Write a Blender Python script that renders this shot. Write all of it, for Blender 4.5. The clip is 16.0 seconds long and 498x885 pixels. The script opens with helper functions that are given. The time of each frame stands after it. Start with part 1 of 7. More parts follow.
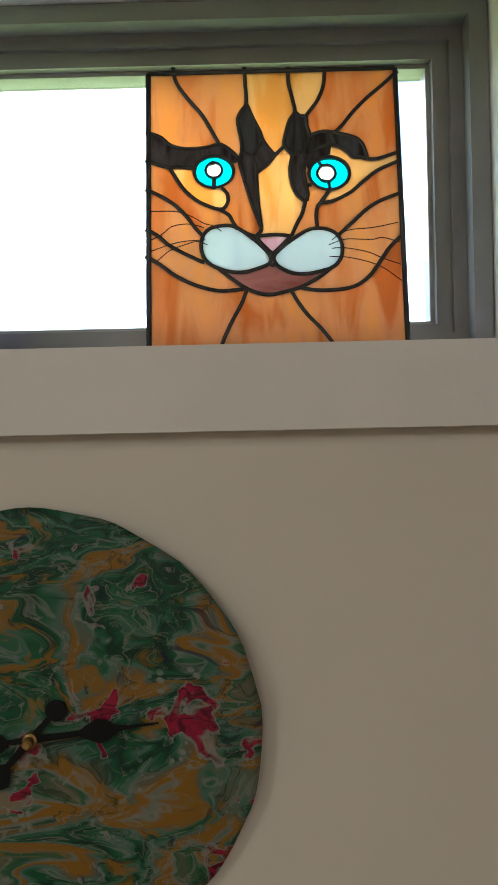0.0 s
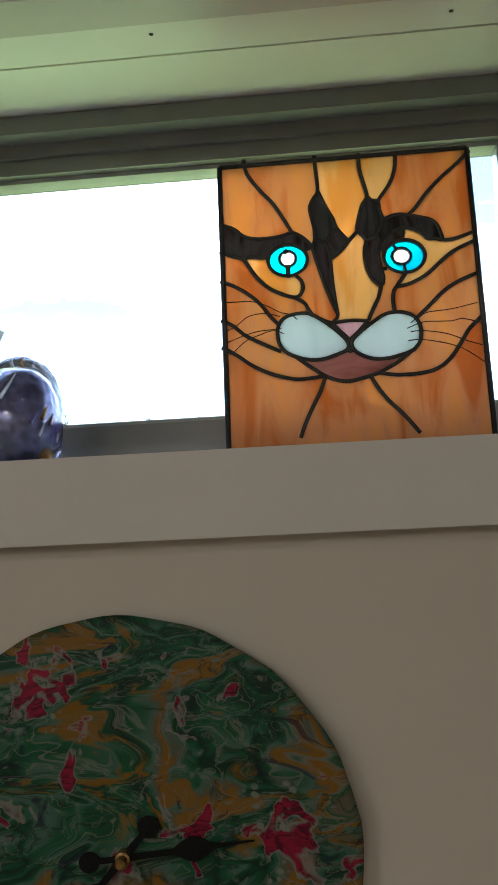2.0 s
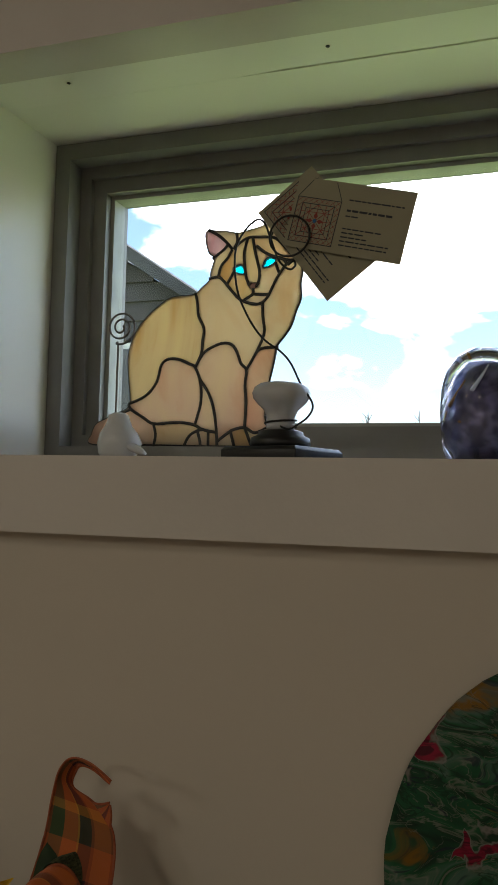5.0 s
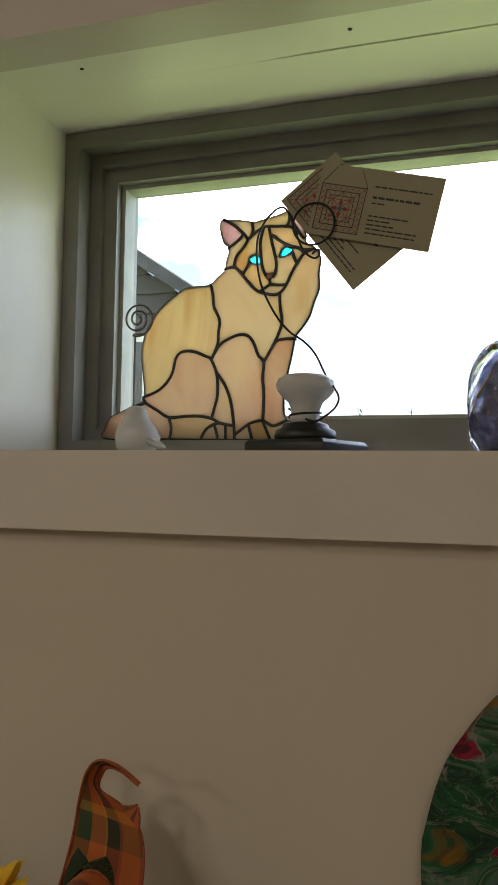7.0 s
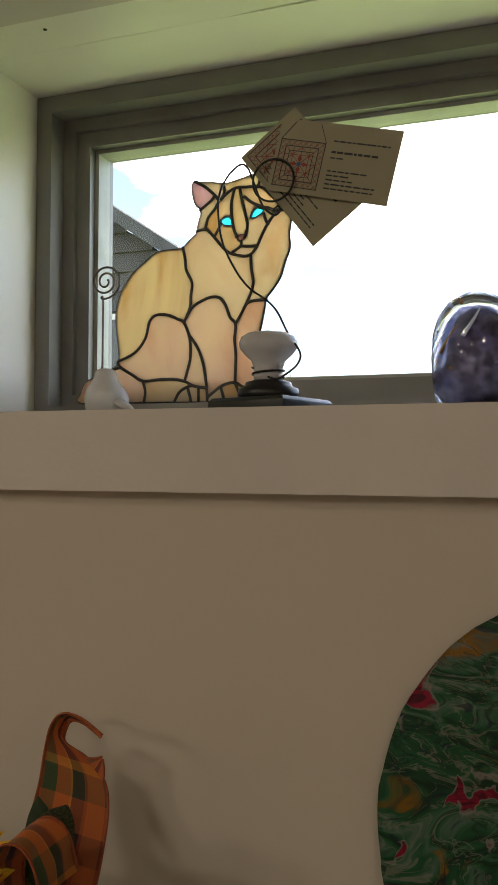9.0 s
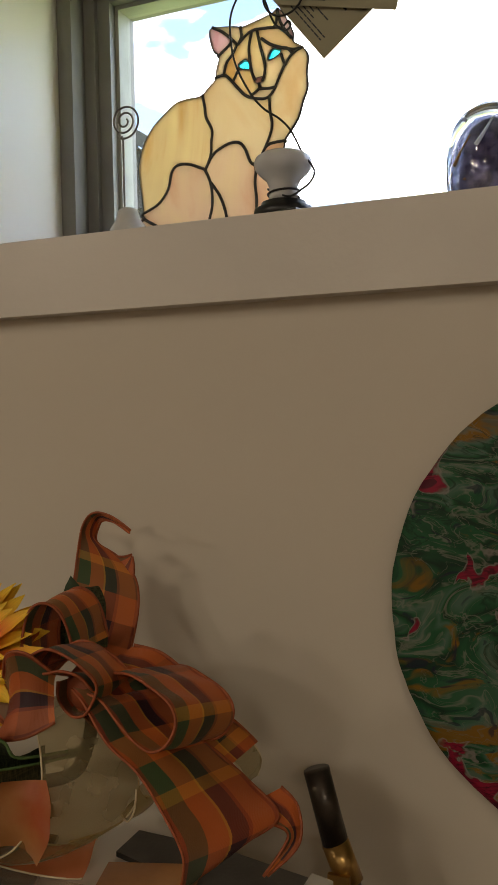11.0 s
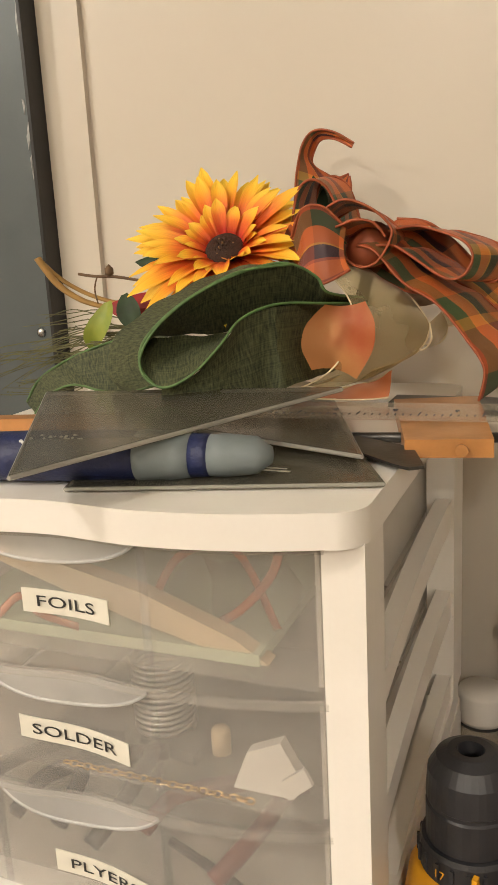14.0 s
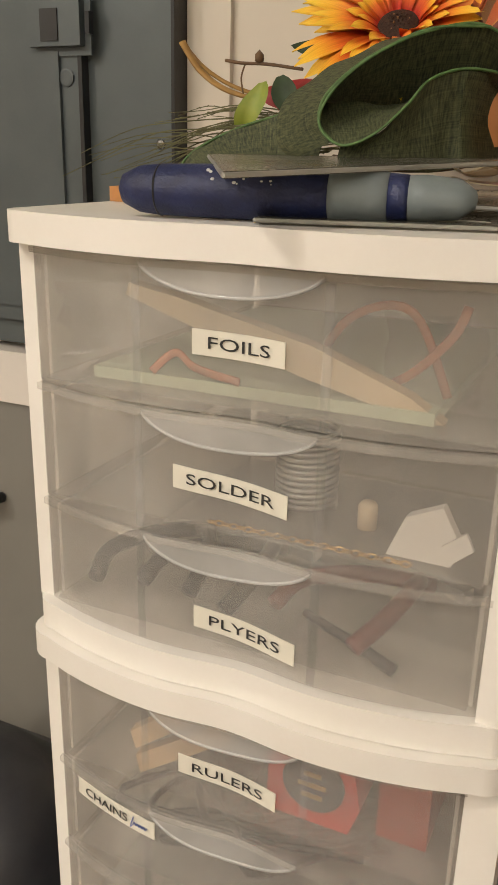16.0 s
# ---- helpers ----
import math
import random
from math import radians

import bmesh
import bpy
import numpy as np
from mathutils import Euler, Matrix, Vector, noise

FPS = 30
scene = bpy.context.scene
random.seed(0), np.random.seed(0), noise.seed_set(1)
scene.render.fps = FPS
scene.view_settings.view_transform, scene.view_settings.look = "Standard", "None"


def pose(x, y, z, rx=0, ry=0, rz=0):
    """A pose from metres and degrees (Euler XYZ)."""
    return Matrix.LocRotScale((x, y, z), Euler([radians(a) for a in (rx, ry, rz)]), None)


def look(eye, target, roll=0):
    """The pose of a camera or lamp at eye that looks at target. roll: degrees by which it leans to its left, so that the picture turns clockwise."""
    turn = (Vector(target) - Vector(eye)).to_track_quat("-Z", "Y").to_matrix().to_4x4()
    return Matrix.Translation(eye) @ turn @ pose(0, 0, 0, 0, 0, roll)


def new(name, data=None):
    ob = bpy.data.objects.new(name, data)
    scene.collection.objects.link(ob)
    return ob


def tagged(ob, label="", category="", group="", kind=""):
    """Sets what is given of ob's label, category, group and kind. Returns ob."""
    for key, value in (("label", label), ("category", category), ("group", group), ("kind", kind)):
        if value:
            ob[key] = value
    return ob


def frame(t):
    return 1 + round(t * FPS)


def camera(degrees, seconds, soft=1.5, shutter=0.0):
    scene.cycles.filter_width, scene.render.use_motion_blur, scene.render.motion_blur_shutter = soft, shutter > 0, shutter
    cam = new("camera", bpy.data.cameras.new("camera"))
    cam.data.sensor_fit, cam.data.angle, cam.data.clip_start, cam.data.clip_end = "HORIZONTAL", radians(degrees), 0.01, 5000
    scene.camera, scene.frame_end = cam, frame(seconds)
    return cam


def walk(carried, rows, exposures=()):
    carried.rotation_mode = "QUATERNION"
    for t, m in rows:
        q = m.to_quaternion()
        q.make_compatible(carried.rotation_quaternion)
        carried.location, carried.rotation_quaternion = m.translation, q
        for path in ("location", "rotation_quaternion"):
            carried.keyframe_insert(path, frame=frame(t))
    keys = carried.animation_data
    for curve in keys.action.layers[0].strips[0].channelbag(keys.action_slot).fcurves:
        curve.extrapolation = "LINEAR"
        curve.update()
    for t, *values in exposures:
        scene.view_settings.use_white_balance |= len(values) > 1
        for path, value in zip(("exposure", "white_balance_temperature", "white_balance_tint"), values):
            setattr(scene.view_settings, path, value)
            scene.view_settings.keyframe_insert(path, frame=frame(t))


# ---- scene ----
cam = camera(33.1, 16.0)
METRES, EYE, TILT, LEAN, TURN = 0.82, 1.5, 0.0, 0.0, 0.5
ROWS = [
    (0.0, 0.0, 0.0, 0.0, 0.0, 0.09, 1.26),
    (0.5, 0.001, 0.0005, 0.0291, -0.08, 1.66, 1.55),
    (1.0, 0.0092, -0.0009, 0.0331, -0.15, 2.31, 2.45),
    (1.5, 0.0133, 0.0064, 0.0388, 0.39, 2.78, 3.3),
    (2.0, -0.0182, 0.0122, 0.041, 4.3, 3.65, 2.92),
    (2.5, -0.0655, 0.0196, 0.0405, 8.42, 3.95, 1.74),
    (3.0, -0.1057, 0.0221, 0.0404, 11.95, 3.85, 0.83),
    (3.5, -0.1539, 0.0281, 0.0388, 15.31, 3.74, -0.25),
    (4.0, -0.1844, 0.0225, 0.0426, 17.77, 3.67, -1.09),
    (4.5, -0.2239, 0.0204, 0.0466, 18.65, 3.68, -1.51),
    (7.0, -0.2855, 0.0277, 0.0473, 18.09, 3.22, -0.99),
    (7.5, -0.2862, 0.0243, 0.0461, 18.76, 2.92, -0.77),
    (8.0, -0.2693, 0.0399, 0.044, 18.81, 2.5, -0.46),
    (10.5, -0.2232, 0.0333, -0.0379, 20.93, -0.87, 0.58),
    (11.0, -0.2122, 0.026, -0.0784, 22.29, -2.26, 1.09),
    (11.5, -0.2114, 0.0112, -0.1069, 24.07, -3.78, 1.15),
    (12.0, -0.2134, -0.0112, -0.127, 25.47, -5.32, 0.79),
    (12.5, -0.2297, -0.0311, -0.1558, 26.91, -6.69, 0.95),
    (13.0, -0.2531, -0.0396, -0.1959, 26.22, -8.91, 2.17),
    (13.5, -0.3198, -0.0884, -0.2203, 23.91, -11.22, 2.5),
    (14.0, -0.3752, -0.1116, -0.2476, 21.29, -13.68, 3.03),
    (14.5, -0.4371, -0.1402, -0.2752, 18.69, -15.43, 2.52),
    (15.0, -0.4615, -0.1595, -0.2971, 18.77, -16.59, 1.24),
    (15.5, -0.4599, -0.1594, -0.3041, 21.25, -17.23, -1.5),
    (16.0, -0.4492, -0.1547, -0.3417, 24.53, -18.99, -1.29),
]
EXPOSURES = [
    (0, 2.4, 5450, 8),
    (1, 2.25, 5450, 8),
    (1.5, 2.1, 5450, 8),
    (2, 1.9, 5450, 8),
    (2.5, 1.35, 5550, 8),
    (3, 0.9, 5550, 7),
    (3.5, 0.3, 5350, 6),
    (4, 0.45, 5500, 6),
    (4.5, 0.85, 5850, 7),
    (7, 1.65, 6500, 9),
    (8, 1.75, 6500, 10),
    (10.5, 1.65, 6700, 12),
    (11, 1.9, 6700, 12),
    (11.5, 2.5, 6700, 12),
    (12, 3.2, 6450, 12),
    (12.5, 3.45, 6450, 12),
    (13, 3.6, 6350, 12),
    (13.5, 3.75, 6250, 12),
    (14.5, 3.5, 6150, 12),
    (15.5, 3.45, 6050, 12),
    (16, 3.35, 6050, 12),
]
walk(cam, [(t, pose(0, 0, EYE, TILT, LEAN, TURN) @ pose(METRES * x, METRES * y, METRES * z, 90 + pitch, roll, yaw)) for t, x, y, z, yaw, pitch, roll in ROWS], EXPOSURES)

# ---- world, sun, lamps ----
world = bpy.data.worlds.new("sky")
scene.world = world
world.use_nodes = True
wn, wl = world.node_tree.nodes, world.node_tree.links
SUN_ELEV, SUN_AZ = radians(46), radians(88)
sky = wn.new("ShaderNodeTexSky")
sky.dust_density, sky.ozone_density = 0.9, 1.2
sky.sky_type, sky.sun_disc, sky.sun_elevation, sky.sun_rotation = "NISHITA", False, SUN_ELEV, SUN_AZ
wco = wn.new("ShaderNodeTexCoord")
wmap = wn.new("ShaderNodeMapping")
wmap.inputs["Scale"].default_value = (1.6, 1.6, 3.6)
wmap.inputs["Location"].default_value = (0.35, 0.2, 0.1)
wl.new(wco.outputs["Generated"], wmap.inputs["Vector"])
cloud = wn.new("ShaderNodeTexNoise")
cloud.inputs["Scale"].default_value, cloud.inputs["Detail"].default_value = 2.9, 9.0
cloud.inputs["Roughness"].default_value, cloud.inputs["Distortion"].default_value = 0.55, 0.35
wl.new(wmap.outputs[0], cloud.inputs["Vector"])
cramp = wn.new("ShaderNodeValToRGB")
cramp.color_ramp.elements[0].position, cramp.color_ramp.elements[1].position = 0.47, 0.74
aim, squash, far, bank, cover = wn.new("ShaderNodeVectorMath"), wn.new("ShaderNodeVectorMath"), wn.new("ShaderNodeVectorMath"), wn.new("ShaderNodeMapRange"), wn.new("ShaderNodeMath")
aim.operation, squash.operation, far.operation, cover.operation = "SUBTRACT", "MULTIPLY", "LENGTH", "ADD"
aim.inputs[1].default_value = (-0.15, 0.94, 0.325)
squash.inputs[1].default_value = (0.8, 0.8, 1.9)
bank.inputs["From Min"].default_value, bank.inputs["From Max"].default_value = 0.05, 0.26
bank.inputs["To Min"].default_value, bank.inputs["To Max"].default_value = 0.22, -0.03
wl.new(wco.outputs["Generated"], aim.inputs[0])
wl.new(aim.outputs[0], squash.inputs[0])
wl.new(squash.outputs[0], far.inputs[0])
wl.new(far.outputs["Value"], bank.inputs["Value"])
wl.new(bank.outputs[0], cover.inputs[0])
wl.new(cloud.outputs["Fac"], cover.inputs[1])
wl.new(cover.outputs[0], cramp.inputs["Fac"])
cmix = wn.new("ShaderNodeMixRGB")
cmix.inputs["Color2"].default_value = (26, 26.5, 27.5, 1)
wl.new(cramp.outputs["Color"], cmix.inputs["Fac"])
wl.new(sky.outputs[0], cmix.inputs["Color1"])
wl.new(cmix.outputs[0], wn["Background"].inputs["Color"])
wn["Background"].inputs["Strength"].default_value = 0.15

sun = new("sun", bpy.data.lights.new("sun", "SUN"))
sun.data.energy, sun.data.angle, sun.data.color = 5.0, radians(0.5), (1.0, 0.95, 0.88)
sun.matrix_world = look((0, 0, 0), (-math.sin(SUN_AZ) * math.cos(SUN_ELEV), -math.cos(SUN_AZ) * math.cos(SUN_ELEV), -math.sin(SUN_ELEV)))

LAMPS = ((-1.10, -0.80, 1.15), (-2.30, -1.60, 3.3), (0.75, -1.75, 2.4), (-0.75, -2.40, 2.9))
for lx, ly, watts in LAMPS:
    lamp = new("ceiling_lamp_light", bpy.data.lights.new("ceiling_lamp_light", "AREA"))
    lamp.data.shape, lamp.data.size, lamp.data.energy, lamp.data.color = "DISK", 0.22, watts, (1.0, 0.91, 0.74)
    lamp.matrix_world = look((lx, ly, 2.33), (lx, ly, 0))


# ---- helpers of this scene ----
def part(name, bm, material, parent=None, label="", smooth=False, bevel=0.0):
    if bevel:
        bmesh.ops.bevel(bm, geom=[e for e in bm.edges if len(e.link_faces) == 2 and e.calc_face_angle(0) > 0.6], offset=bevel, segments=2, affect="EDGES", profile=0.6)
    bmesh.ops.recalc_face_normals(bm, faces=bm.faces)
    me = bpy.data.meshes.new(name)
    bm.to_mesh(me)
    bm.free()
    if smooth or bevel:
        for p in me.polygons:
            p.use_smooth = True
        if bevel:
            me.set_sharp_from_angle(angle=radians(40))
    for m in material if isinstance(material, (list, tuple)) else [material]:
        me.materials.append(m)
    ob = new(name, me)
    ob.parent = parent
    if label:
        ob["label"] = label
    return ob


def thing(name, label, category, at=(0, 0, 0), group="", turn=0.0, kind=""):
    ob = new(name)
    ob.empty_display_size = 0.02
    ob.matrix_world = pose(*at, 0, 0, turn)
    return tagged(ob, label, category, group, kind)


def box(x0, x1, y0, y1, z0, z1, bm=None):
    bm = bm or bmesh.new()
    v = [bm.verts.new((x, y, z)) for x in (x0, x1) for y in (y0, y1) for z in (z0, z1)]
    for f in ((0, 1, 3, 2), (4, 6, 7, 5), (0, 4, 5, 1), (2, 3, 7, 6), (0, 2, 6, 4), (1, 5, 7, 3)):
        bm.faces.new([v[i] for i in f])
    return bm


def lathe(profile, bm=None, seg=32, m=None):
    """Turn (radius, height) pairs round z."""
    bm = bm or bmesh.new()
    rings = []
    for r, z in profile:
        if r < 1e-6:
            rings.append([bm.verts.new((0, 0, z))])
        else:
            rings.append([bm.verts.new((r * math.cos(2 * math.pi * i / seg), r * math.sin(2 * math.pi * i / seg), z)) for i in range(seg)])
    for a, b in zip(rings, rings[1:]):
        for i in range(seg):
            j = (i + 1) % seg
            q = [a[i % len(a)], a[j % len(a)], b[j % len(b)], b[i % len(b)]]
            q = list(dict.fromkeys(q))
            if len(q) > 2:
                bm.faces.new(q)
    for ring in (rings[0], rings[-1]):
        if len(ring) > 2:
            bm.faces.new(ring)
    if m is not None:
        bmesh.ops.transform(bm, matrix=m, verts=[v for r in rings for v in r])
    return bm


def smooth_line(pts, n=6, closed=False):
    """Catmull-Rom through the points."""
    p = [Vector(q) for q in pts]
    if len(p) < 3:
        return p
    out = []
    count = len(p) if closed else len(p) - 1
    for i in range(count):
        if closed:
            a, b, c, d = p[i - 1], p[i], p[(i + 1) % len(p)], p[(i + 2) % len(p)]
        else:
            a, b, c, d = p[max(i - 1, 0)], p[i], p[i + 1], p[min(i + 2, len(p) - 1)]
        for k in range(n):
            t = k / n
            out.append(0.5 * (2 * b + (c - a) * t + (2 * a - 5 * b + 4 * c - d) * t * t + (3 * b - a - 3 * c + d) * t ** 3))
    if not closed:
        out.append(p[-1])
    return out


def tube(path, r, bm=None, seg=8, flat=1.0, axis=None, closed=False, r_end=None):
    """A round bar along a path; flat squashes it along axis."""
    bm = bm or bmesh.new()
    path = [Vector(p) for p in path]
    n = len(path)
    rings = []
    ref = Vector(axis) if axis else Vector((0.13, -0.3, 0.94)).normalized()
    for i, p in enumerate(path):
        if closed:
            d = (path[(i + 1) % n] - path[i - 1]).normalized()
        else:
            d = (path[min(i + 1, n - 1)] - path[max(i - 1, 0)]).normalized()
        side = d.cross(ref)
        side = side.normalized() if side.length > 1e-4 else d.orthogonal().normalized()
        up = side.cross(d).normalized()
        if not axis:
            ref = up
        rr = r if r_end is None else r + (r_end - r) * i / (n - 1)
        rings.append([bm.verts.new(p + side * rr * math.cos(2 * math.pi * k / seg) + up * rr * flat * math.sin(2 * math.pi * k / seg)) for k in range(seg)])
    for a, b in zip(rings, rings[1:] + ([rings[0]] if closed else [])):
        for k in range(seg):
            bm.faces.new((a[k], a[(k + 1) % seg], b[(k + 1) % seg], b[k]))
    if not closed:
        bm.faces.new(rings[0])
        bm.faces.new(rings[-1])
    return bm


def prism(poly, y0, y1, bm=None, axes="xz"):
    """A flat outline given thickness: in x and z along y, or x and y along z."""
    bm = bm or bmesh.new()
    put = (lambda a, b, c: (a, c, b)) if axes == "xz" else ((lambda a, b, c: (a, b, c)) if axes == "xy" else (lambda a, b, c: (c, a, b)))
    f = [bm.verts.new(put(p[0], p[1], y0)) for p in poly]
    g = [bm.verts.new(put(p[0], p[1], y1)) for p in poly]
    bm.faces.new(f)
    bm.faces.new(g)
    for i in range(len(f)):
        j = (i + 1) % len(f)
        bm.faces.new((f[i], f[j], g[j], g[i]))
    return bm


def word(text, size, m, material, parent, name="lettering", wide=1.0, bold=0.0):
    """Flat lettering with the built-in font, as a mesh."""
    cu = bpy.data.curves.new(name, "FONT")
    cu.body, cu.size, cu.align_x, cu.align_y, cu.extrude, cu.offset, cu.resolution_u = text, size, "CENTER", "CENTER", 0.0001, bold, 3
    tmp = new(name, cu)
    dg = bpy.context.evaluated_depsgraph_get()
    me = bpy.data.meshes.new_from_object(tmp.evaluated_get(dg))
    bpy.data.objects.remove(tmp)
    me.transform(m @ Matrix.Diagonal((wide, 1, 1, 1)))
    me.materials.clear()
    me.materials.append(material)
    ob = new(name, me)
    ob.parent = parent
    return ob


# ---- materials ----
def mat(name, base, rough=0.5, metal=0.0, var=0.12, scale=30.0, bump=0.1, fine=400.0, tint=None, **extra):
    """Principled paint with mottling at two scales and fine relief."""
    m = bpy.data.materials.new(name)
    m.use_nodes = True
    n, l = m.node_tree.nodes, m.node_tree.links
    b = n["Principled BSDF"]
    co = n.new("ShaderNodeTexCoord")
    big, small = n.new("ShaderNodeTexNoise"), n.new("ShaderNodeTexNoise")
    for t, s, d in ((big, scale, 5), (small, fine, 3)):
        t.inputs["Scale"].default_value, t.inputs["Detail"].default_value = s, d
        l.new(co.outputs["Object"], t.inputs["Vector"])
    mix = n.new("ShaderNodeMixRGB")
    c2 = tint or tuple(c * (1 - 2.2 * var) for c in base)
    mix.inputs["Color1"].default_value, mix.inputs["Color2"].default_value = (*base, 1), (*c2, 1)
    ramp = n.new("ShaderNodeValToRGB")
    ramp.color_ramp.elements[0].position, ramp.color_ramp.elements[1].position = 0.42, 0.75
    l.new(big.outputs["Fac"], ramp.inputs["Fac"])
    add = n.new("ShaderNodeMath")
    add.operation = "MULTIPLY_ADD"
    add.inputs[1].default_value, add.inputs[2].default_value = 0.35, 0.0
    l.new(small.outputs["Fac"], add.inputs[0])
    su = n.new("ShaderNodeMath")
    su.operation, su.use_clamp = "ADD", True
    l.new(ramp.outputs["Color"], su.inputs[0])
    l.new(add.outputs[0], su.inputs[1])
    sc = n.new("ShaderNodeMath")
    sc.operation = "MULTIPLY"
    sc.inputs[1].default_value = 0.75
    l.new(su.outputs[0], sc.inputs[0])
    l.new(sc.outputs[0], mix.inputs["Fac"])
    l.new(mix.outputs[0], b.inputs["Base Color"])
    rr = n.new("ShaderNodeMapRange")
    rr.inputs["To Min"].default_value, rr.inputs["To Max"].default_value = max(rough - 0.08, 0.02), min(rough + 0.12, 1)
    l.new(big.outputs["Fac"], rr.inputs["Value"])
    l.new(rr.outputs[0], b.inputs["Roughness"])
    b.inputs["Metallic"].default_value = metal
    if bump:
        bp = n.new("ShaderNodeBump")
        bp.inputs["Strength"].default_value, bp.inputs["Distance"].default_value = bump, 0.001
        l.new(small.outputs["Fac"], bp.inputs["Height"])
        l.new(bp.outputs[0], b.inputs["Normal"])
    for k, v in extra.items():
        b.inputs[k.replace("_", " ")].default_value = v
    return m


def art_glass(name, c1, c2, stretch=(30, 30, 7), density=0.75, rough=0.40):
    """Streaky opalescent sheet glass: lets light through, diffused, with a gloss on top."""
    m = bpy.data.materials.new(name)
    m.use_nodes = True
    n, l = m.node_tree.nodes, m.node_tree.links
    n.remove(n["Principled BSDF"])
    out = n["Material Output"]
    co, mp = n.new("ShaderNodeTexCoord"), n.new("ShaderNodeMapping")
    info = n.new("ShaderNodeObjectInfo")
    turn = n.new("ShaderNodeVectorMath")
    turn.operation = "SCALE"
    turn.inputs[0].default_value = (3.1, 5.7, 9.3)
    l.new(info.outputs["Random"], turn.inputs["Scale"])
    l.new(co.outputs["Object"], mp.inputs["Vector"])
    l.new(turn.outputs[0], mp.inputs["Location"])
    mp.inputs["Scale"].default_value = stretch
    tex = n.new("ShaderNodeTexNoise")
    tex.inputs["Scale"].default_value, tex.inputs["Detail"].default_value, tex.inputs["Distortion"].default_value = 1.0, 6, 1.6
    l.new(mp.outputs[0], tex.inputs["Vector"])
    ramp = n.new("ShaderNodeValToRGB")
    e = ramp.color_ramp.elements
    e[0].position, e[0].color, e[1].position, e[1].color = 0.36, (*c1, 1), 0.64, (*c2, 1)
    wisp = e.new(0.50)
    wisp.color = (*(0.5 * (p + q) * 0.88 + 0.12 for p, q in zip(c1, c2)), 1)
    l.new(tex.outputs["Fac"], ramp.inputs["Fac"])
    tr, df, gl, tp = n.new("ShaderNodeBsdfTranslucent"), n.new("ShaderNodeBsdfDiffuse"), n.new("ShaderNodeBsdfGlossy"), n.new("ShaderNodeBsdfTransparent")
    for s in (tr, df, tp):
        l.new(ramp.outputs[0], s.inputs["Color"])
    gl.inputs["Roughness"].default_value = rough
    a, b_, c = n.new("ShaderNodeMixShader"), n.new("ShaderNodeMixShader"), n.new("ShaderNodeMixShader")
    a.inputs[0].default_value = 0.22
    l.new(tr.outputs[0], a.inputs[1])
    l.new(df.outputs[0], a.inputs[2])
    b_.inputs[0].default_value = density
    l.new(tp.outputs[0], b_.inputs[1])
    l.new(a.outputs[0], b_.inputs[2])
    fr = n.new("ShaderNodeFresnel")
    fr.inputs["IOR"].default_value = 1.45
    l.new(fr.outputs[0], c.inputs[0])
    l.new(b_.outputs[0], c.inputs[1])
    l.new(gl.outputs[0], c.inputs[2])
    l.new(c.outputs[0], out.inputs["Surface"])
    return m


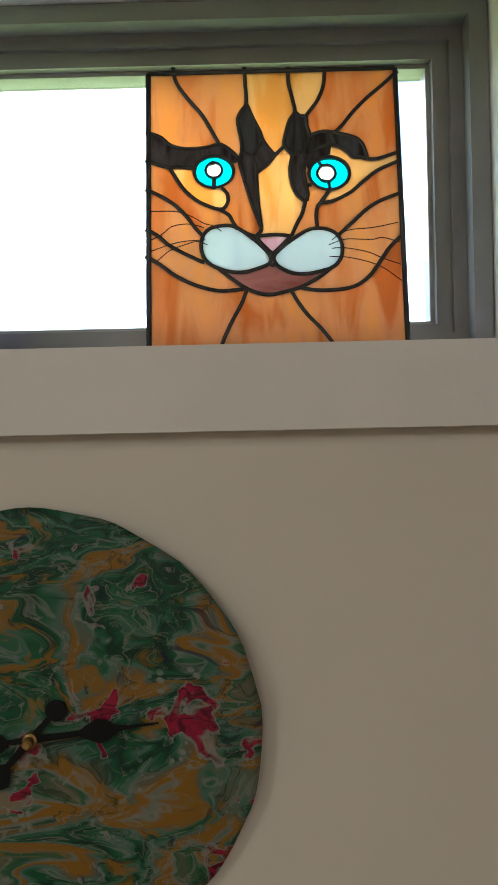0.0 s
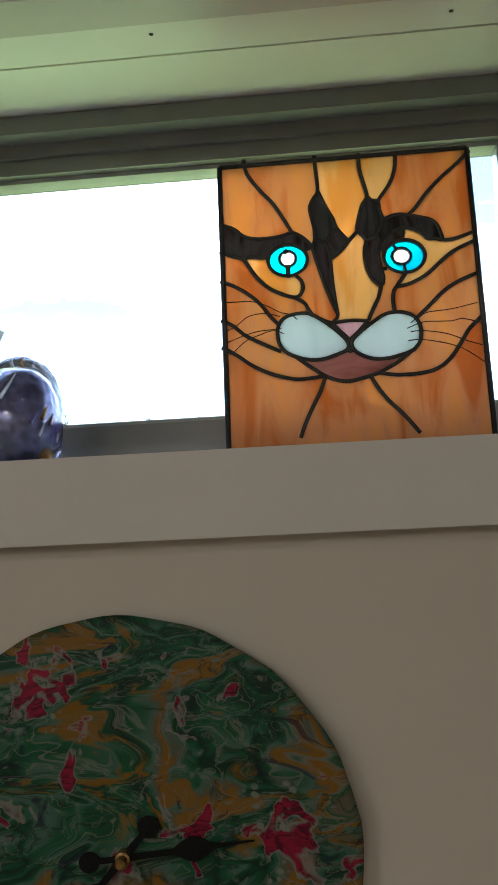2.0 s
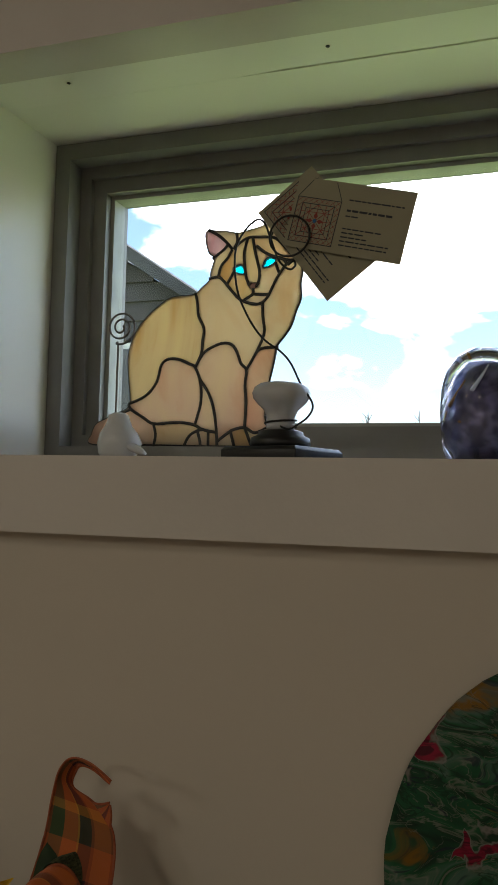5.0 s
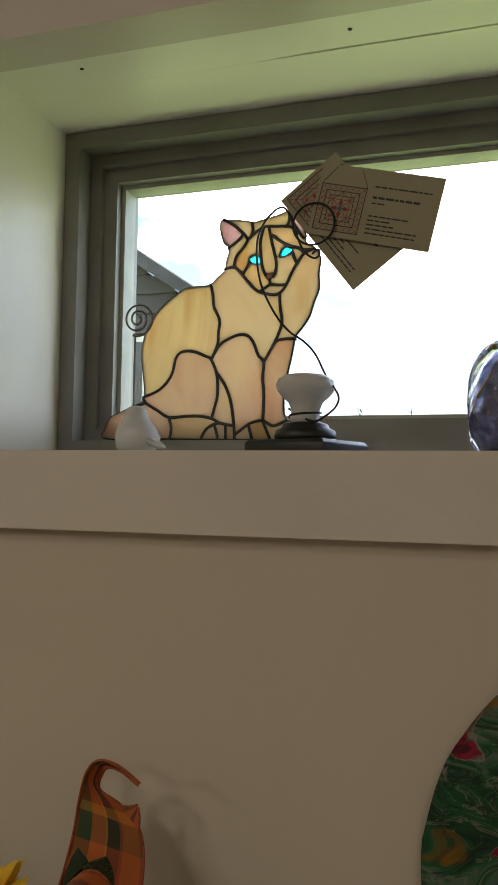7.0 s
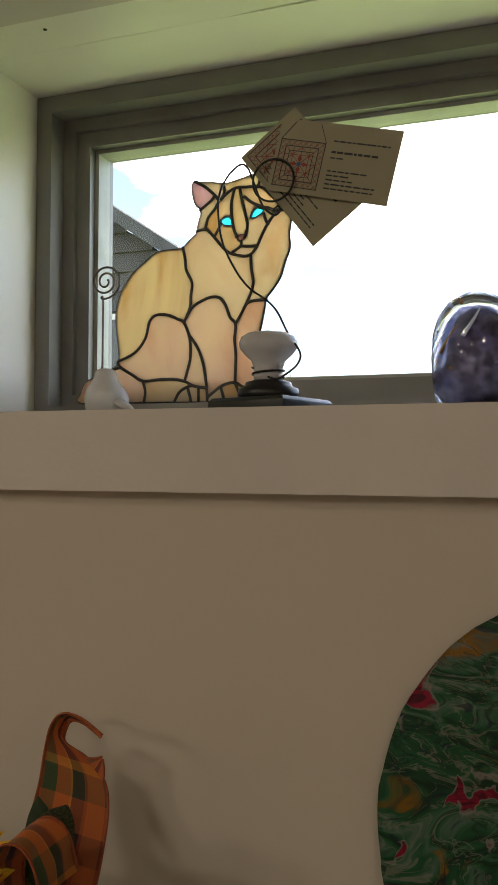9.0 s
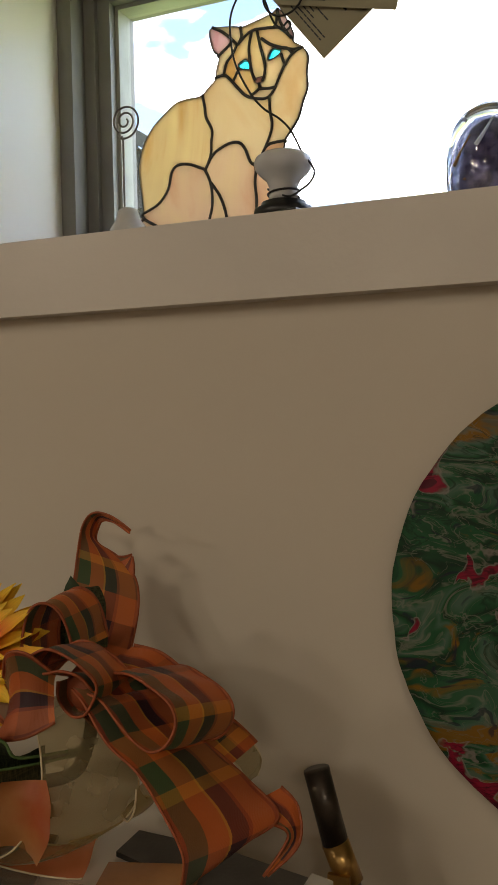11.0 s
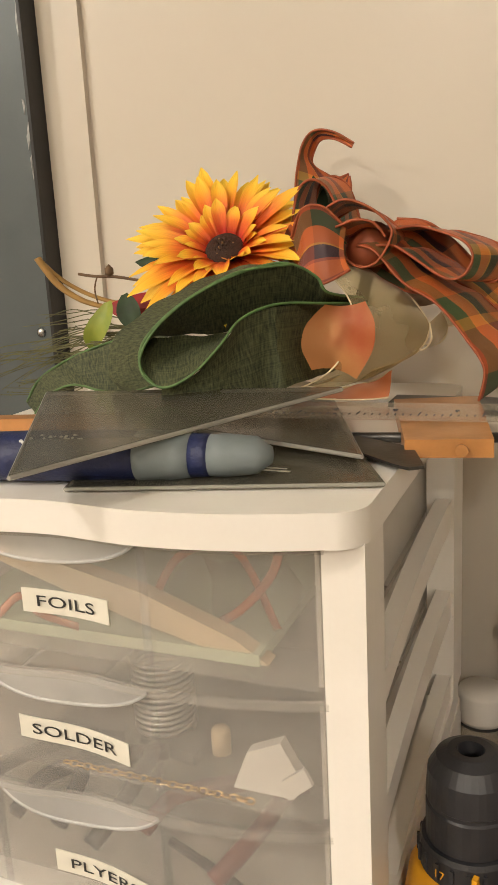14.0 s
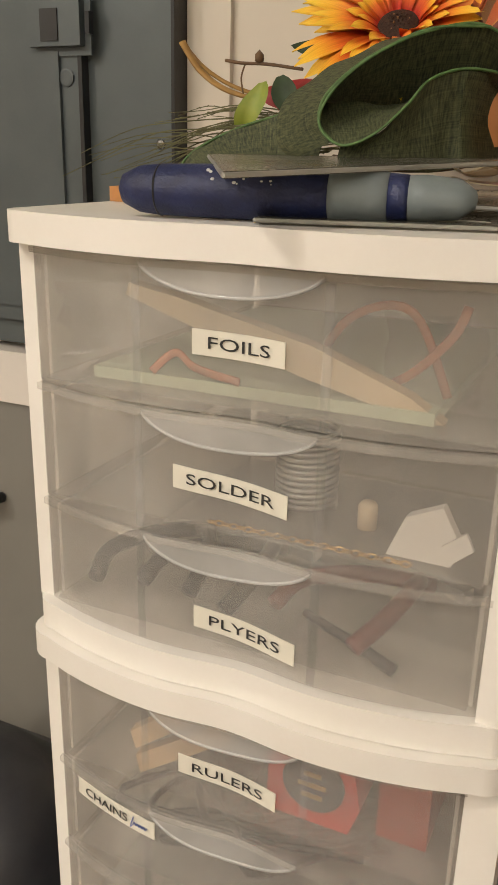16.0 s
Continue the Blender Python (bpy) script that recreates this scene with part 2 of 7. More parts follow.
def clear(name, color=(1, 1, 1), rough=0.0, see=0.9, milky=None, second=None):
    """Thin clear or frosted plastic or pane."""
    m = bpy.data.materials.new(name)
    m.use_nodes = True
    n, l = m.node_tree.nodes, m.node_tree.links
    n.remove(n["Principled BSDF"])
    tp, gl, lw, steep, fr, mx = n.new("ShaderNodeBsdfTransparent"), n.new("ShaderNodeBsdfGlossy"), n.new("ShaderNodeLayerWeight"), n.new("ShaderNodeMath"), n.new("ShaderNodeMath"), n.new("ShaderNodeMixShader")
    tp.inputs["Color"].default_value = (*color, 1)
    gl.inputs["Roughness"].default_value = rough
    steep.operation, fr.operation = "POWER", "MULTIPLY_ADD"
    steep.inputs[1].default_value, fr.inputs[1].default_value, fr.inputs[2].default_value = 4.5, 0.7, 0.04
    l.new(lw.outputs["Facing"], steep.inputs[0])
    l.new(steep.outputs[0], fr.inputs[0])
    l.new(fr.outputs[0], mx.inputs[0])
    base = tp.outputs[0]
    if milky:
        df, tl, md, m2 = n.new("ShaderNodeBsdfDiffuse"), n.new("ShaderNodeBsdfTranslucent"), n.new("ShaderNodeMixShader"), n.new("ShaderNodeMixShader")
        df.inputs["Color"].default_value = tl.inputs["Color"].default_value = (*milky, 1)
        md.inputs[0].default_value = 0.4
        l.new(df.outputs[0], md.inputs[1])
        l.new(tl.outputs[0], md.inputs[2])
        co, tx, mr = n.new("ShaderNodeTexCoord"), n.new("ShaderNodeTexNoise"), n.new("ShaderNodeMapRange")
        tx.inputs["Scale"].default_value, tx.inputs["Detail"].default_value = 22, 5
        l.new(co.outputs["Object"], tx.inputs["Vector"])
        mr.inputs["To Min"].default_value, mr.inputs["To Max"].default_value = 1 - see - 0.12, 1 - see + 0.12
        l.new(tx.outputs["Fac"], mr.inputs["Value"])
        l.new(mr.outputs[0], m2.inputs[0])
        if second:
            tone, spread = n.new("ShaderNodeMixRGB"), n.new("ShaderNodeMapRange")
            tone.inputs["Color1"].default_value, tone.inputs["Color2"].default_value = (*milky, 1), (*second, 1)
            spread.inputs["From Min"].default_value, spread.inputs["From Max"].default_value = 0.38, 0.62
            l.new(tx.outputs["Fac"], spread.inputs["Value"])
            l.new(spread.outputs[0], tone.inputs["Fac"])
            l.new(tone.outputs[0], df.inputs["Color"])
            l.new(tone.outputs[0], tl.inputs["Color"])
        l.new(base, m2.inputs[1])
        l.new(md.outputs[0], m2.inputs[2])
        base = m2.outputs[0]
    l.new(base, mx.inputs[1])
    l.new(gl.outputs[0], mx.inputs[2])
    l.new(mx.outputs[0], n["Material Output"].inputs["Surface"])
    return m


WALL = mat("wall_paint", (0.60, 0.545, 0.465), 0.30, var=0.02, scale=3, bump=0.10, fine=160, tint=(0.57, 0.51, 0.43))
TRIM = mat("trim_paint", (0.68, 0.635, 0.585), 0.34, var=0.04, scale=9, bump=0.15, fine=240)
REVEAL = mat("reveal_paint", (0.86, 0.85, 0.78), 0.30, var=0.006, scale=5, bump=0.12, fine=60)
BRONZE = mat("window_aluminium", (0.235, 0.228, 0.218), 0.42, 0.2, var=0.1, scale=14, bump=0.04)
GASKET = mat("gasket", (0.02, 0.02, 0.02), 0.6)
BEAD = mat("pale_glazing_bead", (0.36, 0.37, 0.33), 0.4, var=0.1, scale=40)
PANE = clear("pane")
FLOOR = mat("floor_boards", (0.16, 0.11, 0.075), 0.5, var=0.2, scale=7, bump=0.2, fine=90)
CEIL = mat("ceiling_paint", (0.75, 0.72, 0.66), 0.7, var=0.04, scale=5, bump=0.1)
GREYMETAL = mat("dark_grey_enamel", (0.092, 0.108, 0.114), 0.38, 0.2, var=0.12, scale=12, bump=0.05)
BLACK = mat("black_paint", (0.012, 0.012, 0.013), 0.35, var=0.1, scale=60)
PLASTIC = mat("white_plastic", (0.80, 0.77, 0.73), 0.35, var=0.05, scale=10, bump=0.05, tint=(0.72, 0.68, 0.62))
FROST = clear("frosted_drawer", (0.98, 0.97, 0.96), 0.16, 0.82, (0.92, 0.90, 0.86))
FROSTSIDE = clear("frosted_drawer_side", (0.97, 0.96, 0.95), 0.3, 0.45, (0.95, 0.92, 0.87))
GRASS = mat("grass", (0.22, 0.28, 0.09), 0.9, var=0.2, scale=0.6, bump=0.3, fine=20, tint=(0.11, 0.15, 0.045))
LAMPGLASS = mat("lamp_diffuser", (0.9, 0.85, 0.7), 0.5, Emission_Color=(1, 0.8, 0.55, 1), Emission_Strength=1.6)


# ---- room shell ----
WALL_Y, OUT_Y = 0.55, 0.80
OX0, OX1, OZ0, OZ1 = -0.660, 0.205, 1.565, 1.879
ROOM = (-3.2, 1.9, -3.0, 2.45)


def structure(name, bm, material, label, category, bevel=0.0):
    return tagged(part(name, bm, material, bevel=bevel), label, category, kind="structure")


bm = box(ROOM[0], OX0 - 0.0145, WALL_Y, OUT_Y, 0, ROOM[3])
box(OX1 + 0.0145, ROOM[1], WALL_Y, OUT_Y, 0, ROOM[3], bm)
box(OX0 - 0.0145, OX1 + 0.0145, WALL_Y, OUT_Y, 0, OZ0 - 0.0145, bm)
box(OX0 - 0.0145, OX1 + 0.0145, WALL_Y, OUT_Y, OZ1 + 0.0145, ROOM[3], bm)
structure("wall_north", bm, WALL, "glossy beige painted wall below a high window", "wall")
structure("wall_west", box(ROOM[0] - 0.2, ROOM[0], ROOM[2], OUT_Y, 0, ROOM[3]), WALL, "beige painted side wall of the workshop", "wall")
structure("wall_east", box(ROOM[1], ROOM[1] + 0.2, ROOM[2], OUT_Y, 0, ROOM[3]), WALL, "beige painted side wall of the workshop", "wall")
structure("wall_south", box(ROOM[0] - 0.2, ROOM[1] + 0.2, ROOM[2] - 0.2, ROOM[2], 0, ROOM[3]), WALL, "beige painted back wall of the workshop", "wall")
structure("ceiling", box(ROOM[0] - 0.2, ROOM[1] + 0.2, ROOM[2] - 0.2, OUT_Y + 0.3, ROOM[3], ROOM[3] + 0.2), CEIL, "white painted ceiling", "ceiling")
structure("floor", box(ROOM[0] - 0.2, ROOM[1] + 0.2, ROOM[2] - 0.2, OUT_Y, -0.1, 0), FLOOR, "worn brown floor", "floor")

# window lining: sill board, side boards, two head boards with an open seam
FRONT, FRAME_Y = 0.535, 0.712
lining = thing("window_lining", "off-white painted boards lining the deep window recess", "window lining", kind="structure")
part("sill_board", box(OX0 - 0.014, OX1 + 0.014, FRONT + 0.016, OUT_Y, OZ0 - 0.014, OZ0), TRIM, lining, bevel=0.001)
part("side_board", box(OX0 - 0.014, OX0, FRONT + 0.016, OUT_Y, OZ0, OZ1), REVEAL, lining)
part("side_board", box(OX1, OX1 + 0.014, FRONT + 0.016, OUT_Y, OZ0, OZ1), REVEAL, lining)
part("head_board", box(OX0 - 0.014, OX1 + 0.014, FRONT + 0.016, 0.5815, OZ1 - 0.006, OZ1 + 0.008), TRIM, lining, "beige front board of the window head", bevel=0.0012)
part("head_board", prism([(OX0 - 0.014, 0.5885), (-0.62, 0.5880), (-0.42, 0.5842), (OX1 + 0.014, 0.5840), (OX1 + 0.014, 0.6322), (-0.40, 0.6322), (-0.44, 0.6345), (OX0 - 0.014, 0.6347)], OZ1 - 0.001, OZ1 + 0.010, None, "xy"), REVEAL, lining)
# black strip above the gaps, painting the shade inside the seams
part("seam_shade", box(OX0 - 0.014, OX1 + 0.014, 0.5838, 0.6350, OZ1 + 0.0102, OZ1 + 0.013), GASKET, lining, "black strip standing in for the shade in the seams")
for nx, ny in ((-0.58, 0.604), (-0.36, 0.609), (-0.12, 0.603), (0.10, 0.610)):
    part("nail_head", lathe(((0, 0), (0.0018, 0), (0.0016, 0.0004), (0, 0.0005)), m=pose(nx, ny, OZ1 - 0.0011, 180), seg=10), GASKET, lining)
part("head_board", box(OX0 - 0.014, OX1 + 0.014, 0.6366, OUT_Y, OZ1, OZ1 + 0.014), REVEAL, lining, bevel=0.0014)

# casing with mitred corners
CW = 0.0555
casing = thing("window_casing", "beige painted flat window casing with mitred corners", "window trim", kind="structure")
ix0, ix1, iz0, iz1 = OX0 - 0.001, OX1 + 0.001, OZ0 - 0.001, OZ1 - 0.009
ox0, ox1, oz0, oz1 = ix0 - CW, ix1 + CW, iz0 - CW, iz1 + CW
g = 0.0010
for nm, poly in (("bottom_casing", ((ix0 + g, iz0), (ix1 - g, iz0), (ox1 - g, oz0), (ox0 + g, oz0))), ("top_casing", ((ix0 + g, iz1), (ix1 - g, iz1), (ox1 - g, oz1), (ox0 + g, oz1))),
                 ("side_casing", ((ix0, iz0 + g), (ix0, iz1 - g), (ox0, oz1 - g), (ox0, oz0 + g))), ("side_casing", ((ix1, iz0 + g), (ix1, iz1 - g), (ox1, oz1 - g), (ox1, oz0 + g)))):
    part(nm, prism(poly, FRONT, WALL_Y + 0.002), TRIM, casing, bevel=0.0012)
structure("corner_board", box(-0.741, -0.701, 0.544, WALL_Y + 0.002, 0, oz0 - 0.001), WALL, "beige painted vertical board beside the electrical panel", "trim", bevel=0.001)

# aluminium window
win = thing("window_1", "dark bronze aluminium window with one wide pane", "window", kind="structure")


def frame_ring(name, x0, x1, z0, z1, w, y0, y1, material, bevel=0.001):
    for nm, b in (("rail", (x0, x1, y0, y1, z0, z0 + w)), ("rail", (x0, x1, y0, y1, z1 - w, z1)), ("stile", (x0, x0 + w, y0, y1, z0 + w, z1 - w)), ("stile", (x1 - w, x1, y0, y1, z0 + w, z1 - w))):
        part(name + "_" + nm, box(*b), material, win, bevel=bevel)


frame_ring("outer", OX0 + 0.001, OX1 - 0.001, OZ0 + 0.001, OZ1 - 0.001, 0.016, FRAME_Y, 0.79, BRONZE)
frame_ring("channel", OX0 + 0.017, OX1 - 0.017, OZ0 + 0.017, OZ1 - 0.017, 0.012, FRAME_Y + 0.022, 0.788, BRONZE)
frame_ring("sash", OX0 + 0.029, OX1 - 0.029, OZ0 + 0.023, OZ1 - 0.029, 0.014, FRAME_Y + 0.028, 0.786, BRONZE)
frame_ring("bead", OX0 + 0.043, OX1 - 0.043, OZ0 + 0.037, OZ1 - 0.043, 0.004, FRAME_Y + 0.038, 0.772, BEAD)
pn = part("pane", box(OX0 + 0.046, OX1 - 0.046, 0.757, 0.761, OZ0 + 0.040, OZ1 - 0.046), PANE, win)
pn.visible_shadow = False

# electrical panel beside the window
epanel = thing("electrical_panel", "dark grey metal electrical panel with a latched door", "electrical panel")
part("cover", box(-1.10, -0.745, 0.527, 0.56, 1.035, 1.72), GREYMETAL, epanel, bevel=0.003)
part("edge_flange", box(-0.7445, -0.7415, 0.523, 0.56, 1.035, 1.72), BLACK, epanel)
part("door", box(-1.06, -0.834, 0.519, 0.5265, 1.06, 1.66), GREYMETAL, epanel, bevel=0.003)

# ceiling lamps in the room behind
for lx, ly, watts in LAMPS:
    cl = thing("ceiling_lamp", "round warm white ceiling lamp", "ceiling lamp", (lx, ly, ROOM[3]), "ceiling lamps")
    part("lamp_base", lathe(((0.17, 0), (0.17, -0.03), (0.15, -0.04))), PLASTIC, cl)
    part("diffuser", lathe(((0.15, -0.04), (0.13, -0.07), (0.08, -0.09), (0, -0.1))), LAMPGLASS, cl, smooth=True)

# outside ground
structure("ground", box(-400, 400, -400, 800, -0.35, -0.3), GRASS, "green lawn outside the window", "ground")

# ---- stained glass ----
def planar_faces(lines, reach=3.0):
    """Split the sheet along the lead lines: the closed outlines between the lines."""
    segs = []
    for pts, closed in lines:
        p = [Vector(q) for q in pts]
        if closed:
            p.append(p[0].copy())
        else:
            p[0] = p[0] + (p[0] - p[1]).normalized() * reach
            p[-1] = p[-1] + (p[-1] - p[-2]).normalized() * reach
        segs += [(a, b) for a, b in zip(p, p[1:]) if (a - b).length > 1e-4]
    A = np.array([s[0][:2] for s in segs])
    D = np.array([s[1][:2] for s in segs]) - A
    edges = set()
    places = {}

    def node(p):
        k = (round(float(p[0]) * 4), round(float(p[1]) * 4))
        for dx in (-1, 0, 1):
            for dy in (-1, 0, 1):
                if (k[0] + dx, k[1] + dy) in places:
                    return k[0] + dx, k[1] + dy
        places[k] = (float(p[0]), float(p[1]))
        return k

    for i in range(len(segs)):
        cr = D[i, 0] * D[:, 1] - D[i, 1] * D[:, 0]
        ok = np.abs(cr) > 1e-9
        cs = np.where(ok, cr, 1.0)
        w = A - A[i]
        t = (w[:, 0] * D[:, 1] - w[:, 1] * D[:, 0]) / cs
        u = (w[:, 0] * D[i, 1] - w[:, 1] * D[i, 0]) / cs
        cut = t[ok & (t > -1e-6) & (t < 1 + 1e-6) & (u > -1e-6) & (u < 1 + 1e-6)]
        ts = sorted({0.0, 1.0, *[float(c) for c in cut]})
        ks = [node(A[i] + D[i] * q) for q in ts]
        edges |= {(min(a, b), max(a, b)) for a, b in zip(ks, ks[1:]) if a != b}
    near = {}
    for a, b in edges:
        near.setdefault(a, set()).add(b)
        near.setdefault(b, set()).add(a)
    loose = [k for k in near if len(near[k]) == 1]
    while loose:
        k = loose.pop()
        for o in near.pop(k, ()):
            near[o].discard(k)
            if len(near[o]) == 1:
                loose.append(o)
            if not near[o]:
                near.pop(o)
    turn = {k: sorted(v, key=lambda o: math.atan2(places[o][1] - places[k][1], places[o][0] - places[k][0])) for k, v in near.items()}
    done, faces = set(), []
    for a in turn:
        for b in turn[a]:
            if (a, b) in done:
                continue
            loop, u, v = [], a, b
            while (u, v) not in done:
                done.add((u, v))
                loop.append(places[u])
                ring = turn[v]
                u, v = v, ring[ring.index(u) - 1]
            area = sum(p[0] * q[1] - q[0] * p[1] for p, q in zip(loop, loop[1:] + loop[:1])) / 2
            if area > 6:
                faces.append(loop)
    return faces


def inside(p, poly):
    hit = False
    for a, b in zip(poly, poly[1:] + poly[:1]):
        if (a[1] > p[1]) != (b[1] > p[1]) and p[0] < (b[0] - a[0]) * (p[1] - a[1]) / (b[1] - a[1]) + a[0]:
            hit = not hit
    return hit


def leaded(ob, lines, seeds, default, lead, lead_r, thick=0.003):
    """Glass pieces and lead lines, in millimetres on the sheet's own plane (x across, z up, y through)."""
    fine = [([tuple(q) for q in smooth_line([(*p, 0) for p in pts], 5, closed)], closed) for pts, closed in lines]
    rnd = random.Random(5)
    for poly in planar_faces([([q[:2] for q in pts], c) for pts, c in fine]):
        m = None
        for kind, spots in seeds:
            if any(inside(s, poly) for s in spots):
                m = kind
        if m is None:
            m = default[rnd.randrange(len(default))]
        part("glass_piece", prism([(x / 1000, z / 1000) for x, z in poly], -thick / 2, thick / 2), m, ob)
    for (pts, closed), width in zip(fine, lead_r):
        path = [(p[0] / 1000, 0, p[1] / 1000) for p in pts]
        part("lead_line", tube(path, width, seg=8, flat=1.15, axis=(0, 1, 0), closed=closed), lead, ob, smooth=True)


LEAD = mat("patinated_lead", (0.035, 0.033, 0.032), 0.38, 0.55, var=0.3, scale=90, bump=0.5, fine=260, tint=(0.075, 0.07, 0.065))
AMBER = art_glass("amber_glass", (0.90, 0.46, 0.14), (0.72, 0.29, 0.07), density=0.88)
AMBER2 = art_glass("honey_glass", (0.90, 0.51, 0.20), (0.76, 0.34, 0.11), (22, 30, 6), density=0.88)
AMBER3 = art_glass("orange_streaked_glass", (0.91, 0.50, 0.17), (0.70, 0.28, 0.06), (30, 30, 6), density=0.86)
TAN = art_glass("tan_glass", (0.90, 0.58, 0.24), (0.78, 0.44, 0.13))
DARKGLASS = art_glass("black_glass", (0.012, 0.006, 0.006), (0.02, 0.01, 0.01), density=0.95)
BROWNGLASS = art_glass("dark_brown_glass", (0.05, 0.015, 0.014), (0.03, 0.01, 0.01), density=0.92)
CYAN = art_glass("turquoise_glass", (0.02, 0.80, 0.85), (0.01, 0.62, 0.72), density=0.35)
GLOWGLASS = art_glass("clear_yellow_glass", (1.0, 0.98, 0.80), (1.0, 1.0, 0.95), density=0.25)
OPAL = art_glass("white_opal_glass", (0.90, 0.94, 0.86), (0.84, 0.88, 0.82), density=1.0)
PINKGLASS = art_glass("pink_glass", (0.95, 0.68, 0.66), (0.88, 0.56, 0.56), density=0.9)
MAUVE = art_glass("mauve_glass", (0.55, 0.24, 0.15), (0.36, 0.13, 0.09), (8, 20, 22))
CREAM = art_glass("cream_glass", (0.92, 0.76, 0.51), (0.86, 0.64, 0.39), (12, 20, 9), density=0.9)
CREAM2 = art_glass("peach_cream_glass", (0.91, 0.73, 0.49), (0.84, 0.57, 0.38), (16, 20, 7), density=0.9)
CREAM3 = art_glass("straw_glass", (0.93, 0.77, 0.48), (0.80, 0.55, 0.26), (20, 20, 6), density=0.88)

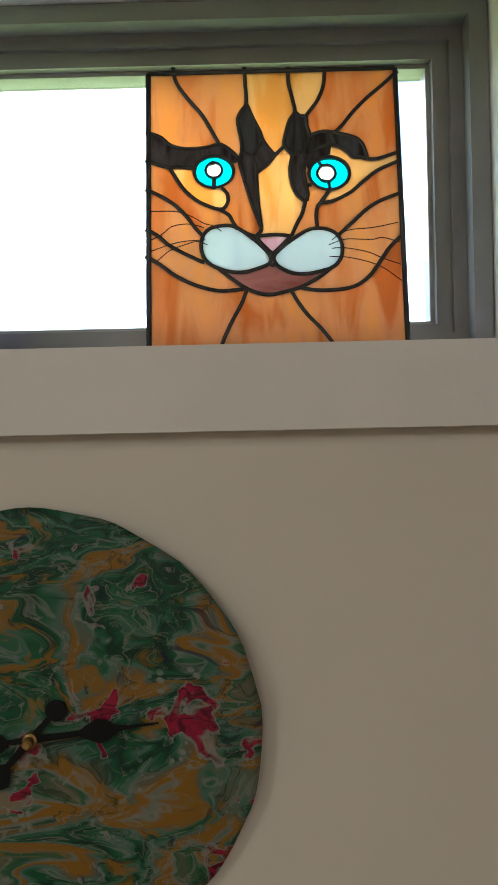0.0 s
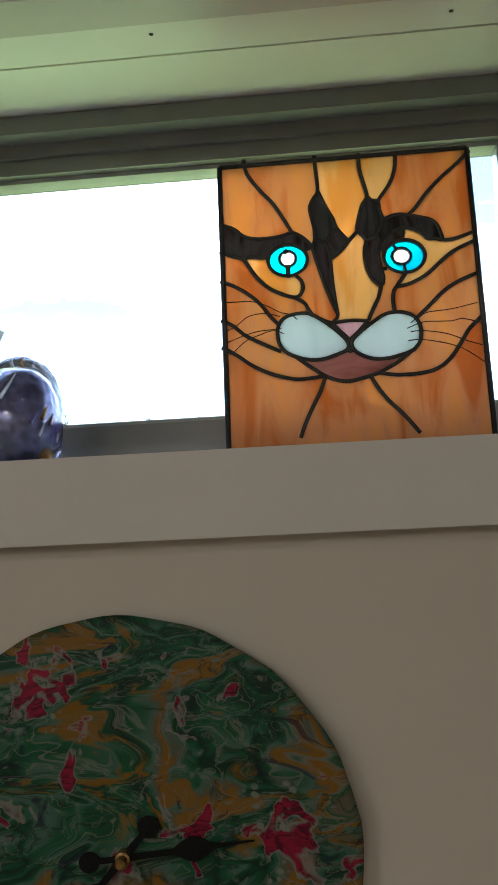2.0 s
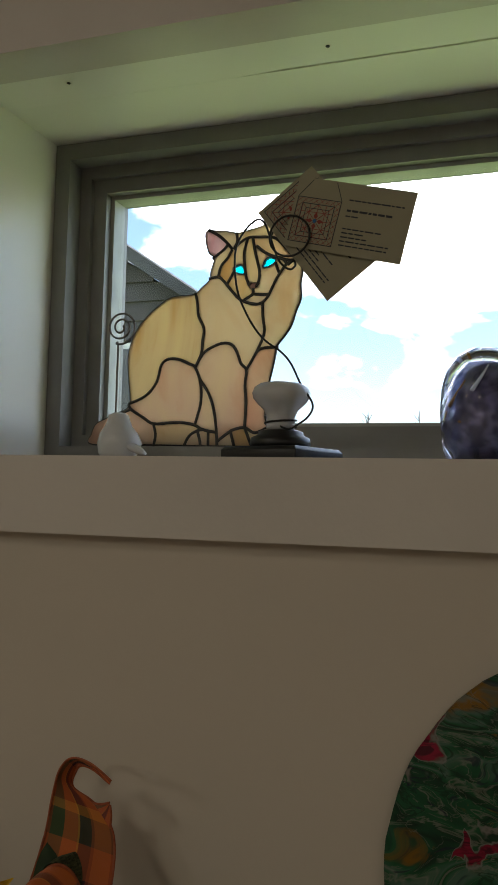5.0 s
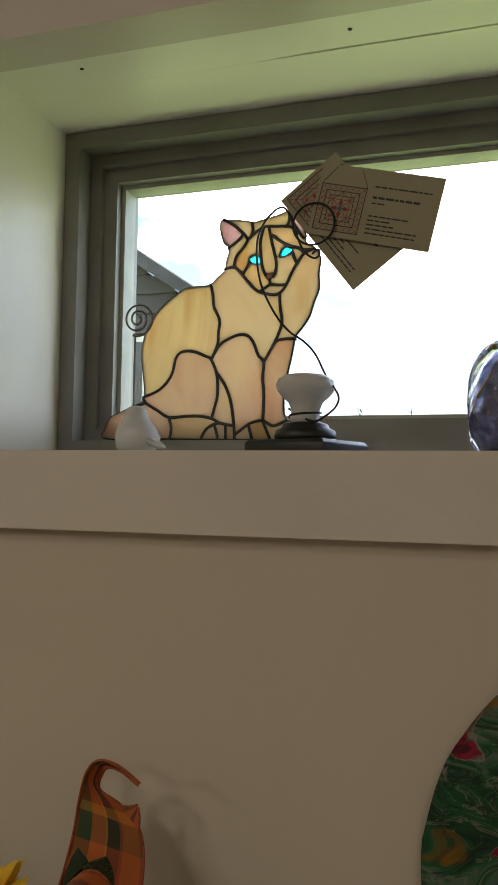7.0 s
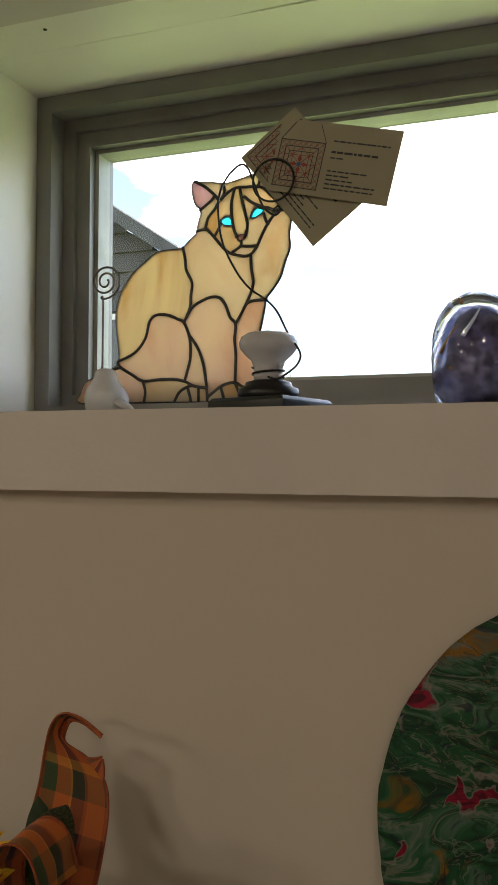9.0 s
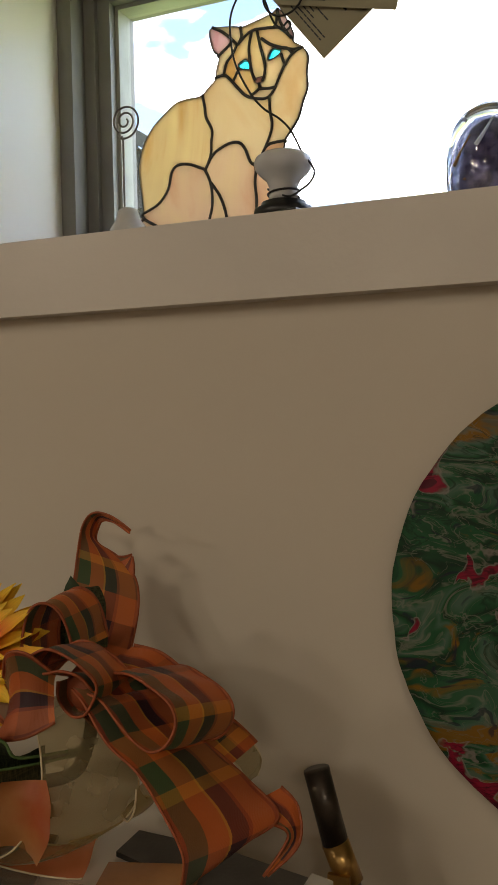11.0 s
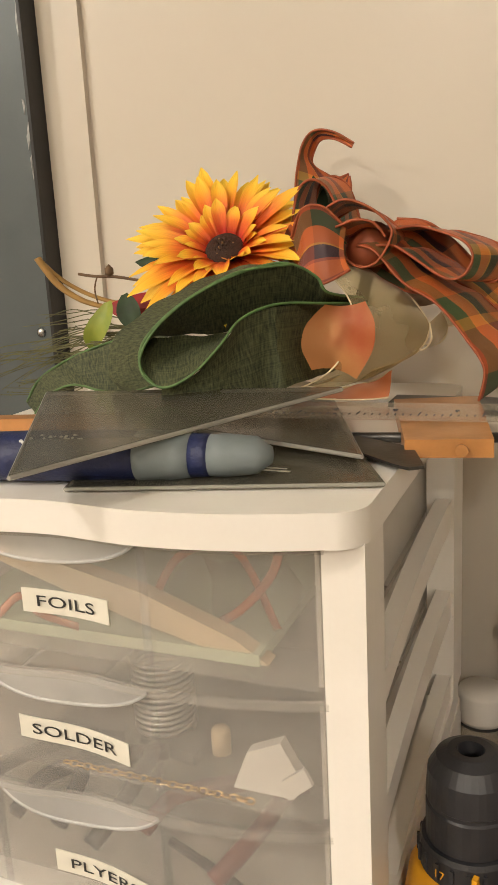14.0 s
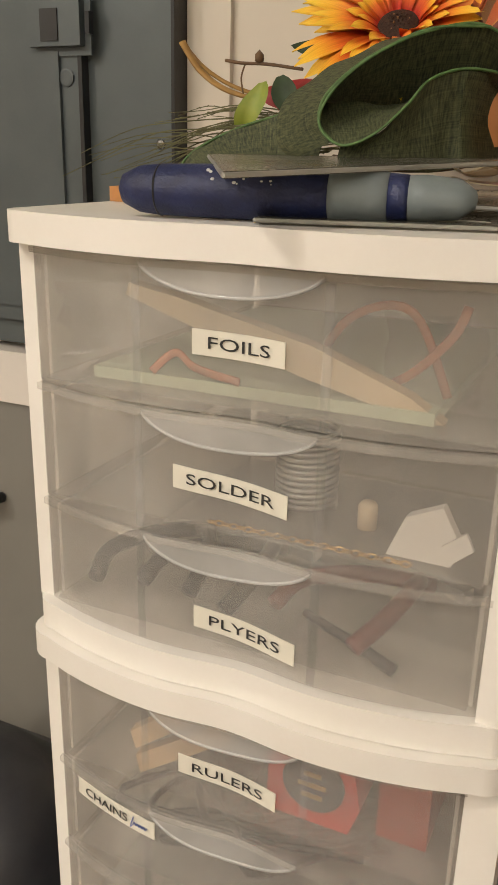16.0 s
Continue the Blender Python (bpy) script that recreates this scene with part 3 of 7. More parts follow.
panel = new("stained_glass_picture")
tagged(panel, "amber stained glass cat face leaning on the window sill", "stained glass")
panel.matrix_world = pose(0.0205, 0.681, 1.5665, -8.2)
lines = [
    (((-85.1, 259.8), (-82.3, 246.1), (-72.7, 230.8), (-60.9, 216), (-52.9, 201.5), (-46.4, 188.6)), False),
    (((-108.5, 201.4), (-95.6, 196), (-87.5, 188.6), (-76.5, 185.3), (-62.2, 185.4), (-54.1, 186.7), (-46.4, 188.6), (-39.8, 185.3), (-33.7, 179.6), (-30, 174.4)), False),
    (((-108.6, 175.5), (-95.7, 170.6), (-88.6, 168.9), (-81.5, 169.2), (-72.9, 168), (-66.2, 167.8)), False),
    (((-24, 258.1), (-23.4, 243.4), (-22.8, 225.3), (-27.2, 217.7), (-30.3, 210.1), (-29, 199.8), (-27.3, 189.6), (-27.5, 181), (-30, 174.4)), False),
    (((-22.8, 225.3), (-17.3, 211.3), (-11.8, 199.3), (-9.1, 190.6), (-2.7, 181.3), (0.6, 177.7)), False),
    (((-9.1, 190.6), (-14.5, 183.6), (-18.5, 177.7), (-23.7, 179.8), (-27.9, 181.5)), False),
    (((-18.5, 177.7), (-17.2, 172.6), (-15.9, 166.5), (-15.3, 151.4), (-14.6, 136.4), (-13.5, 124), (-12.3, 114.1)), False),
    (((0.6, 177.7), (-5.3, 170.3), (-14.5, 162.9)), False),
    (((-30, 174.4), (-27.8, 164.3), (-23.8, 149.1), (-19, 132.6), (-12.8, 115.1)), False),
    (((0.6, 177.7), (5, 182.1), (8.9, 186.1)), False),
    (((13.7, 257), (13.7, 242.4), (16.7, 226.8), (18.3, 216.5), (13.8, 208.9), (10.6, 198.7), (8.4, 187.1), (12.5, 180.9), (15.3, 176.8)), False),
    (((18.3, 216.5), (22, 212.8), (27.3, 211.1), (28, 203.4), (30.1, 194.1), (26, 184.6), (24.4, 180.6)), False),
    (((15.3, 176.8), (19.6, 178.7), (24.4, 180.6)), False),
    (((45, 256.1), (43, 239), (37.8, 226.2), (29.3, 214.6), (27.3, 211.1)), False),
    (((106.6, 251.3), (95, 240.2), (80.1, 227.6), (67.6, 215.1), (57.6, 202.6), (51.2, 196.6)), False),
    (((30.1, 193.6), (35.9, 196.5), (43.1, 197.9), (51.2, 196.6), (62, 193.8), (70, 190.5), (74.6, 185.3), (77.1, 176.7), (77.8, 172.1)), False),
    (((25.6, 172), (31.5, 179.4), (40.3, 184.2), (47.4, 185.5), (54.5, 183.8), (61.5, 179.6), (65.6, 174.4), (71.7, 173.8), (77.8, 172.1)), False),
    (((46.5, 186.1), (45.2, 177)), False),
    (((15.3, 176.8), (13.1, 165.7), (14.1, 153.2), (17.6, 143.1), (23.1, 136.9), (25.9, 136.4)), False),
    (((24.4, 180.6), (26.1, 173), (24.4, 162.9), (25.5, 152.9), (27.1, 142.8), (25.9, 136.4)), False),
    (((25, 136.9), (21.9, 125.6), (16.9, 115.8), (12.4, 106.1)), False),
    (((45.6, 145.8), (42.1, 140.9), (37.2, 134.1), (34.7, 130.2), (33.5, 122.8), (34.1, 111.4)), False),
    (((37.2, 134.1), (48.1, 135.8), (62.5, 142.9), (74.7, 153.1), (86.9, 162.3), (103.3, 169.4)), False),
    (((77.8, 172.1), (87.3, 172.3), (103.7, 177.5)), False),
    (((51.7, 106.1), (63.9, 117.1), (76, 128.1), (88.1, 135.3), (103.9, 141.3)), False),
    (((-88.6, 168.9), (-83.9, 160.7), (-76.9, 149.5), (-67.5, 140.3), (-56.7, 134), (-47.3, 130.8), (-42.6, 132.2), (-39.6, 138.1), (-40.5, 144.6), (-44.7, 149.7)), False),
    (((-108.7, 149.8), (-95.9, 143.5), (-84.1, 135.2), (-74.8, 125.6), (-67.8, 115.5), (-61.3, 107.9)), False),
    (((-47.3, 130.8), (-39.4, 125.6), (-36.2, 119.6), (-32.5, 113.1)), False),
    (((-108.8, 115), (-98.4, 108.9), (-89.1, 100.3), (-75.1, 92.1), (-60.2, 84.4)), False),
    (((-108.8, 91.5), (-96.2, 83.3), (-84.6, 74.3), (-68.4, 65.7), (-49.8, 60.4), (-35.8, 60.5), (-25.1, 61.7)), False),
    (((-32.5, 114.1), (-23.2, 108.4), (-17.2, 106.3)), False),
    (((-12.3, 115.1), (-12.9, 110.6), (-17.2, 106.3)), False),
    (((-17.2, 106.3), (-2.1, 107.4), (11.9, 106.1)), False),
    (((-17.2, 106.3), (-11.7, 99.3), (-3.5, 90.8)), False),
    (((11.9, 106.1), (4.7, 98.4), (-3, 91.3)), False),
    (((-49.5, 80.2), (-38, 70.7), (-26.5, 62.2), (-15, 57.1), (-5.7, 55.9), (3.6, 57.6), (17.6, 61.2), (26.1, 65.3), (34.2, 69.9), (46.1, 78.8)), False),
    (((17.6, 61.6), (31.5, 58.9), (50, 58.9), (64.1, 61.9), (76, 70.3), (85.9, 83.7), (93.3, 94.2), (105.5, 105.7)), False),
    (((-25.1, 61.7), (-30, 48.8), (-37.7, 34.7), (-44.4, 20.6), (-47.8, 11.2)), False),
    (((10.6, 59.9), (17.2, 47.7), (25.2, 36.5), (35, 25.8), (46.9, 9.9)), False),
    (((-5.9, 89.4), (-3, 91.3), (-1.7, 88.8)), False),
    (((-6, 83.1), (-3.7, 81.1), (-0.9, 82.9)), False),
    (((-54.3, 171.5), (-50.9, 173)), False),
    (((-51.1, 159.9), (-51.3, 148.4)), False),
    (((-30, 174.4), (-35.3, 172.1)), False),
    (((25.6, 172), (29.2, 165.3)), False),
    (((27.3, 150.3), (30.6, 150.2)), False),
    (((-62.3, 103), (-59.4, 110.3), (-53.7, 114.6), (-44.2, 116.4), (-36.3, 115.7), (-27.9, 111), (-19.6, 104.4), (-11.8, 96.9), (-5.9, 89.4), (-6, 83.1), (-13.6, 79.4), (-26.2, 75.8), (-37.9, 76.1), (-49.5, 79.8), (-57.8, 85.3), (-61.9, 93.2)), True),
    (((-2.1, 89.3), (4.6, 96.5), (14.2, 103.6), (23.7, 109.7), (31.8, 112), (41.6, 111.2), (49.4, 107.1), (53.4, 100.1), (54, 91.8), (51.9, 84.5), (46.1, 78.4), (36.7, 75.2), (25, 73.1), (13.3, 73.8), (4.1, 77.9), (-1.3, 82.9)), True),
]
for cx, cz, rx, rz in ((-51.1, 164.4, 16.6, 14.1), (-51.1, 165.9, 6.8, 6.8), (45.6, 160.4, 17.1, 14.6), (43.3, 160.9, 7.6, 7.2)):
    lines.append((tuple((cx + rx * math.cos(k * math.pi / 5), cz + rz * math.sin(k * math.pi / 5)) for k in range(10)), True))
lines += [(((39.5, 167), (36.5, 173)), False), (((45, 154), (45.8, 146.5)), False)]
widths = [0.0021] * (len(lines) - 6) + [0.0019, 0.0015, 0.0019, 0.0015, 0.0016, 0.0016]
for a, b in (((-106, 0), (104.5, 0)), ((104.5, 0), (104.5, 254)), ((104.5, 254), (-106, 254)), ((-106, 254), (-106, 0))):
    lines.append(((a, b), False))
    widths.append(0.0026)
leaded(panel, lines, (
    (DARKGLASS, ((-93.3, 181.2), (-21.3, 202.2), (19.2, 196), (54.7, 189.9), (-40.8, 182.3))),
    (BROWNGLASS, ((-7.5, 180.4), (-20.8, 156.6), (19.6, 160.5), (35.3, 177.8), (54.4, 179.8), (-35.2, 176.6))),
    (CYAN, ((-62.5, 165.2), (-38.7, 164.6), (33.7, 157.7), (56.1, 162.1))),
    (GLOWGLASS, ((-51.1, 165.9), (43.3, 160.9))),
    (OPAL, ((-32.9, 94.9), (25.5, 91))),
    (PINKGLASS, ((-2.3, 101.5),)),
    (MAUVE, ((-7.8, 67.6),)),
    (TAN, ((-65, 150.2), (72.7, 161.7), (-4, 227.4), (25.1, 236.9), (6.2, 155.9))),
), (AMBER, AMBER2, AMBER3), LEAD, widths)
for w in (
    ((-105.9, 129.8), (-83.2, 129.2), (-70, 124.4), (-59.8, 118.2), (-51.3, 115.6), (-45.7, 111)),
    ((-106, 104.1), (-96.1, 108.8), (-86.6, 116), (-74.8, 118.1), (-65.4, 116.4), (-59.8, 114.3)),
    ((-106, 94.3), (-89.1, 100.3), (-77.3, 102.9), (-65.6, 103.6), (-59, 103.9)),
    ((-99.5, 85.9), (-89.1, 94.9), (-75, 100.4), (-65.6, 102.6), (-57.2, 99.5)),
    ((45.9, 101.3), (51.7, 105.6), (61.2, 109.7), (80, 111.2), (100.8, 115.1)),
    ((43, 97), (56.2, 101.5), (70.3, 101.2), (79.6, 100.9), (88.1, 102.2), (101.9, 97.9)),
    ((45.7, 94), (56, 94.2), (74.5, 90.3), (88.2, 84.1), (101.5, 78.9)),
    ((43.1, 86.7), (55.7, 86.4), (74.2, 82), (87.9, 75.9), (101.8, 64.9)),
):
    part("whisker_wire", tube([(p.x / 1000, -0.0025, p.y / 1000) for p in smooth_line([(*q, 0) for q in w], 5)], 0.0004, seg=5), LEAD, panel)

cat = new("stained_glass_cat")
tagged(cat, "sitting cat of cream stained glass with blue eyes", "stained glass")
cat.matrix_world = pose(-0.46, 0.720, 1.5825, -4.4)
lines = [
    (((-46.3, 203.5), (-35.2, 204.1), (-19.7, 201.6), (-15.8, 199.7), (-3.5, 202.3), (7.2, 204.6), (15.1, 207.1), (20.3, 209.8), (25.2, 205.1), (29.7, 196.7), (34.8, 185.7), (35, 177.8), (43, 171.9), (49, 162.1), (47.9, 148.2), (48.8, 135.2), (44.6, 122.7), (40.9, 110), (34.6, 100.1), (28.2, 91.7), (27.4, 85.1), (24.9, 70), (22.3, 57.4), (20.1, 44.8), (21, 22.2), (27.4, 14.6), (30.2, 7.2), (30.5, 1.2), (-32.1, 0.9), (-87, 1.6), (-150.3, 1.8), (-152.2, 10.9), (-148.1, 20.5), (-139, 25.2), (-125.9, 30.9), (-116.4, 35.5), (-113.4, 42.4), (-117.4, 69.3), (-119, 85.6), (-115, 104.4), (-105.5, 120.3), (-94.6, 130.6), (-80.8, 140.6), (-69.6, 142.6), (-54.5, 143.3), (-47.6, 149.3), (-39.6, 156.8), (-38.9, 164.9), (-36.2, 178.1), (-42.7, 185.2)), True),
    (((-44.2, 206), (-33.4, 199.6), (-23.6, 190.6), (-19, 184.8)), False),
    (((-38.4, 177.2), (-27.2, 185.5), (-23.6, 190.6)), False),
    (((-15.9, 201.3), (-14.4, 192.5), (-17.9, 184.8)), False),
    (((-17.9, 184.8), (-11.1, 191.2), (-3.2, 195.3), (7.5, 194.9), (15.6, 194.2), (23.6, 191.9), (34.4, 181)), False),
    (((-40.8, 158), (-31.5, 159), (-25.8, 154.8), (-17.2, 144.7), (-8.8, 136.2), (2.1, 131.9), (11.1, 131.3), (17.7, 137.2), (23.5, 149.8), (27.4, 157.4), (34.9, 167.3), (45.1, 171.2)), False),
    (((-31.5, 159), (-29.2, 169.5), (-23, 177.1), (-19, 184.8)), False),
    (((0.6, 195), (3.9, 180.3), (7, 169.4), (8.9, 161.4), (8.6, 153.5), (6.2, 147.3)), False),
    (((-4.2, 194.9), (-6.9, 181.2), (-5.8, 167.8), (-3.8, 157), (-0.2, 148.8)), False),
    (((3.1, 146), (3.3, 140.7), (-5, 135.4)), False),
    (((3.3, 140.7), (12.4, 139.6), (19.2, 139.7)), False),
    (((-22.9, 150.4), (-18.9, 158.1), (-15.9, 163.7)), False),
    (((23.9, 169.2), (26.2, 162.7), (29, 157.3)), False),
    (((20, 174.8), (29.5, 173), (34.9, 167.3)), False),
    (((20.2, 210.8), (19.1, 197.6), (15.6, 193.7)), False),
    (((20.3, 208.7), (23.4, 197.2), (31.2, 184.4)), False),
    (((4.7, 186.6), (13.5, 179.5), (24.2, 174.4), (34.7, 171), (41.5, 170.5)), False),
    (((-53.4, 144.9), (-50.6, 133.4), (-49, 122.6), (-42.9, 110.1), (-43.4, 98.5), (-43.9, 86.9), (-49.3, 73.5)), False),
    (((13.2, 132.2), (14.2, 119.2), (16.3, 106.1), (14, 95.9), (8.3, 83.3), (0.9, 69.7)), False),
    (((-49.3, 73.5), (-41.7, 86.8), (-32.2, 92.7), (-23.1, 95.5), (-15, 94.1), (-9.4, 87.6), (-4.6, 76.1), (0.9, 69.7), (0.5, 55.4), (2.2, 40.1), (2.1, 15.9)), False),
    (((8.2, 83.8), (14.3, 89.2), (29.8, 90.1)), False),
    (((-115.5, 39.8), (-98.2, 47.4), (-87.6, 60.4), (-84, 76.2), (-77.5, 81.9), (-66.3, 81.5), (-54.9, 76.8), (-49.3, 73.5), (-43.1, 59.2), (-41.6, 41), (-44.2, 28.1), (-46.5, 18.9)), False),
    (((-43.7, 61.8), (-34.4, 48.6), (-28.3, 33), (-24.6, 12.6), (-23.5, -1.1)), False),
    (((-115.5, 39.8), (-111.7, 34.4), (-99.8, 27.3), (-88.1, 20.9), (-71.4, 21.7), (-57.6, 21.6), (-46.5, 19.4), (-38.2, 15.2), (-24.6, 12.6)), False),
    (((-88.1, 20.9), (-85.2, 10.4), (-86.8, -1)), False),
    (((-111.7, 34.9), (-123, 30.9), (-130.9, 26.2)), False),
    (((-56.4, -1.1), (-51.4, 9.2), (-43.5, 14.2), (-38.2, 15.2)), False),
    (((-43.5, 14.2), (-40.4, 5), (-39.5, -1.1)), False),
    (((-32.7, 14.1), (-32, -1.1)), False),
    (((-24.2, 3.9), (-16.5, 10), (-8.8, 15), (2.1, 16.9), (12.1, 12.3), (24.8, 17.6)), False),
    (((-11.4, 14), (-6.6, -1.2)), False),
    (((2.1, 16.9), (10.1, -1.2)), False),
    (((-17.1, 167), (-11.3, 169.8), (-7.4, 167.9), (-5, 160.8), (-11.4, 160.7), (-16.4, 163.2)), True),
    (((11.3, 166.5), (14.7, 174.1), (23.1, 175.6), (23.8, 170.8), (19.2, 166.9), (14, 165.2)), True),
    (((-1.3, 150.5), (9.3, 150.8), (3.1, 144.9)), True),
]
leaded(cat, lines, (
    (PINKGLASS, ((-34.7, 191.5), (26, 197))),
    (CYAN, ((-11.4, 164.9), (17.7, 169.8))),
    (MAUVE, ((3.7, 148.7),)),
), (CREAM, CREAM2, CREAM3), LEAD, [0.0013] + [0.0019] * (len(lines) - 4) + [0.0014] * 3)

# ---- wall clock on a painted record ----
def marbled():
    """Poured acrylic paint: green, teal and ochre swirls with crimson drops and pale lacing."""
    m = bpy.data.materials.new("poured_paint")
    m.use_nodes = True
    n, l = m.node_tree.nodes, m.node_tree.links
    b = n["Principled BSDF"]
    co = n.new("ShaderNodeTexCoord")

    def noise_at(scale, detail, dist, vec, colour=False):
        t = n.new("ShaderNodeTexNoise")
        t.inputs["Scale"].default_value, t.inputs["Detail"].default_value, t.inputs["Distortion"].default_value = scale, detail, dist
        l.new(vec, t.inputs["Vector"])
        return t.outputs["Color" if colour else "Fac"]

    def warp(vec, scale, amount):
        sub, sc, ad = n.new("ShaderNodeVectorMath"), n.new("ShaderNodeVectorMath"), n.new("ShaderNodeVectorMath")
        sub.operation, sc.operation, ad.operation = "SUBTRACT", "SCALE", "ADD"
        sub.inputs[1].default_value = (0.5, 0.5, 0.5)
        l.new(noise_at(scale, 2, 0, vec, True), sub.inputs[0])
        l.new(sub.outputs[0], sc.inputs[0])
        sc.inputs["Scale"].default_value = amount
        l.new(vec, ad.inputs[0])
        l.new(sc.outputs[0], ad.inputs[1])
        return ad.outputs[0]

    def ramp(fac, *stops):
        r = n.new("ShaderNodeValToRGB")
        while len(r.color_ramp.elements) < len(stops):
            r.color_ramp.elements.new(0.5)
        for e, (p, c) in zip(r.color_ramp.elements, stops):
            e.position, e.color = p, (*c, 1)
        l.new(fac, r.inputs["Fac"])
        return r.outputs[0]

    def blend(fac, a, c):
        x = n.new("ShaderNodeMixRGB")
        l.new(fac, x.inputs["Fac"])
        for s, v in ((x.inputs["Color1"], a), (x.inputs["Color2"], c)):
            if isinstance(v, tuple):
                s.default_value = (*v, 1)
            else:
                l.new(v, s)
        return x.outputs[0]

    flat = n.new("ShaderNodeMapping")
    flat.inputs["Scale"].default_value = (0.75, 1, 1.5)
    l.new(co.outputs["Object"], flat.inputs["Vector"])
    w0 = warp(flat.outputs[0], 8, 0.16)
    w1 = warp(warp(w0, 19, 0.070), 48, 0.016)
    big = noise_at(7.5, 3, 0.6, w1)
    side = n.new("ShaderNodeSeparateXYZ")
    l.new(co.outputs["Object"], side.inputs[0])
    lean = n.new("ShaderNodeMath")
    lean.operation = "MULTIPLY_ADD"
    lean.inputs[1].default_value = 0.38
    l.new(side.outputs["X"], lean.inputs[0])
    l.new(big, lean.inputs[2])
    DEEP, GREEN, TEAL, PALE, OCHRE, DUN = (0.008, 0.026, 0.014), (0.014, 0.085, 0.034), (0.065, 0.125, 0.088), (0.15, 0.15, 0.115), (0.20, 0.096, 0.008), (0.105, 0.09, 0.052)
    col = ramp(lean.outputs[0], (0.28, DEEP), (0.36, GREEN), (0.40, DEEP), (0.43, GREEN), (0.455, TEAL), (0.475, GREEN), (0.50, DEEP), (0.52, GREEN), (0.54, TEAL), (0.56, DUN), (0.575, OCHRE), (0.60, OCHRE), (0.615, PALE), (0.635, GREEN), (0.67, DUN), (0.72, TEAL))
    streak = noise_at(17, 5, 1.4, w1)
    col = blend(ramp(streak, (0.47, (0, 0, 0)), (0.488, (0.7, 0.7, 0.7)), (0.505, (0, 0, 0))), col, (0.18, 0.18, 0.14))
    col = blend(ramp(streak, (0.555, (0, 0, 0)), (0.575, (0.8, 0.8, 0.8)), (0.60, (0, 0, 0))), col, DEEP)
    col = blend(ramp(streak, (0.36, (0.9, 0.9, 0.9)), (0.41, (0, 0, 0))), col, OCHRE)
    fine = noise_at(42, 3, 1.2, w1)
    col = blend(ramp(fine, (0.50, (0, 0, 0)), (0.515, (0.55, 0.55, 0.55)), (0.53, (0, 0, 0))), col, PALE)
    col = blend(ramp(fine, (0.62, (0, 0, 0)), (0.66, (0.7, 0.7, 0.7))), col, (0.012, 0.012, 0.03))
    lace = n.new("ShaderNodeTexVoronoi")
    lace.inputs["Scale"].default_value = 150
    l.new(warp(co.outputs["Object"], 40, 0.012), lace.inputs["Vector"])
    spot = n.new("ShaderNodeMath")
    spot.operation = "MULTIPLY"
    l.new(ramp(lace.outputs["Distance"], (0.30, (1, 1, 1)), (0.40, (0, 0, 0))), spot.inputs[0])
    l.new(ramp(noise_at(15, 2, 0.5, co.outputs["Object"]), (0.585, (0, 0, 0)), (0.635, (1, 1, 1))), spot.inputs[1])
    col = blend(spot.outputs[0], col, (0.17, 0.18, 0.14))
    drop = noise_at(29, 1.5, 0.5, warp(warp(co.outputs["Object"], 30, 0.045), 90, 0.018))
    col = blend(ramp(drop, (0.608, (0, 0, 0)), (0.626, (0.85, 0.85, 0.85)), (0.642, (0.3, 0.3, 0.3))), col, (0.22, 0.19, 0.17))
    col = blend(ramp(drop, (0.632, (0, 0, 0)), (0.655, (1, 1, 1))), col, blend(ramp(noise_at(85, 3, 1.5, w1), (0.45, (0, 0, 0)), (0.6, (1, 1, 1))), (0.24, 0.008, 0.032), (0.07, 0.004, 0.014)))
    l.new(col, b.inputs["Base Color"])
    b.inputs["Roughness"].default_value, b.inputs["Coat Weight"].default_value, b.inputs["Coat Roughness"].default_value = 0.55, 0.0, 0.2
    b.inputs["Specular IOR Level"].default_value = 0.22
    bp = n.new("ShaderNodeBump")
    bp.inputs["Strength"].default_value, bp.inputs["Distance"].default_value = 0.25, 0.0012
    l.new(streak, bp.inputs["Height"])
    l.new(bp.outputs[0], b.inputs["Normal"])
    return m


MARBLE = marbled()
HANDBLACK = mat("matt_black_hand", (0.008, 0.008, 0.008), 0.6, Specular_IOR_Level=0.15)
BRASS = mat("brass", (0.55, 0.35, 0.13), 0.28, 1.0, var=0.15, scale=60, bump=0.1)
clock = thing("wall_clock", "round wall clock poured in marbled green and ochre paint", "clock", (-0.149, 0.55, 1.313))
rnd = random.Random(3)
bm = bmesh.new()
seg = 96
rings = []
for r, y in ((0.004, -0.0075), (0.05, -0.0075), (0.10, -0.0075), (0.144, -0.0072), (0.1482, -0.0055), (0.1485, -0.0035), (0.146, -0.002), (0.004, -0.002)):
    ring = []
    for i in range(seg):
        a = 2 * math.pi * i / seg
        wob = 1 + (0.004 * math.sin(3 * a + 1) + 0.003 * math.sin(17 * a) + rnd.uniform(-0.002, 0.002)) * (r > 0.14)
        bend = -0.004 * (r / 0.145) ** 2 * (1 + math.sin(2 * a + 0.6))
        ring.append(bm.verts.new((r * wob * math.cos(a), y + bend, r * wob * math.sin(a))))
    rings.append(ring)
for a, b in zip(rings, rings[1:]):
    for i in range(seg):
        bm.faces.new((a[i], a[(i + 1) % seg], b[(i + 1) % seg], b[i]))
part("dial", bm, MARBLE, clock, "disc of marbled poured paint", smooth=True)
part("movement", box(-0.028, 0.028, -0.002, -0.0002, -0.028, 0.028), BLACK, clock, bevel=0.0005)
part("hub_nut", lathe(((0.0048, 0.009), (0.0048, 0.016), (0.0034, 0.017), (0.0034, 0.023), (0.002, 0.0245), (0, 0.0245)), m=pose(0, 0, 0, 90), seg=20), BRASS, clock, "polished brass nut")


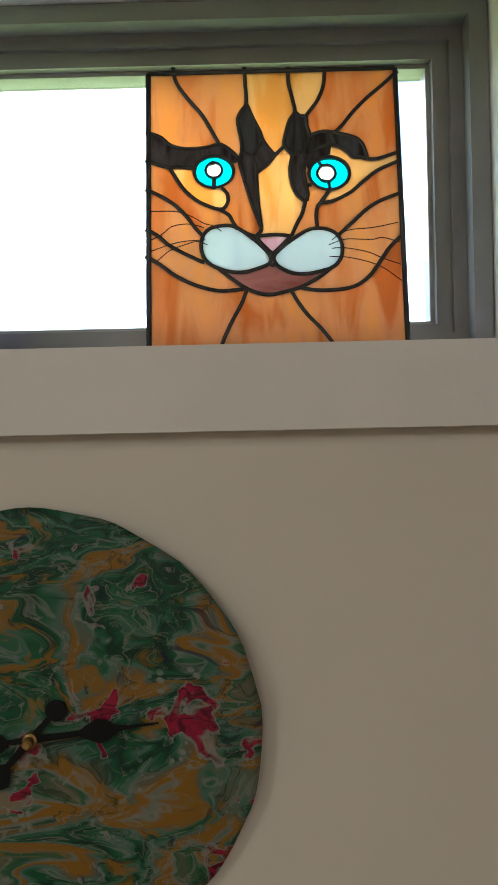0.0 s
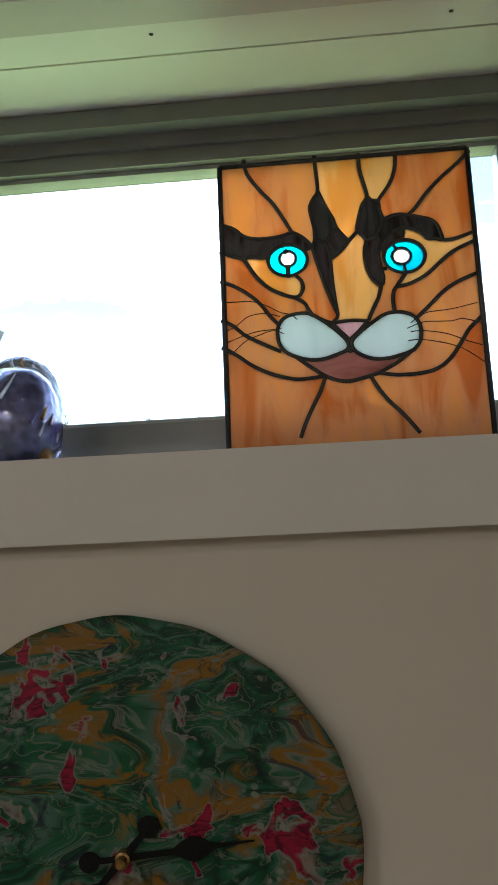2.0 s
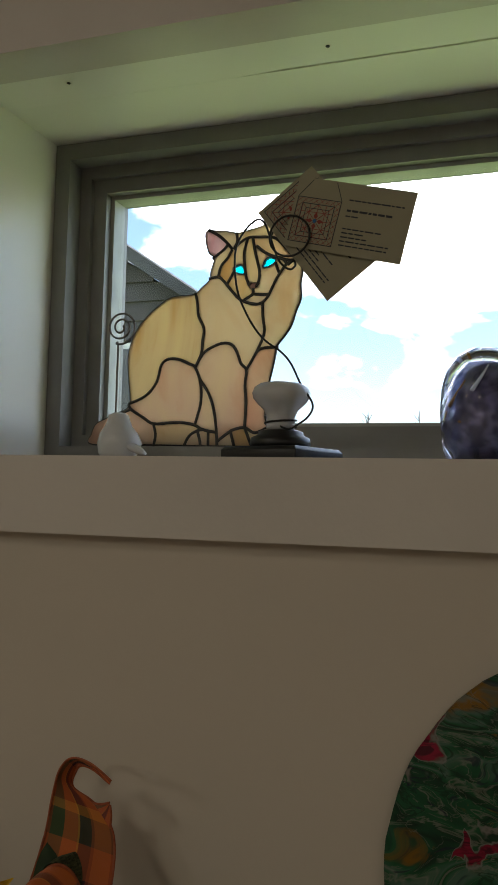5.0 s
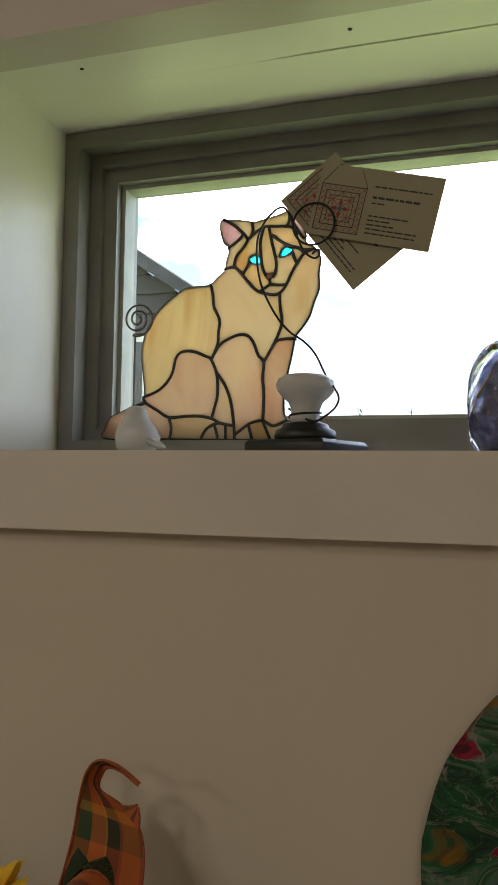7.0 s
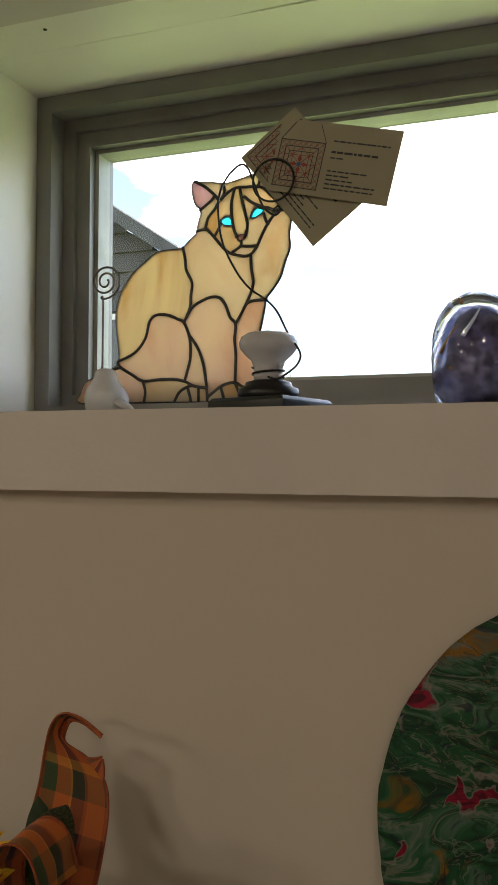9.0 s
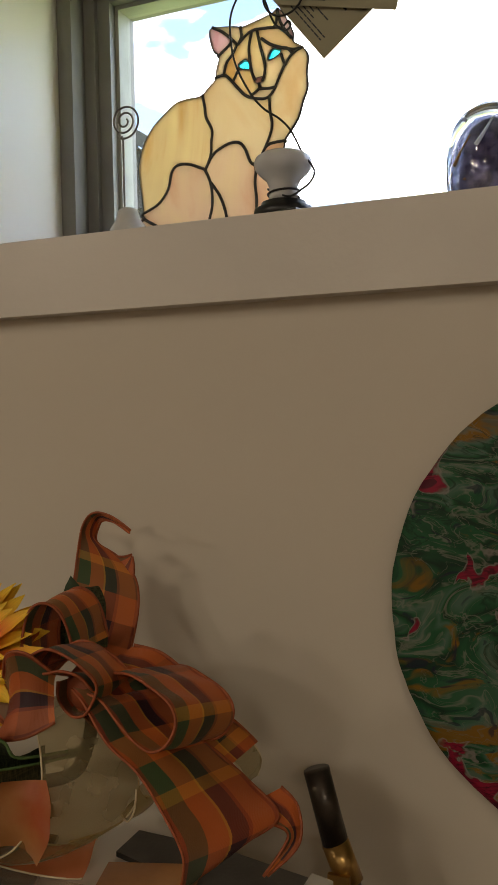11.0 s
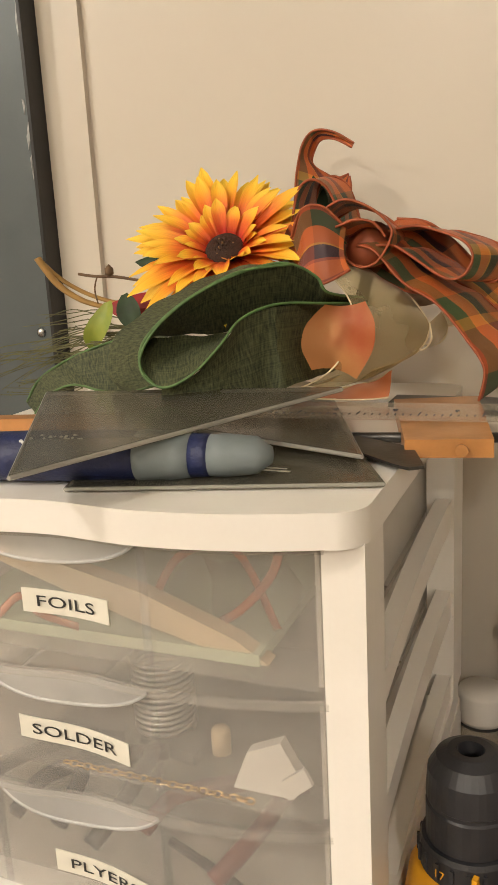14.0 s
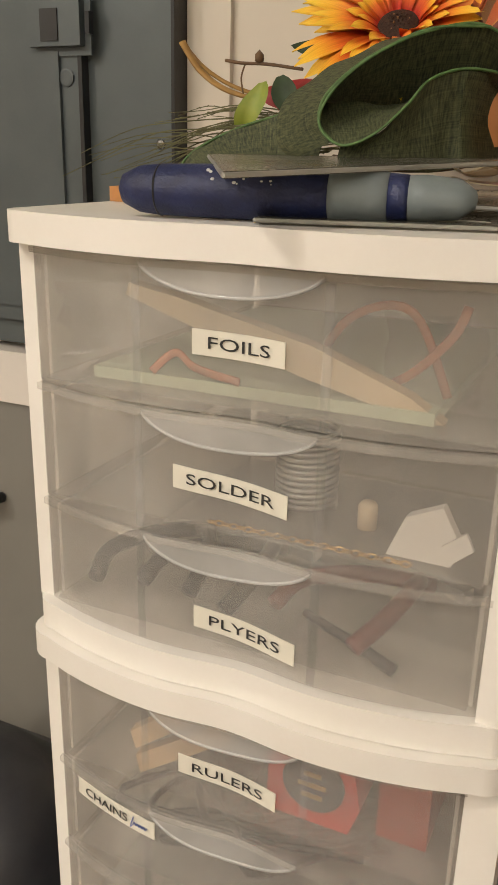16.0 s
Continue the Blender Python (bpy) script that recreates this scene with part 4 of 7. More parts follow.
def hand(length, tail, w, ang, y):
    """A spade hand with a round counterweight."""
    half = [(-tail, w * 0.5), (-tail * 0.6, w * 0.45), (0, w * 0.6), (length * 0.38, w * 0.5), (length * 0.46, w * 1.5), (length * 0.53, w * 2.2), (length * 0.60, w * 1.7), (length * 0.68, w * 0.6), (length * 0.75, w * 0.35), (length, w * 0.12)]
    poly = [(p, q) for p, q in half] + [(p, -q) for p, q in half[::-1]]
    ca, sa = math.cos(ang), math.sin(ang)
    return prism([(p * ca - q * sa, p * sa + q * ca) for p, q in poly], y, y - 0.0009)


bm = hand(0.083, 0.022, 0.0036, radians(6.5), -0.0125)
lathe(((0, 0), (0.0065, 0), (0.0065, 0.001), (0, 0.001)), bm, 18, pose(-0.0219, -0.0122, -0.0025, 90))
part("minute_hand", bm, HANDBLACK, clock)
bm = hand(0.062, 0.024, 0.0042, radians(228), -0.0105)
lathe(((0, 0), (0.007, 0), (0.007, 0.001), (0, 0.001)), bm, 18, pose(0.0161, -0.0102, 0.0178, 90))
part("hour_hand", bm, HANDBLACK, clock)

# ---- things on the window sill ----
PORCELAIN = mat("grey_white_porcelain", (0.55, 0.55, 0.56), 0.22, var=0.06, scale=40, bump=0.03)
WIRE = mat("black_wire", (0.03, 0.03, 0.03), 0.4, 0.6)
STEELWIRE = mat("bright_wire", (0.5, 0.5, 0.5), 0.25, 1.0)
DARKWIRE = mat("dark_steel_wire", (0.16, 0.15, 0.14), 0.3, 0.9)
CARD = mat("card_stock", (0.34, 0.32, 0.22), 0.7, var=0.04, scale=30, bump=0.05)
INK = mat("dark_ink", (0.03, 0.035, 0.05), 0.6)
REDINK = mat("red_ink", (0.30, 0.05, 0.04), 0.6)
BLUEINK = mat("blue_ink", (0.03, 0.14, 0.35), 0.6)
SILL = OZ0

holder = thing("card_holder", "black wire card holder on a white porcelain door knob", "card holder", (-0.388, 0.602, SILL))
part("plinth", lathe(((0, 0), (0.046, 0), (0.046, 0.007), (0.043, 0.0095), (0, 0.0095)), seg=4, m=pose(0, 0.006, 0, 0, 0, 28)), BLACK, holder, bevel=0.0006)
part("rose", lathe(((0, 0.0095), (0.0215, 0.0095), (0.0225, 0.012), (0.0215, 0.0165), (0.017, 0.0185), (0.0165, 0.021), (0.012, 0.0225), (0, 0.0225))), BLACK, holder, smooth=True)
part("knob", lathe(((0, 0.0225), (0.0105, 0.0225), (0.0108, 0.026), (0.0105, 0.032), (0.0125, 0.037), (0.0175, 0.0415), (0.0207, 0.0455), (0.0215, 0.0495), (0.020, 0.0535), (0.016, 0.0562), (0.009, 0.0575), (0, 0.058)), seg=40), PORCELAIN, holder, "white porcelain door knob", smooth=True)
wire = [(0.010 * math.cos(a) * 1.15, 0.010 * math.sin(a) * 1.15, 0.0245 + 0.0008 * a) for a in [k * 0.5 for k in range(20)]]
wire += [(0.008, -0.012, 0.0225), (0.018, -0.010, 0.027), (0.024, -0.006, 0.034), (0.0245, -0.004, 0.042), (0.016, -0.004, 0.055), (0.008, -0.005, 0.071), (0.000, -0.007, 0.080), (-0.011, -0.010, 0.088), (-0.021, -0.012, 0.101), (-0.031, -0.013, 0.122), (-0.0345, -0.013, 0.143), (-0.0335, -0.013, 0.158), (-0.027, -0.013, 0.170), (-0.018, -0.013, 0.177), (-0.012, -0.013, 0.174), (-0.007, -0.013, 0.162), (0.000, -0.014, 0.145), (0.008, -0.014, 0.138), (0.0125, -0.014, 0.1405), (0.011, -0.014, 0.144), (0.007, -0.014, 0.141)]
part("wire", tube(smooth_line(wire, 6), 0.0008, seg=7), WIRE, holder, smooth=True)
ring = [(0.009 + 0.0150 * math.cos(a), -0.019 + 0.0003 * math.sin(a), 0.161 + 0.0150 * math.sin(a)) for a in [k * math.pi / 14 for k in range(28)]]
part("clip_ring", tube(ring, 0.0008, seg=7, closed=True), WIRE, holder, smooth=True)


def card(name, label, centre, turn, depth, full):
    """An art business card; its writing is set as plain bars."""
    ob = new(name)
    tagged(ob, label, "business card", "cards in the wire clip")
    ob.matrix_world = Matrix.Translation((centre[0], depth, centre[1])) @ pose(0, 0, 0, 0, turn, 0)
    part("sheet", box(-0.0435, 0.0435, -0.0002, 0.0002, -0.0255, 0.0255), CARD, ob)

    def bar(x0, x1, z, h, m, nm="printed_bar"):
        part(nm, box(x0, x1, -0.00045, -0.0002, z - h / 2, z + h / 2), m, ob)

    def stroke(a, b, w, m, nm="printed_line"):
        d = Vector((b[0] - a[0], b[1] - a[1]))
        s = Vector((-d.y, d.x)).normalized() * w / 2
        part(nm, prism([(a[0] + s.x, a[1] + s.y), (b[0] + s.x, b[1] + s.y), (b[0] - s.x, b[1] - s.y), (a[0] - s.x, a[1] - s.y)], -0.00045, -0.0002), m, ob)

    cx, cz, h = -0.0245, -0.005, 0.0165
    bm = bmesh.new()
    for hh, w in ((h, 0.0005), (h - 0.0042, 0.0005), (h - 0.0075, 0.0004)):
        for x0, x1, z0, z1 in ((-hh, hh, hh - w, hh), (-hh, hh, -hh, -hh + w), (-hh, -hh + w, -hh + w, hh - w), (hh - w, hh, -hh + w, hh - w)):
            box(cx + x0, cx + x1, -0.00045, -0.0002, cz + z0, cz + z1, bm)
    part("printed_border", bm, INK, ob)
    bm = bmesh.new()
    step = 2 * (h - 0.0021) / 7
    for k in range(8):
        for sx, sz in ((0, 1), (0, -1), (1, 0), (-1, 0)):
            t = -(h - 0.0021) + k * step
            px, pz = (cx + t, cz + sz * (h - 0.0021)) if sz else (cx + sx * (h - 0.0021), cz + t)
            for q in (1, -1):
                v = [(px - 0.0017, pz - q * 0.0017 - 0.0002), (px + 0.0017, pz + q * 0.0017 - 0.0002), (px + 0.0017, pz + q * 0.0017 + 0.0002), (px - 0.0017, pz - q * 0.0017 + 0.0002)]
                prism(v, -0.00042, -0.0002, bm)
    inner = h - 0.0045
    for i in range(4):
        for j in range(4):
            x0, z0 = cx - inner + i * inner / 2, cz - inner + j * inner / 2
            up = (i + j) % 2 == 0
            a, b = ((x0, z0), (x0 + inner / 2, z0 + inner / 2)) if up else ((x0, z0 + inner / 2), (x0 + inner / 2, z0))
            prism([(a[0], a[1] - 0.0003), (b[0], b[1] - 0.0003), (b[0], b[1] + 0.0003), (a[0], a[1] + 0.0003)], -0.00044, -0.0002, bm)
            box(x0, x0 + 0.0004, -0.00043, -0.0002, z0, z0 + inner / 2, bm)
            box(x0, x0 + inner / 2, -0.00041, -0.0002, z0, z0 + 0.0004, bm)
    part("printed_lattice", bm, REDINK, ob)
    for k in range(4):
        a = k * math.pi / 2
        c, s = math.cos(a), math.sin(a)
        part("printed_petal", prism([(cx + c * p - s * q, cz + s * p + c * q) for p, q in ((0.0015, 0), (0.0035, 0.0016), (0.0068, 0), (0.0035, -0.0016))], -0.00045, -0.0002), REDINK, ob)
    part("printed_centre", prism([(cx + 0.0016 * math.cos(k), cz + 0.0016 * math.sin(k)) for k in range(6)], -0.0005, -0.0002), BLUEINK, ob)
    stroke((cx - 0.0165, cz + 0.0165), (cx - 0.008, cz + 0.0290), 0.0004, INK)
    stroke((cx + 0.0165, cz + 0.0165), (cx + 0.010, cz + 0.0290), 0.0004, INK)
    if full:
        for x0, x1, z, hh in ((-0.003, 0.037, 0.0135, 0.0016), (-0.003, 0.030, 0.0060, 0.0024), (-0.003, 0.006, 0.0020, 0.0014), (-0.003, 0.025, -0.0070, 0.0015), (-0.003, 0.013, -0.0100, 0.0015), (-0.003, 0.016, -0.0130, 0.0015), (-0.003, 0.033, -0.0160, 0.0015), (-0.003, 0.032, -0.0190, 0.0015)):
            at, rr = x0, random.Random(int((z + 1) * 1e5))
            while at < x1:
                w = rr.uniform(0.002, 0.0065)
                bar(at, min(at + w, x1), z, hh * 0.62, INK)
                at += w + 0.0009
    return ob


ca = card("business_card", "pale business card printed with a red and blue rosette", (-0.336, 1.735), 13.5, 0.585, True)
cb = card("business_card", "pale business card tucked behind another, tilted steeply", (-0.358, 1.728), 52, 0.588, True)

# bird with a wire spiral
bird = thing("bird_figurine", "small white ceramic bird with a wire spiral", "figurine", (-0.535, 0.628, SILL))
bm = lathe(((0, 0), (0.013, 0), (0.0165, 0.006), (0.0175, 0.014), (0.0155, 0.022), (0.0115, 0.028), (0.0095, 0.033), (0.0085, 0.037), (0.005, 0.039), (0, 0.0395)), seg=28, m=Matrix.Diagonal((1, 0.85, 1, 1)))
for v in bm.verts:
    v.co.x += 0.006 * max(0, 0.5 - abs(v.co.z - 0.014) / 0.028) * (1 if v.co.x > 0 else 0)
part("body", bm, PORCELAIN, bird, smooth=True)
bm = lathe(((0, 0), (0.004, 0.002), (0.0058, 0.010), (0.005, 0.018), (0.002, 0.024), (0, 0.025)), seg=16, m=pose(0.008, -0.004, 0.014, 0, 112, -15) @ Matrix.Diagonal((0.6, 1, 1, 1)))
part("tail", bm, PORCELAIN, bird, smooth=True)
sp = [(-0.003, 0, 0.030), (-0.003, 0, 0.050), (-0.003, 0, 0.075), (-0.003, 0, 0.0965)]
sp += [(-0.001 + (0.0142 - 0.00078 * a) * math.sin(-a + 3.4), 0, 0.110 + (0.0142 - 0.00078 * a) * math.cos(-a + 3.4)) for a in [k * 0.35 for k in range(44)]]
part("spiral_wire", tube(smooth_line(sp, 4), 0.0009, seg=7), DARKWIRE, bird, "bright wire bent in a spiral", smooth=True)

# glass paperweight
def real_glass(name, color, rough=0.0, ior=1.5):
    m = bpy.data.materials.new(name)
    m.use_nodes = True
    b = m.node_tree.nodes["Principled BSDF"]
    b.inputs["Base Color"].default_value = (*color, 1)
    b.inputs["Transmission Weight"].default_value, b.inputs["Roughness"].default_value, b.inputs["IOR"].default_value = 1.0, rough, ior
    return m


CLEARGLASS = real_glass("clear_glass", (0.93, 0.95, 1.0))
VIOLET = mat("violet_core", (0.018, 0.013, 0.06), 0.12, 0.25, var=0.4, scale=130, bump=0.5, fine=160, tint=(0.32, 0.30, 0.58), Coat_Weight=0.8)
MILKY = mat("white_streak", (0.75, 0.76, 0.85), 0.3, var=0.1, scale=80)
AMBERCORE = mat("amber_fleck", (0.55, 0.24, 0.03), 0.2, 0.3, var=0.3, scale=90)
pw = thing("paperweight", "rounded clear glass paperweight with a dark violet core", "paperweight", (-0.247, 0.656, SILL))
bm = lathe(((0, 0), (0.022, 0), (0.0262, 0.002), (0.0295, 0.010), (0.0315, 0.024), (0.0325, 0.040), (0.0318, 0.056), (0.0285, 0.070), (0.022, 0.080), (0.012, 0.0865), (0, 0.0885)), seg=56)
part("glass_body", bm, CLEARGLASS, pw, smooth=True)
rnd = random.Random(8)
bm = lathe(((0, 0.006), (0.014, 0.008), (0.021, 0.018), (0.0225, 0.034), (0.0215, 0.052), (0.017, 0.064), (0.010, 0.0715), (0, 0.073)), seg=28)
for v in bm.verts:
    k = 1 + 0.16 * noise.noise(v.co * 70)
    v.co.x, v.co.y = v.co.x * k, v.co.y * k
part("violet_core", bm, VIOLET, pw, "dark violet swirled core", smooth=True)
for k in range(30):
    a, z = rnd.uniform(0, 6.28), rnd.uniform(0.010, 0.055)
    r = 0.0235
    path = [(r * math.cos(a + 0.12 * i) * (1 - 0.05 * i), r * math.sin(a + 0.12 * i) * (1 - 0.05 * i), z + 0.0045 * i) for i in range(5)]
    part("colour_streak", tube(smooth_line(path, 4), 0.0016, seg=6, r_end=0.0004), (AMBERCORE, MILKY, VIOLET, MILKY)[k % 4], pw, smooth=True)
part("amber_fleck", lathe(((0, 0), (0.005, 0.002), (0.006, 0.006), (0.003, 0.010), (0, 0.011)), m=pose(0.020, -0.010, 0.004, 0, 15, 0), seg=12), AMBERCORE, pw, smooth=True)

# ---- electrical panel details ----
part("latch_recess", box(-0.884, -0.818, 0.5165, 0.5188, 1.296, 1.345), GREYMETAL, epanel, bevel=0.0008)
lat = part("latch", box(-0.878, -0.824, 0.509, 0.5164, 1.303, 1.338), GREYMETAL, epanel, bevel=0.003)
part("finger_slot", box(-0.864, -0.846, 0.5078, 0.5089, 1.307, 1.332), BLACK, lat)
part("latch_bolt", box(-0.8205, -0.8165, 0.512, 0.518, 1.312, 1.329), BLACK, epanel)
part("door_flange", box(-0.833, -0.829, 0.517, 0.5268, 1.06, 1.66), BLACK, epanel)
part("knockout", lathe(((0, 0), (0.0075, 0), (0.0075, 0.0012), (0.006, 0.0016), (0, 0.0016)), m=pose(-0.846, 0.5188, 1.279, 90), seg=24), GREYMETAL, epanel)
part("raised_field", box(-1.03, -0.852, 0.5155, 0.5188, 1.075, 1.30), GREYMETAL, epanel, bevel=0.0025)
PRIMER = mat("scuffed_paint", (0.42, 0.42, 0.41), 0.6, var=0.4, scale=120)
rnd = random.Random(4)
for k in range(16):
    z = 1.30 + 0.35 * rnd.random()
    x = -0.7475 - 0.003 * rnd.random()
    part("paint_scuff", prism([(x, z), (x + 0.0015, z + 0.006), (x + 0.001, z + rnd.uniform(0.01, 0.03)), (x - 0.001, z + 0.012)], 0.5262, 0.5268), PRIMER, epanel)
for x, z in ((-0.757, 1.54), (-0.757, 1.226)):
    bm = lathe(((0, 0.0035), (0.003, 0.003), (0.0045, 0.001), (0.0046, 0)), m=pose(x, 0.527, z, 90), seg=18)
    part("screw", bm, STEELWIRE, epanel, smooth=True)
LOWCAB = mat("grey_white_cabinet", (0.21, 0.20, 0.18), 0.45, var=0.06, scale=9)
cab = thing("wall_cabinet_low", "grey white cabinet front with a dark handle under the panel", "cabinet")
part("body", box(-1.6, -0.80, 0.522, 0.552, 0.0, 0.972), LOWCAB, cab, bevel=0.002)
part("top_edge", box(-1.6, -0.80, 0.515, 0.552, 0.974, 1.028), TRIM, cab, bevel=0.003)
part("handle", tube(smooth_line([(-1.06, 0.521, 0.868), (-1.05, 0.497, 0.866), (-1.0, 0.494, 0.864), (-0.965, 0.496, 0.863), (-0.957, 0.521, 0.863)], 5), 0.006), BLACK, cab, "dark bronze pull handle", smooth=True)

# ---- plastic drawer units ----
UX0, UX1 = -0.661, -0.3855
UC, UH = (UX0 + UX1) / 2, (UX1 - UX0) / 2


def bow(x, depth=1.0):
    """The waved front of the drawer units."""
    u = (x - UC) / UH
    return 0.196 + 0.022 * depth * min(abs(u), 1) ** 3 + 0.005 * depth * math.exp(-(u / 0.22) ** 2)


def band(x0, x1, z0, z1, off, thick, n=28, bm=None):
    """An upright sheet that follows the waved front."""
    bm = bm or bmesh.new()
    xs = [x0 + (x1 - x0) * i / n for i in range(n + 1)]
    poly = [(x, bow(x) + off) for x in xs] + [(x, bow(x) + off + thick) for x in xs[::-1]]
    return prism(poly, z0, z1, bm, "xy")


def slab(z0, z1, off, y_back, x0, x1, r=0.016, bm=None):
    """A tray outline with the waved front and rounded corners."""
    n = 26
    pts = []
    for i in range(n + 1):
        x = x0 + r + (x1 - x0 - 2 * r) * i / n
        pts.append((x, bow(x) + off))
    yr = bow(x1 - r) + off
    for k in range(1, 7):
        a = -math.pi / 2 + k * math.pi / 12
        pts.append((x1 - r + r * math.cos(a), yr + r + r * math.sin(a)))
    for k in range(0, 7):
        a = k * math.pi / 12
        pts.append((x1 - r + r * math.cos(a), y_back - r + r * math.sin(a)))
    for k in range(0, 7):
        a = math.pi / 2 + k * math.pi / 12
        pts.append((x0 + r + r * math.cos(a), y_back - r + r * math.sin(a)))
    yl = bow(x0 + r) + off
    for k in range(0, 6):
        a = math.pi + k * math.pi / 12
        pts.append((x0 + r + r * math.cos(a), yl + r + r * math.sin(a)))
    return prism(pts, z0, z1, bm, "xy")


FROSTLIP = clear("frosted_lip", (0.97, 0.97, 0.97), 0.2, 0.68, (0.92, 0.92, 0.92))
RIB = clear("moulded_rib", (0.98, 0.98, 0.98), 0.25, 0.93, (0.9, 0.9, 0.9))
LABEL = mat("label_tape", (0.72, 0.69, 0.60), 0.4, var=0.03, scale=60)
LABELINK = mat("label_ink", (0.03, 0.03, 0.03), 0.5)
PEN = mat("blue_pen", (0.03, 0.08, 0.40), 0.5)
BACK = 0.492


def drawer_unit(name, label, top, drawers, bottom):
    u = thing(name, label, "drawer unit", group="stacked drawer units")
    bm = slab(top - 0.0155, top, -0.008, BACK, UX0, UX1)
    part("top_tray", bm, PLASTIC, u, bevel=0.0035)
    for nm, x0, x1 in (("post", UX0 + 0.001, UX0 + 0.0105), ("post", UX1 - 0.0195, UX1 - 0.001)):
        part(nm, box(x0, x1, bow(x0) + 0.002, bow(x0) + 0.034, bottom + 0.016, top - 0.0150), PLASTIC, u, bevel=0.006)
        part(nm, box(x0, x1, BACK - 0.042, BACK - 0.003, bottom + 0.016, top - 0.0150), PLASTIC, u, bevel=0.003)
    part("base_rail", slab(bottom, bottom + 0.017, -0.001, BACK - 0.002, UX0 + 0.001, UX1 - 0.001), PLASTIC, u, bevel=0.004)
    part("back_panel", box(UX0 + 0.019, UX1 - 0.027, BACK - 0.008, BACK - 0.004, bottom + 0.022, top - 0.020), PLASTIC, u)
    for z0, z1, zs in [(d[0], d[1], d) for d in drawers]:
        for sx0, sx1 in ((UX0 + 0.003, UX0 + 0.010), (UX1 - 0.013, UX1 - 0.003)):
            ya, yb = bow(sx0) + 0.030, BACK - 0.040
            # side rail: straight at the back, swooping down to the front post
            poly = [(yb, z0 + 0.016), (yb, z0 - 0.004)]
            poly += [(yb + (ya - yb) * k / 10, z0 - 0.004 - 0.020 * (k / 10) ** 2.5) for k in range(1, 11)]
            poly += [(ya + (yb - ya) * k / 10, z0 + 0.016 - 0.024 * (1 - k / 10) ** 2.2) for k in range(0, 10)]
            part("side_rail", prism(poly, sx0, sx1, None, "yz"), PLASTIC, u, bevel=0.0012)
        x0, x1 = UX0 + 0.0125, UX1 - 0.0192
        d = part("drawer", band(x0, x1, z0, z1 - 0.0002, 0.004, 0.0022), FROST, u, "frosted clear plastic drawer", smooth=False)
        yb = BACK - 0.015
        part("drawer_side", box(x0 + 0.003, x0 + 0.005, bow(x0) + 0.008, yb, z0 + 0.002, z1 - 0.006), FROSTSIDE, d)
        part("drawer_side", box(x1 - 0.005, x1 - 0.003, bow(x1) + 0.008, yb, z0 + 0.002, z1 - 0.006), FROSTSIDE, d)
        part("drawer_bottom", box(x0 + 0.0052, x1 - 0.0052, bow(UC) + 0.014, yb, z0 + 0.001, z0 + 0.0028), FROST, d)
        part("drawer_rim", band(x0 - 0.001, x1 + 0.001, z1 - 0.0040, z1 - 0.0009, 0.0012, 0.0035), FROST, d)
        # scooped finger lip
        bm = bmesh.new()
        hc, hw, rows = UC - 0.0075, 0.046, []
        for k in range(7):
            v, row = k / 6, []
            for i in range(25):
                s = -1 + 2 * i / 24
                e = 1 - s * s
                x = hc + hw * s
                row.append(bm.verts.new((x, bow(x) + 0.0026 - 0.0042 * e * v, z1 - 0.0012 - 0.0135 * e ** 0.62 * v)))
            rows.append(row)
        for a, b in zip(rows, rows[1:]):
            for i in range(24):
                try:
                    bm.faces.new((a[i], a[i + 1], b[i + 1], b[i]))
                except ValueError:
                    pass
        part("finger_lip", bm, FROSTLIP, d, smooth=True)
        arc = [(hc + hw * (-0.985 + 1.97 * i / 28), 1 - (-0.985 + 1.97 * i / 28) ** 2) for i in range(29)]
        part("lip_edge", tube([(v_, bow(v_) + 0.0030 - 0.0042 * e, z1 - 0.0012 - 0.0135 * e ** 0.62) for v_, e in arc], 0.0010, seg=6), FROSTLIP, d, smooth=True)
        for rx in (hc - hw * 1.04, hc + hw * 1.04):
            part("front_rib", band(rx - 0.0022, rx + 0.0022, z0 + 0.001, z1 - 0.005, 0.0033, 0.0004, 2), RIB, d)
        for text, cx, w, cz, tilt, pen in zs[2]:
            lab = part("label", band(cx - w / 2, cx + w / 2, -0.006, 0.006, 0.0032, 0.0005, 14), LABEL, d, "cream label tape with black capitals")
            for v in lab.data.vertices:
                v.co.z += cz + (v.co.x - cx) * tilt
            t = word(text, 0.0080, pose(cx - (0.006 if pen else 0), 0, 0, 90, 0, 0), LABELINK, d, "label_lettering", wide=1.6 if not pen else 1.2)
            for v in t.data.vertices:
                v.co.y = bow(v.co.x) + 0.0026 + v.co.y * 0.5
                v.co.z += cz + (v.co.x - cx) * tilt
            if pen:
                pts = [(cx + w * 0.22, -0.004)] + [(cx + w * 0.22 + 0.002 + 0.0011 * k, -0.0015 + 0.002 * (k % 2)) for k in range(10)]
                path = [(px, bow(px) + 0.0024, cz + pz + (px - cx) * tilt) for px, pz in [(cx + w * 0.26, 0.004)] + pts]
                part("pen_scrawl", tube(smooth_line(path, 4), 0.0003, seg=5), PEN, d)
    return u


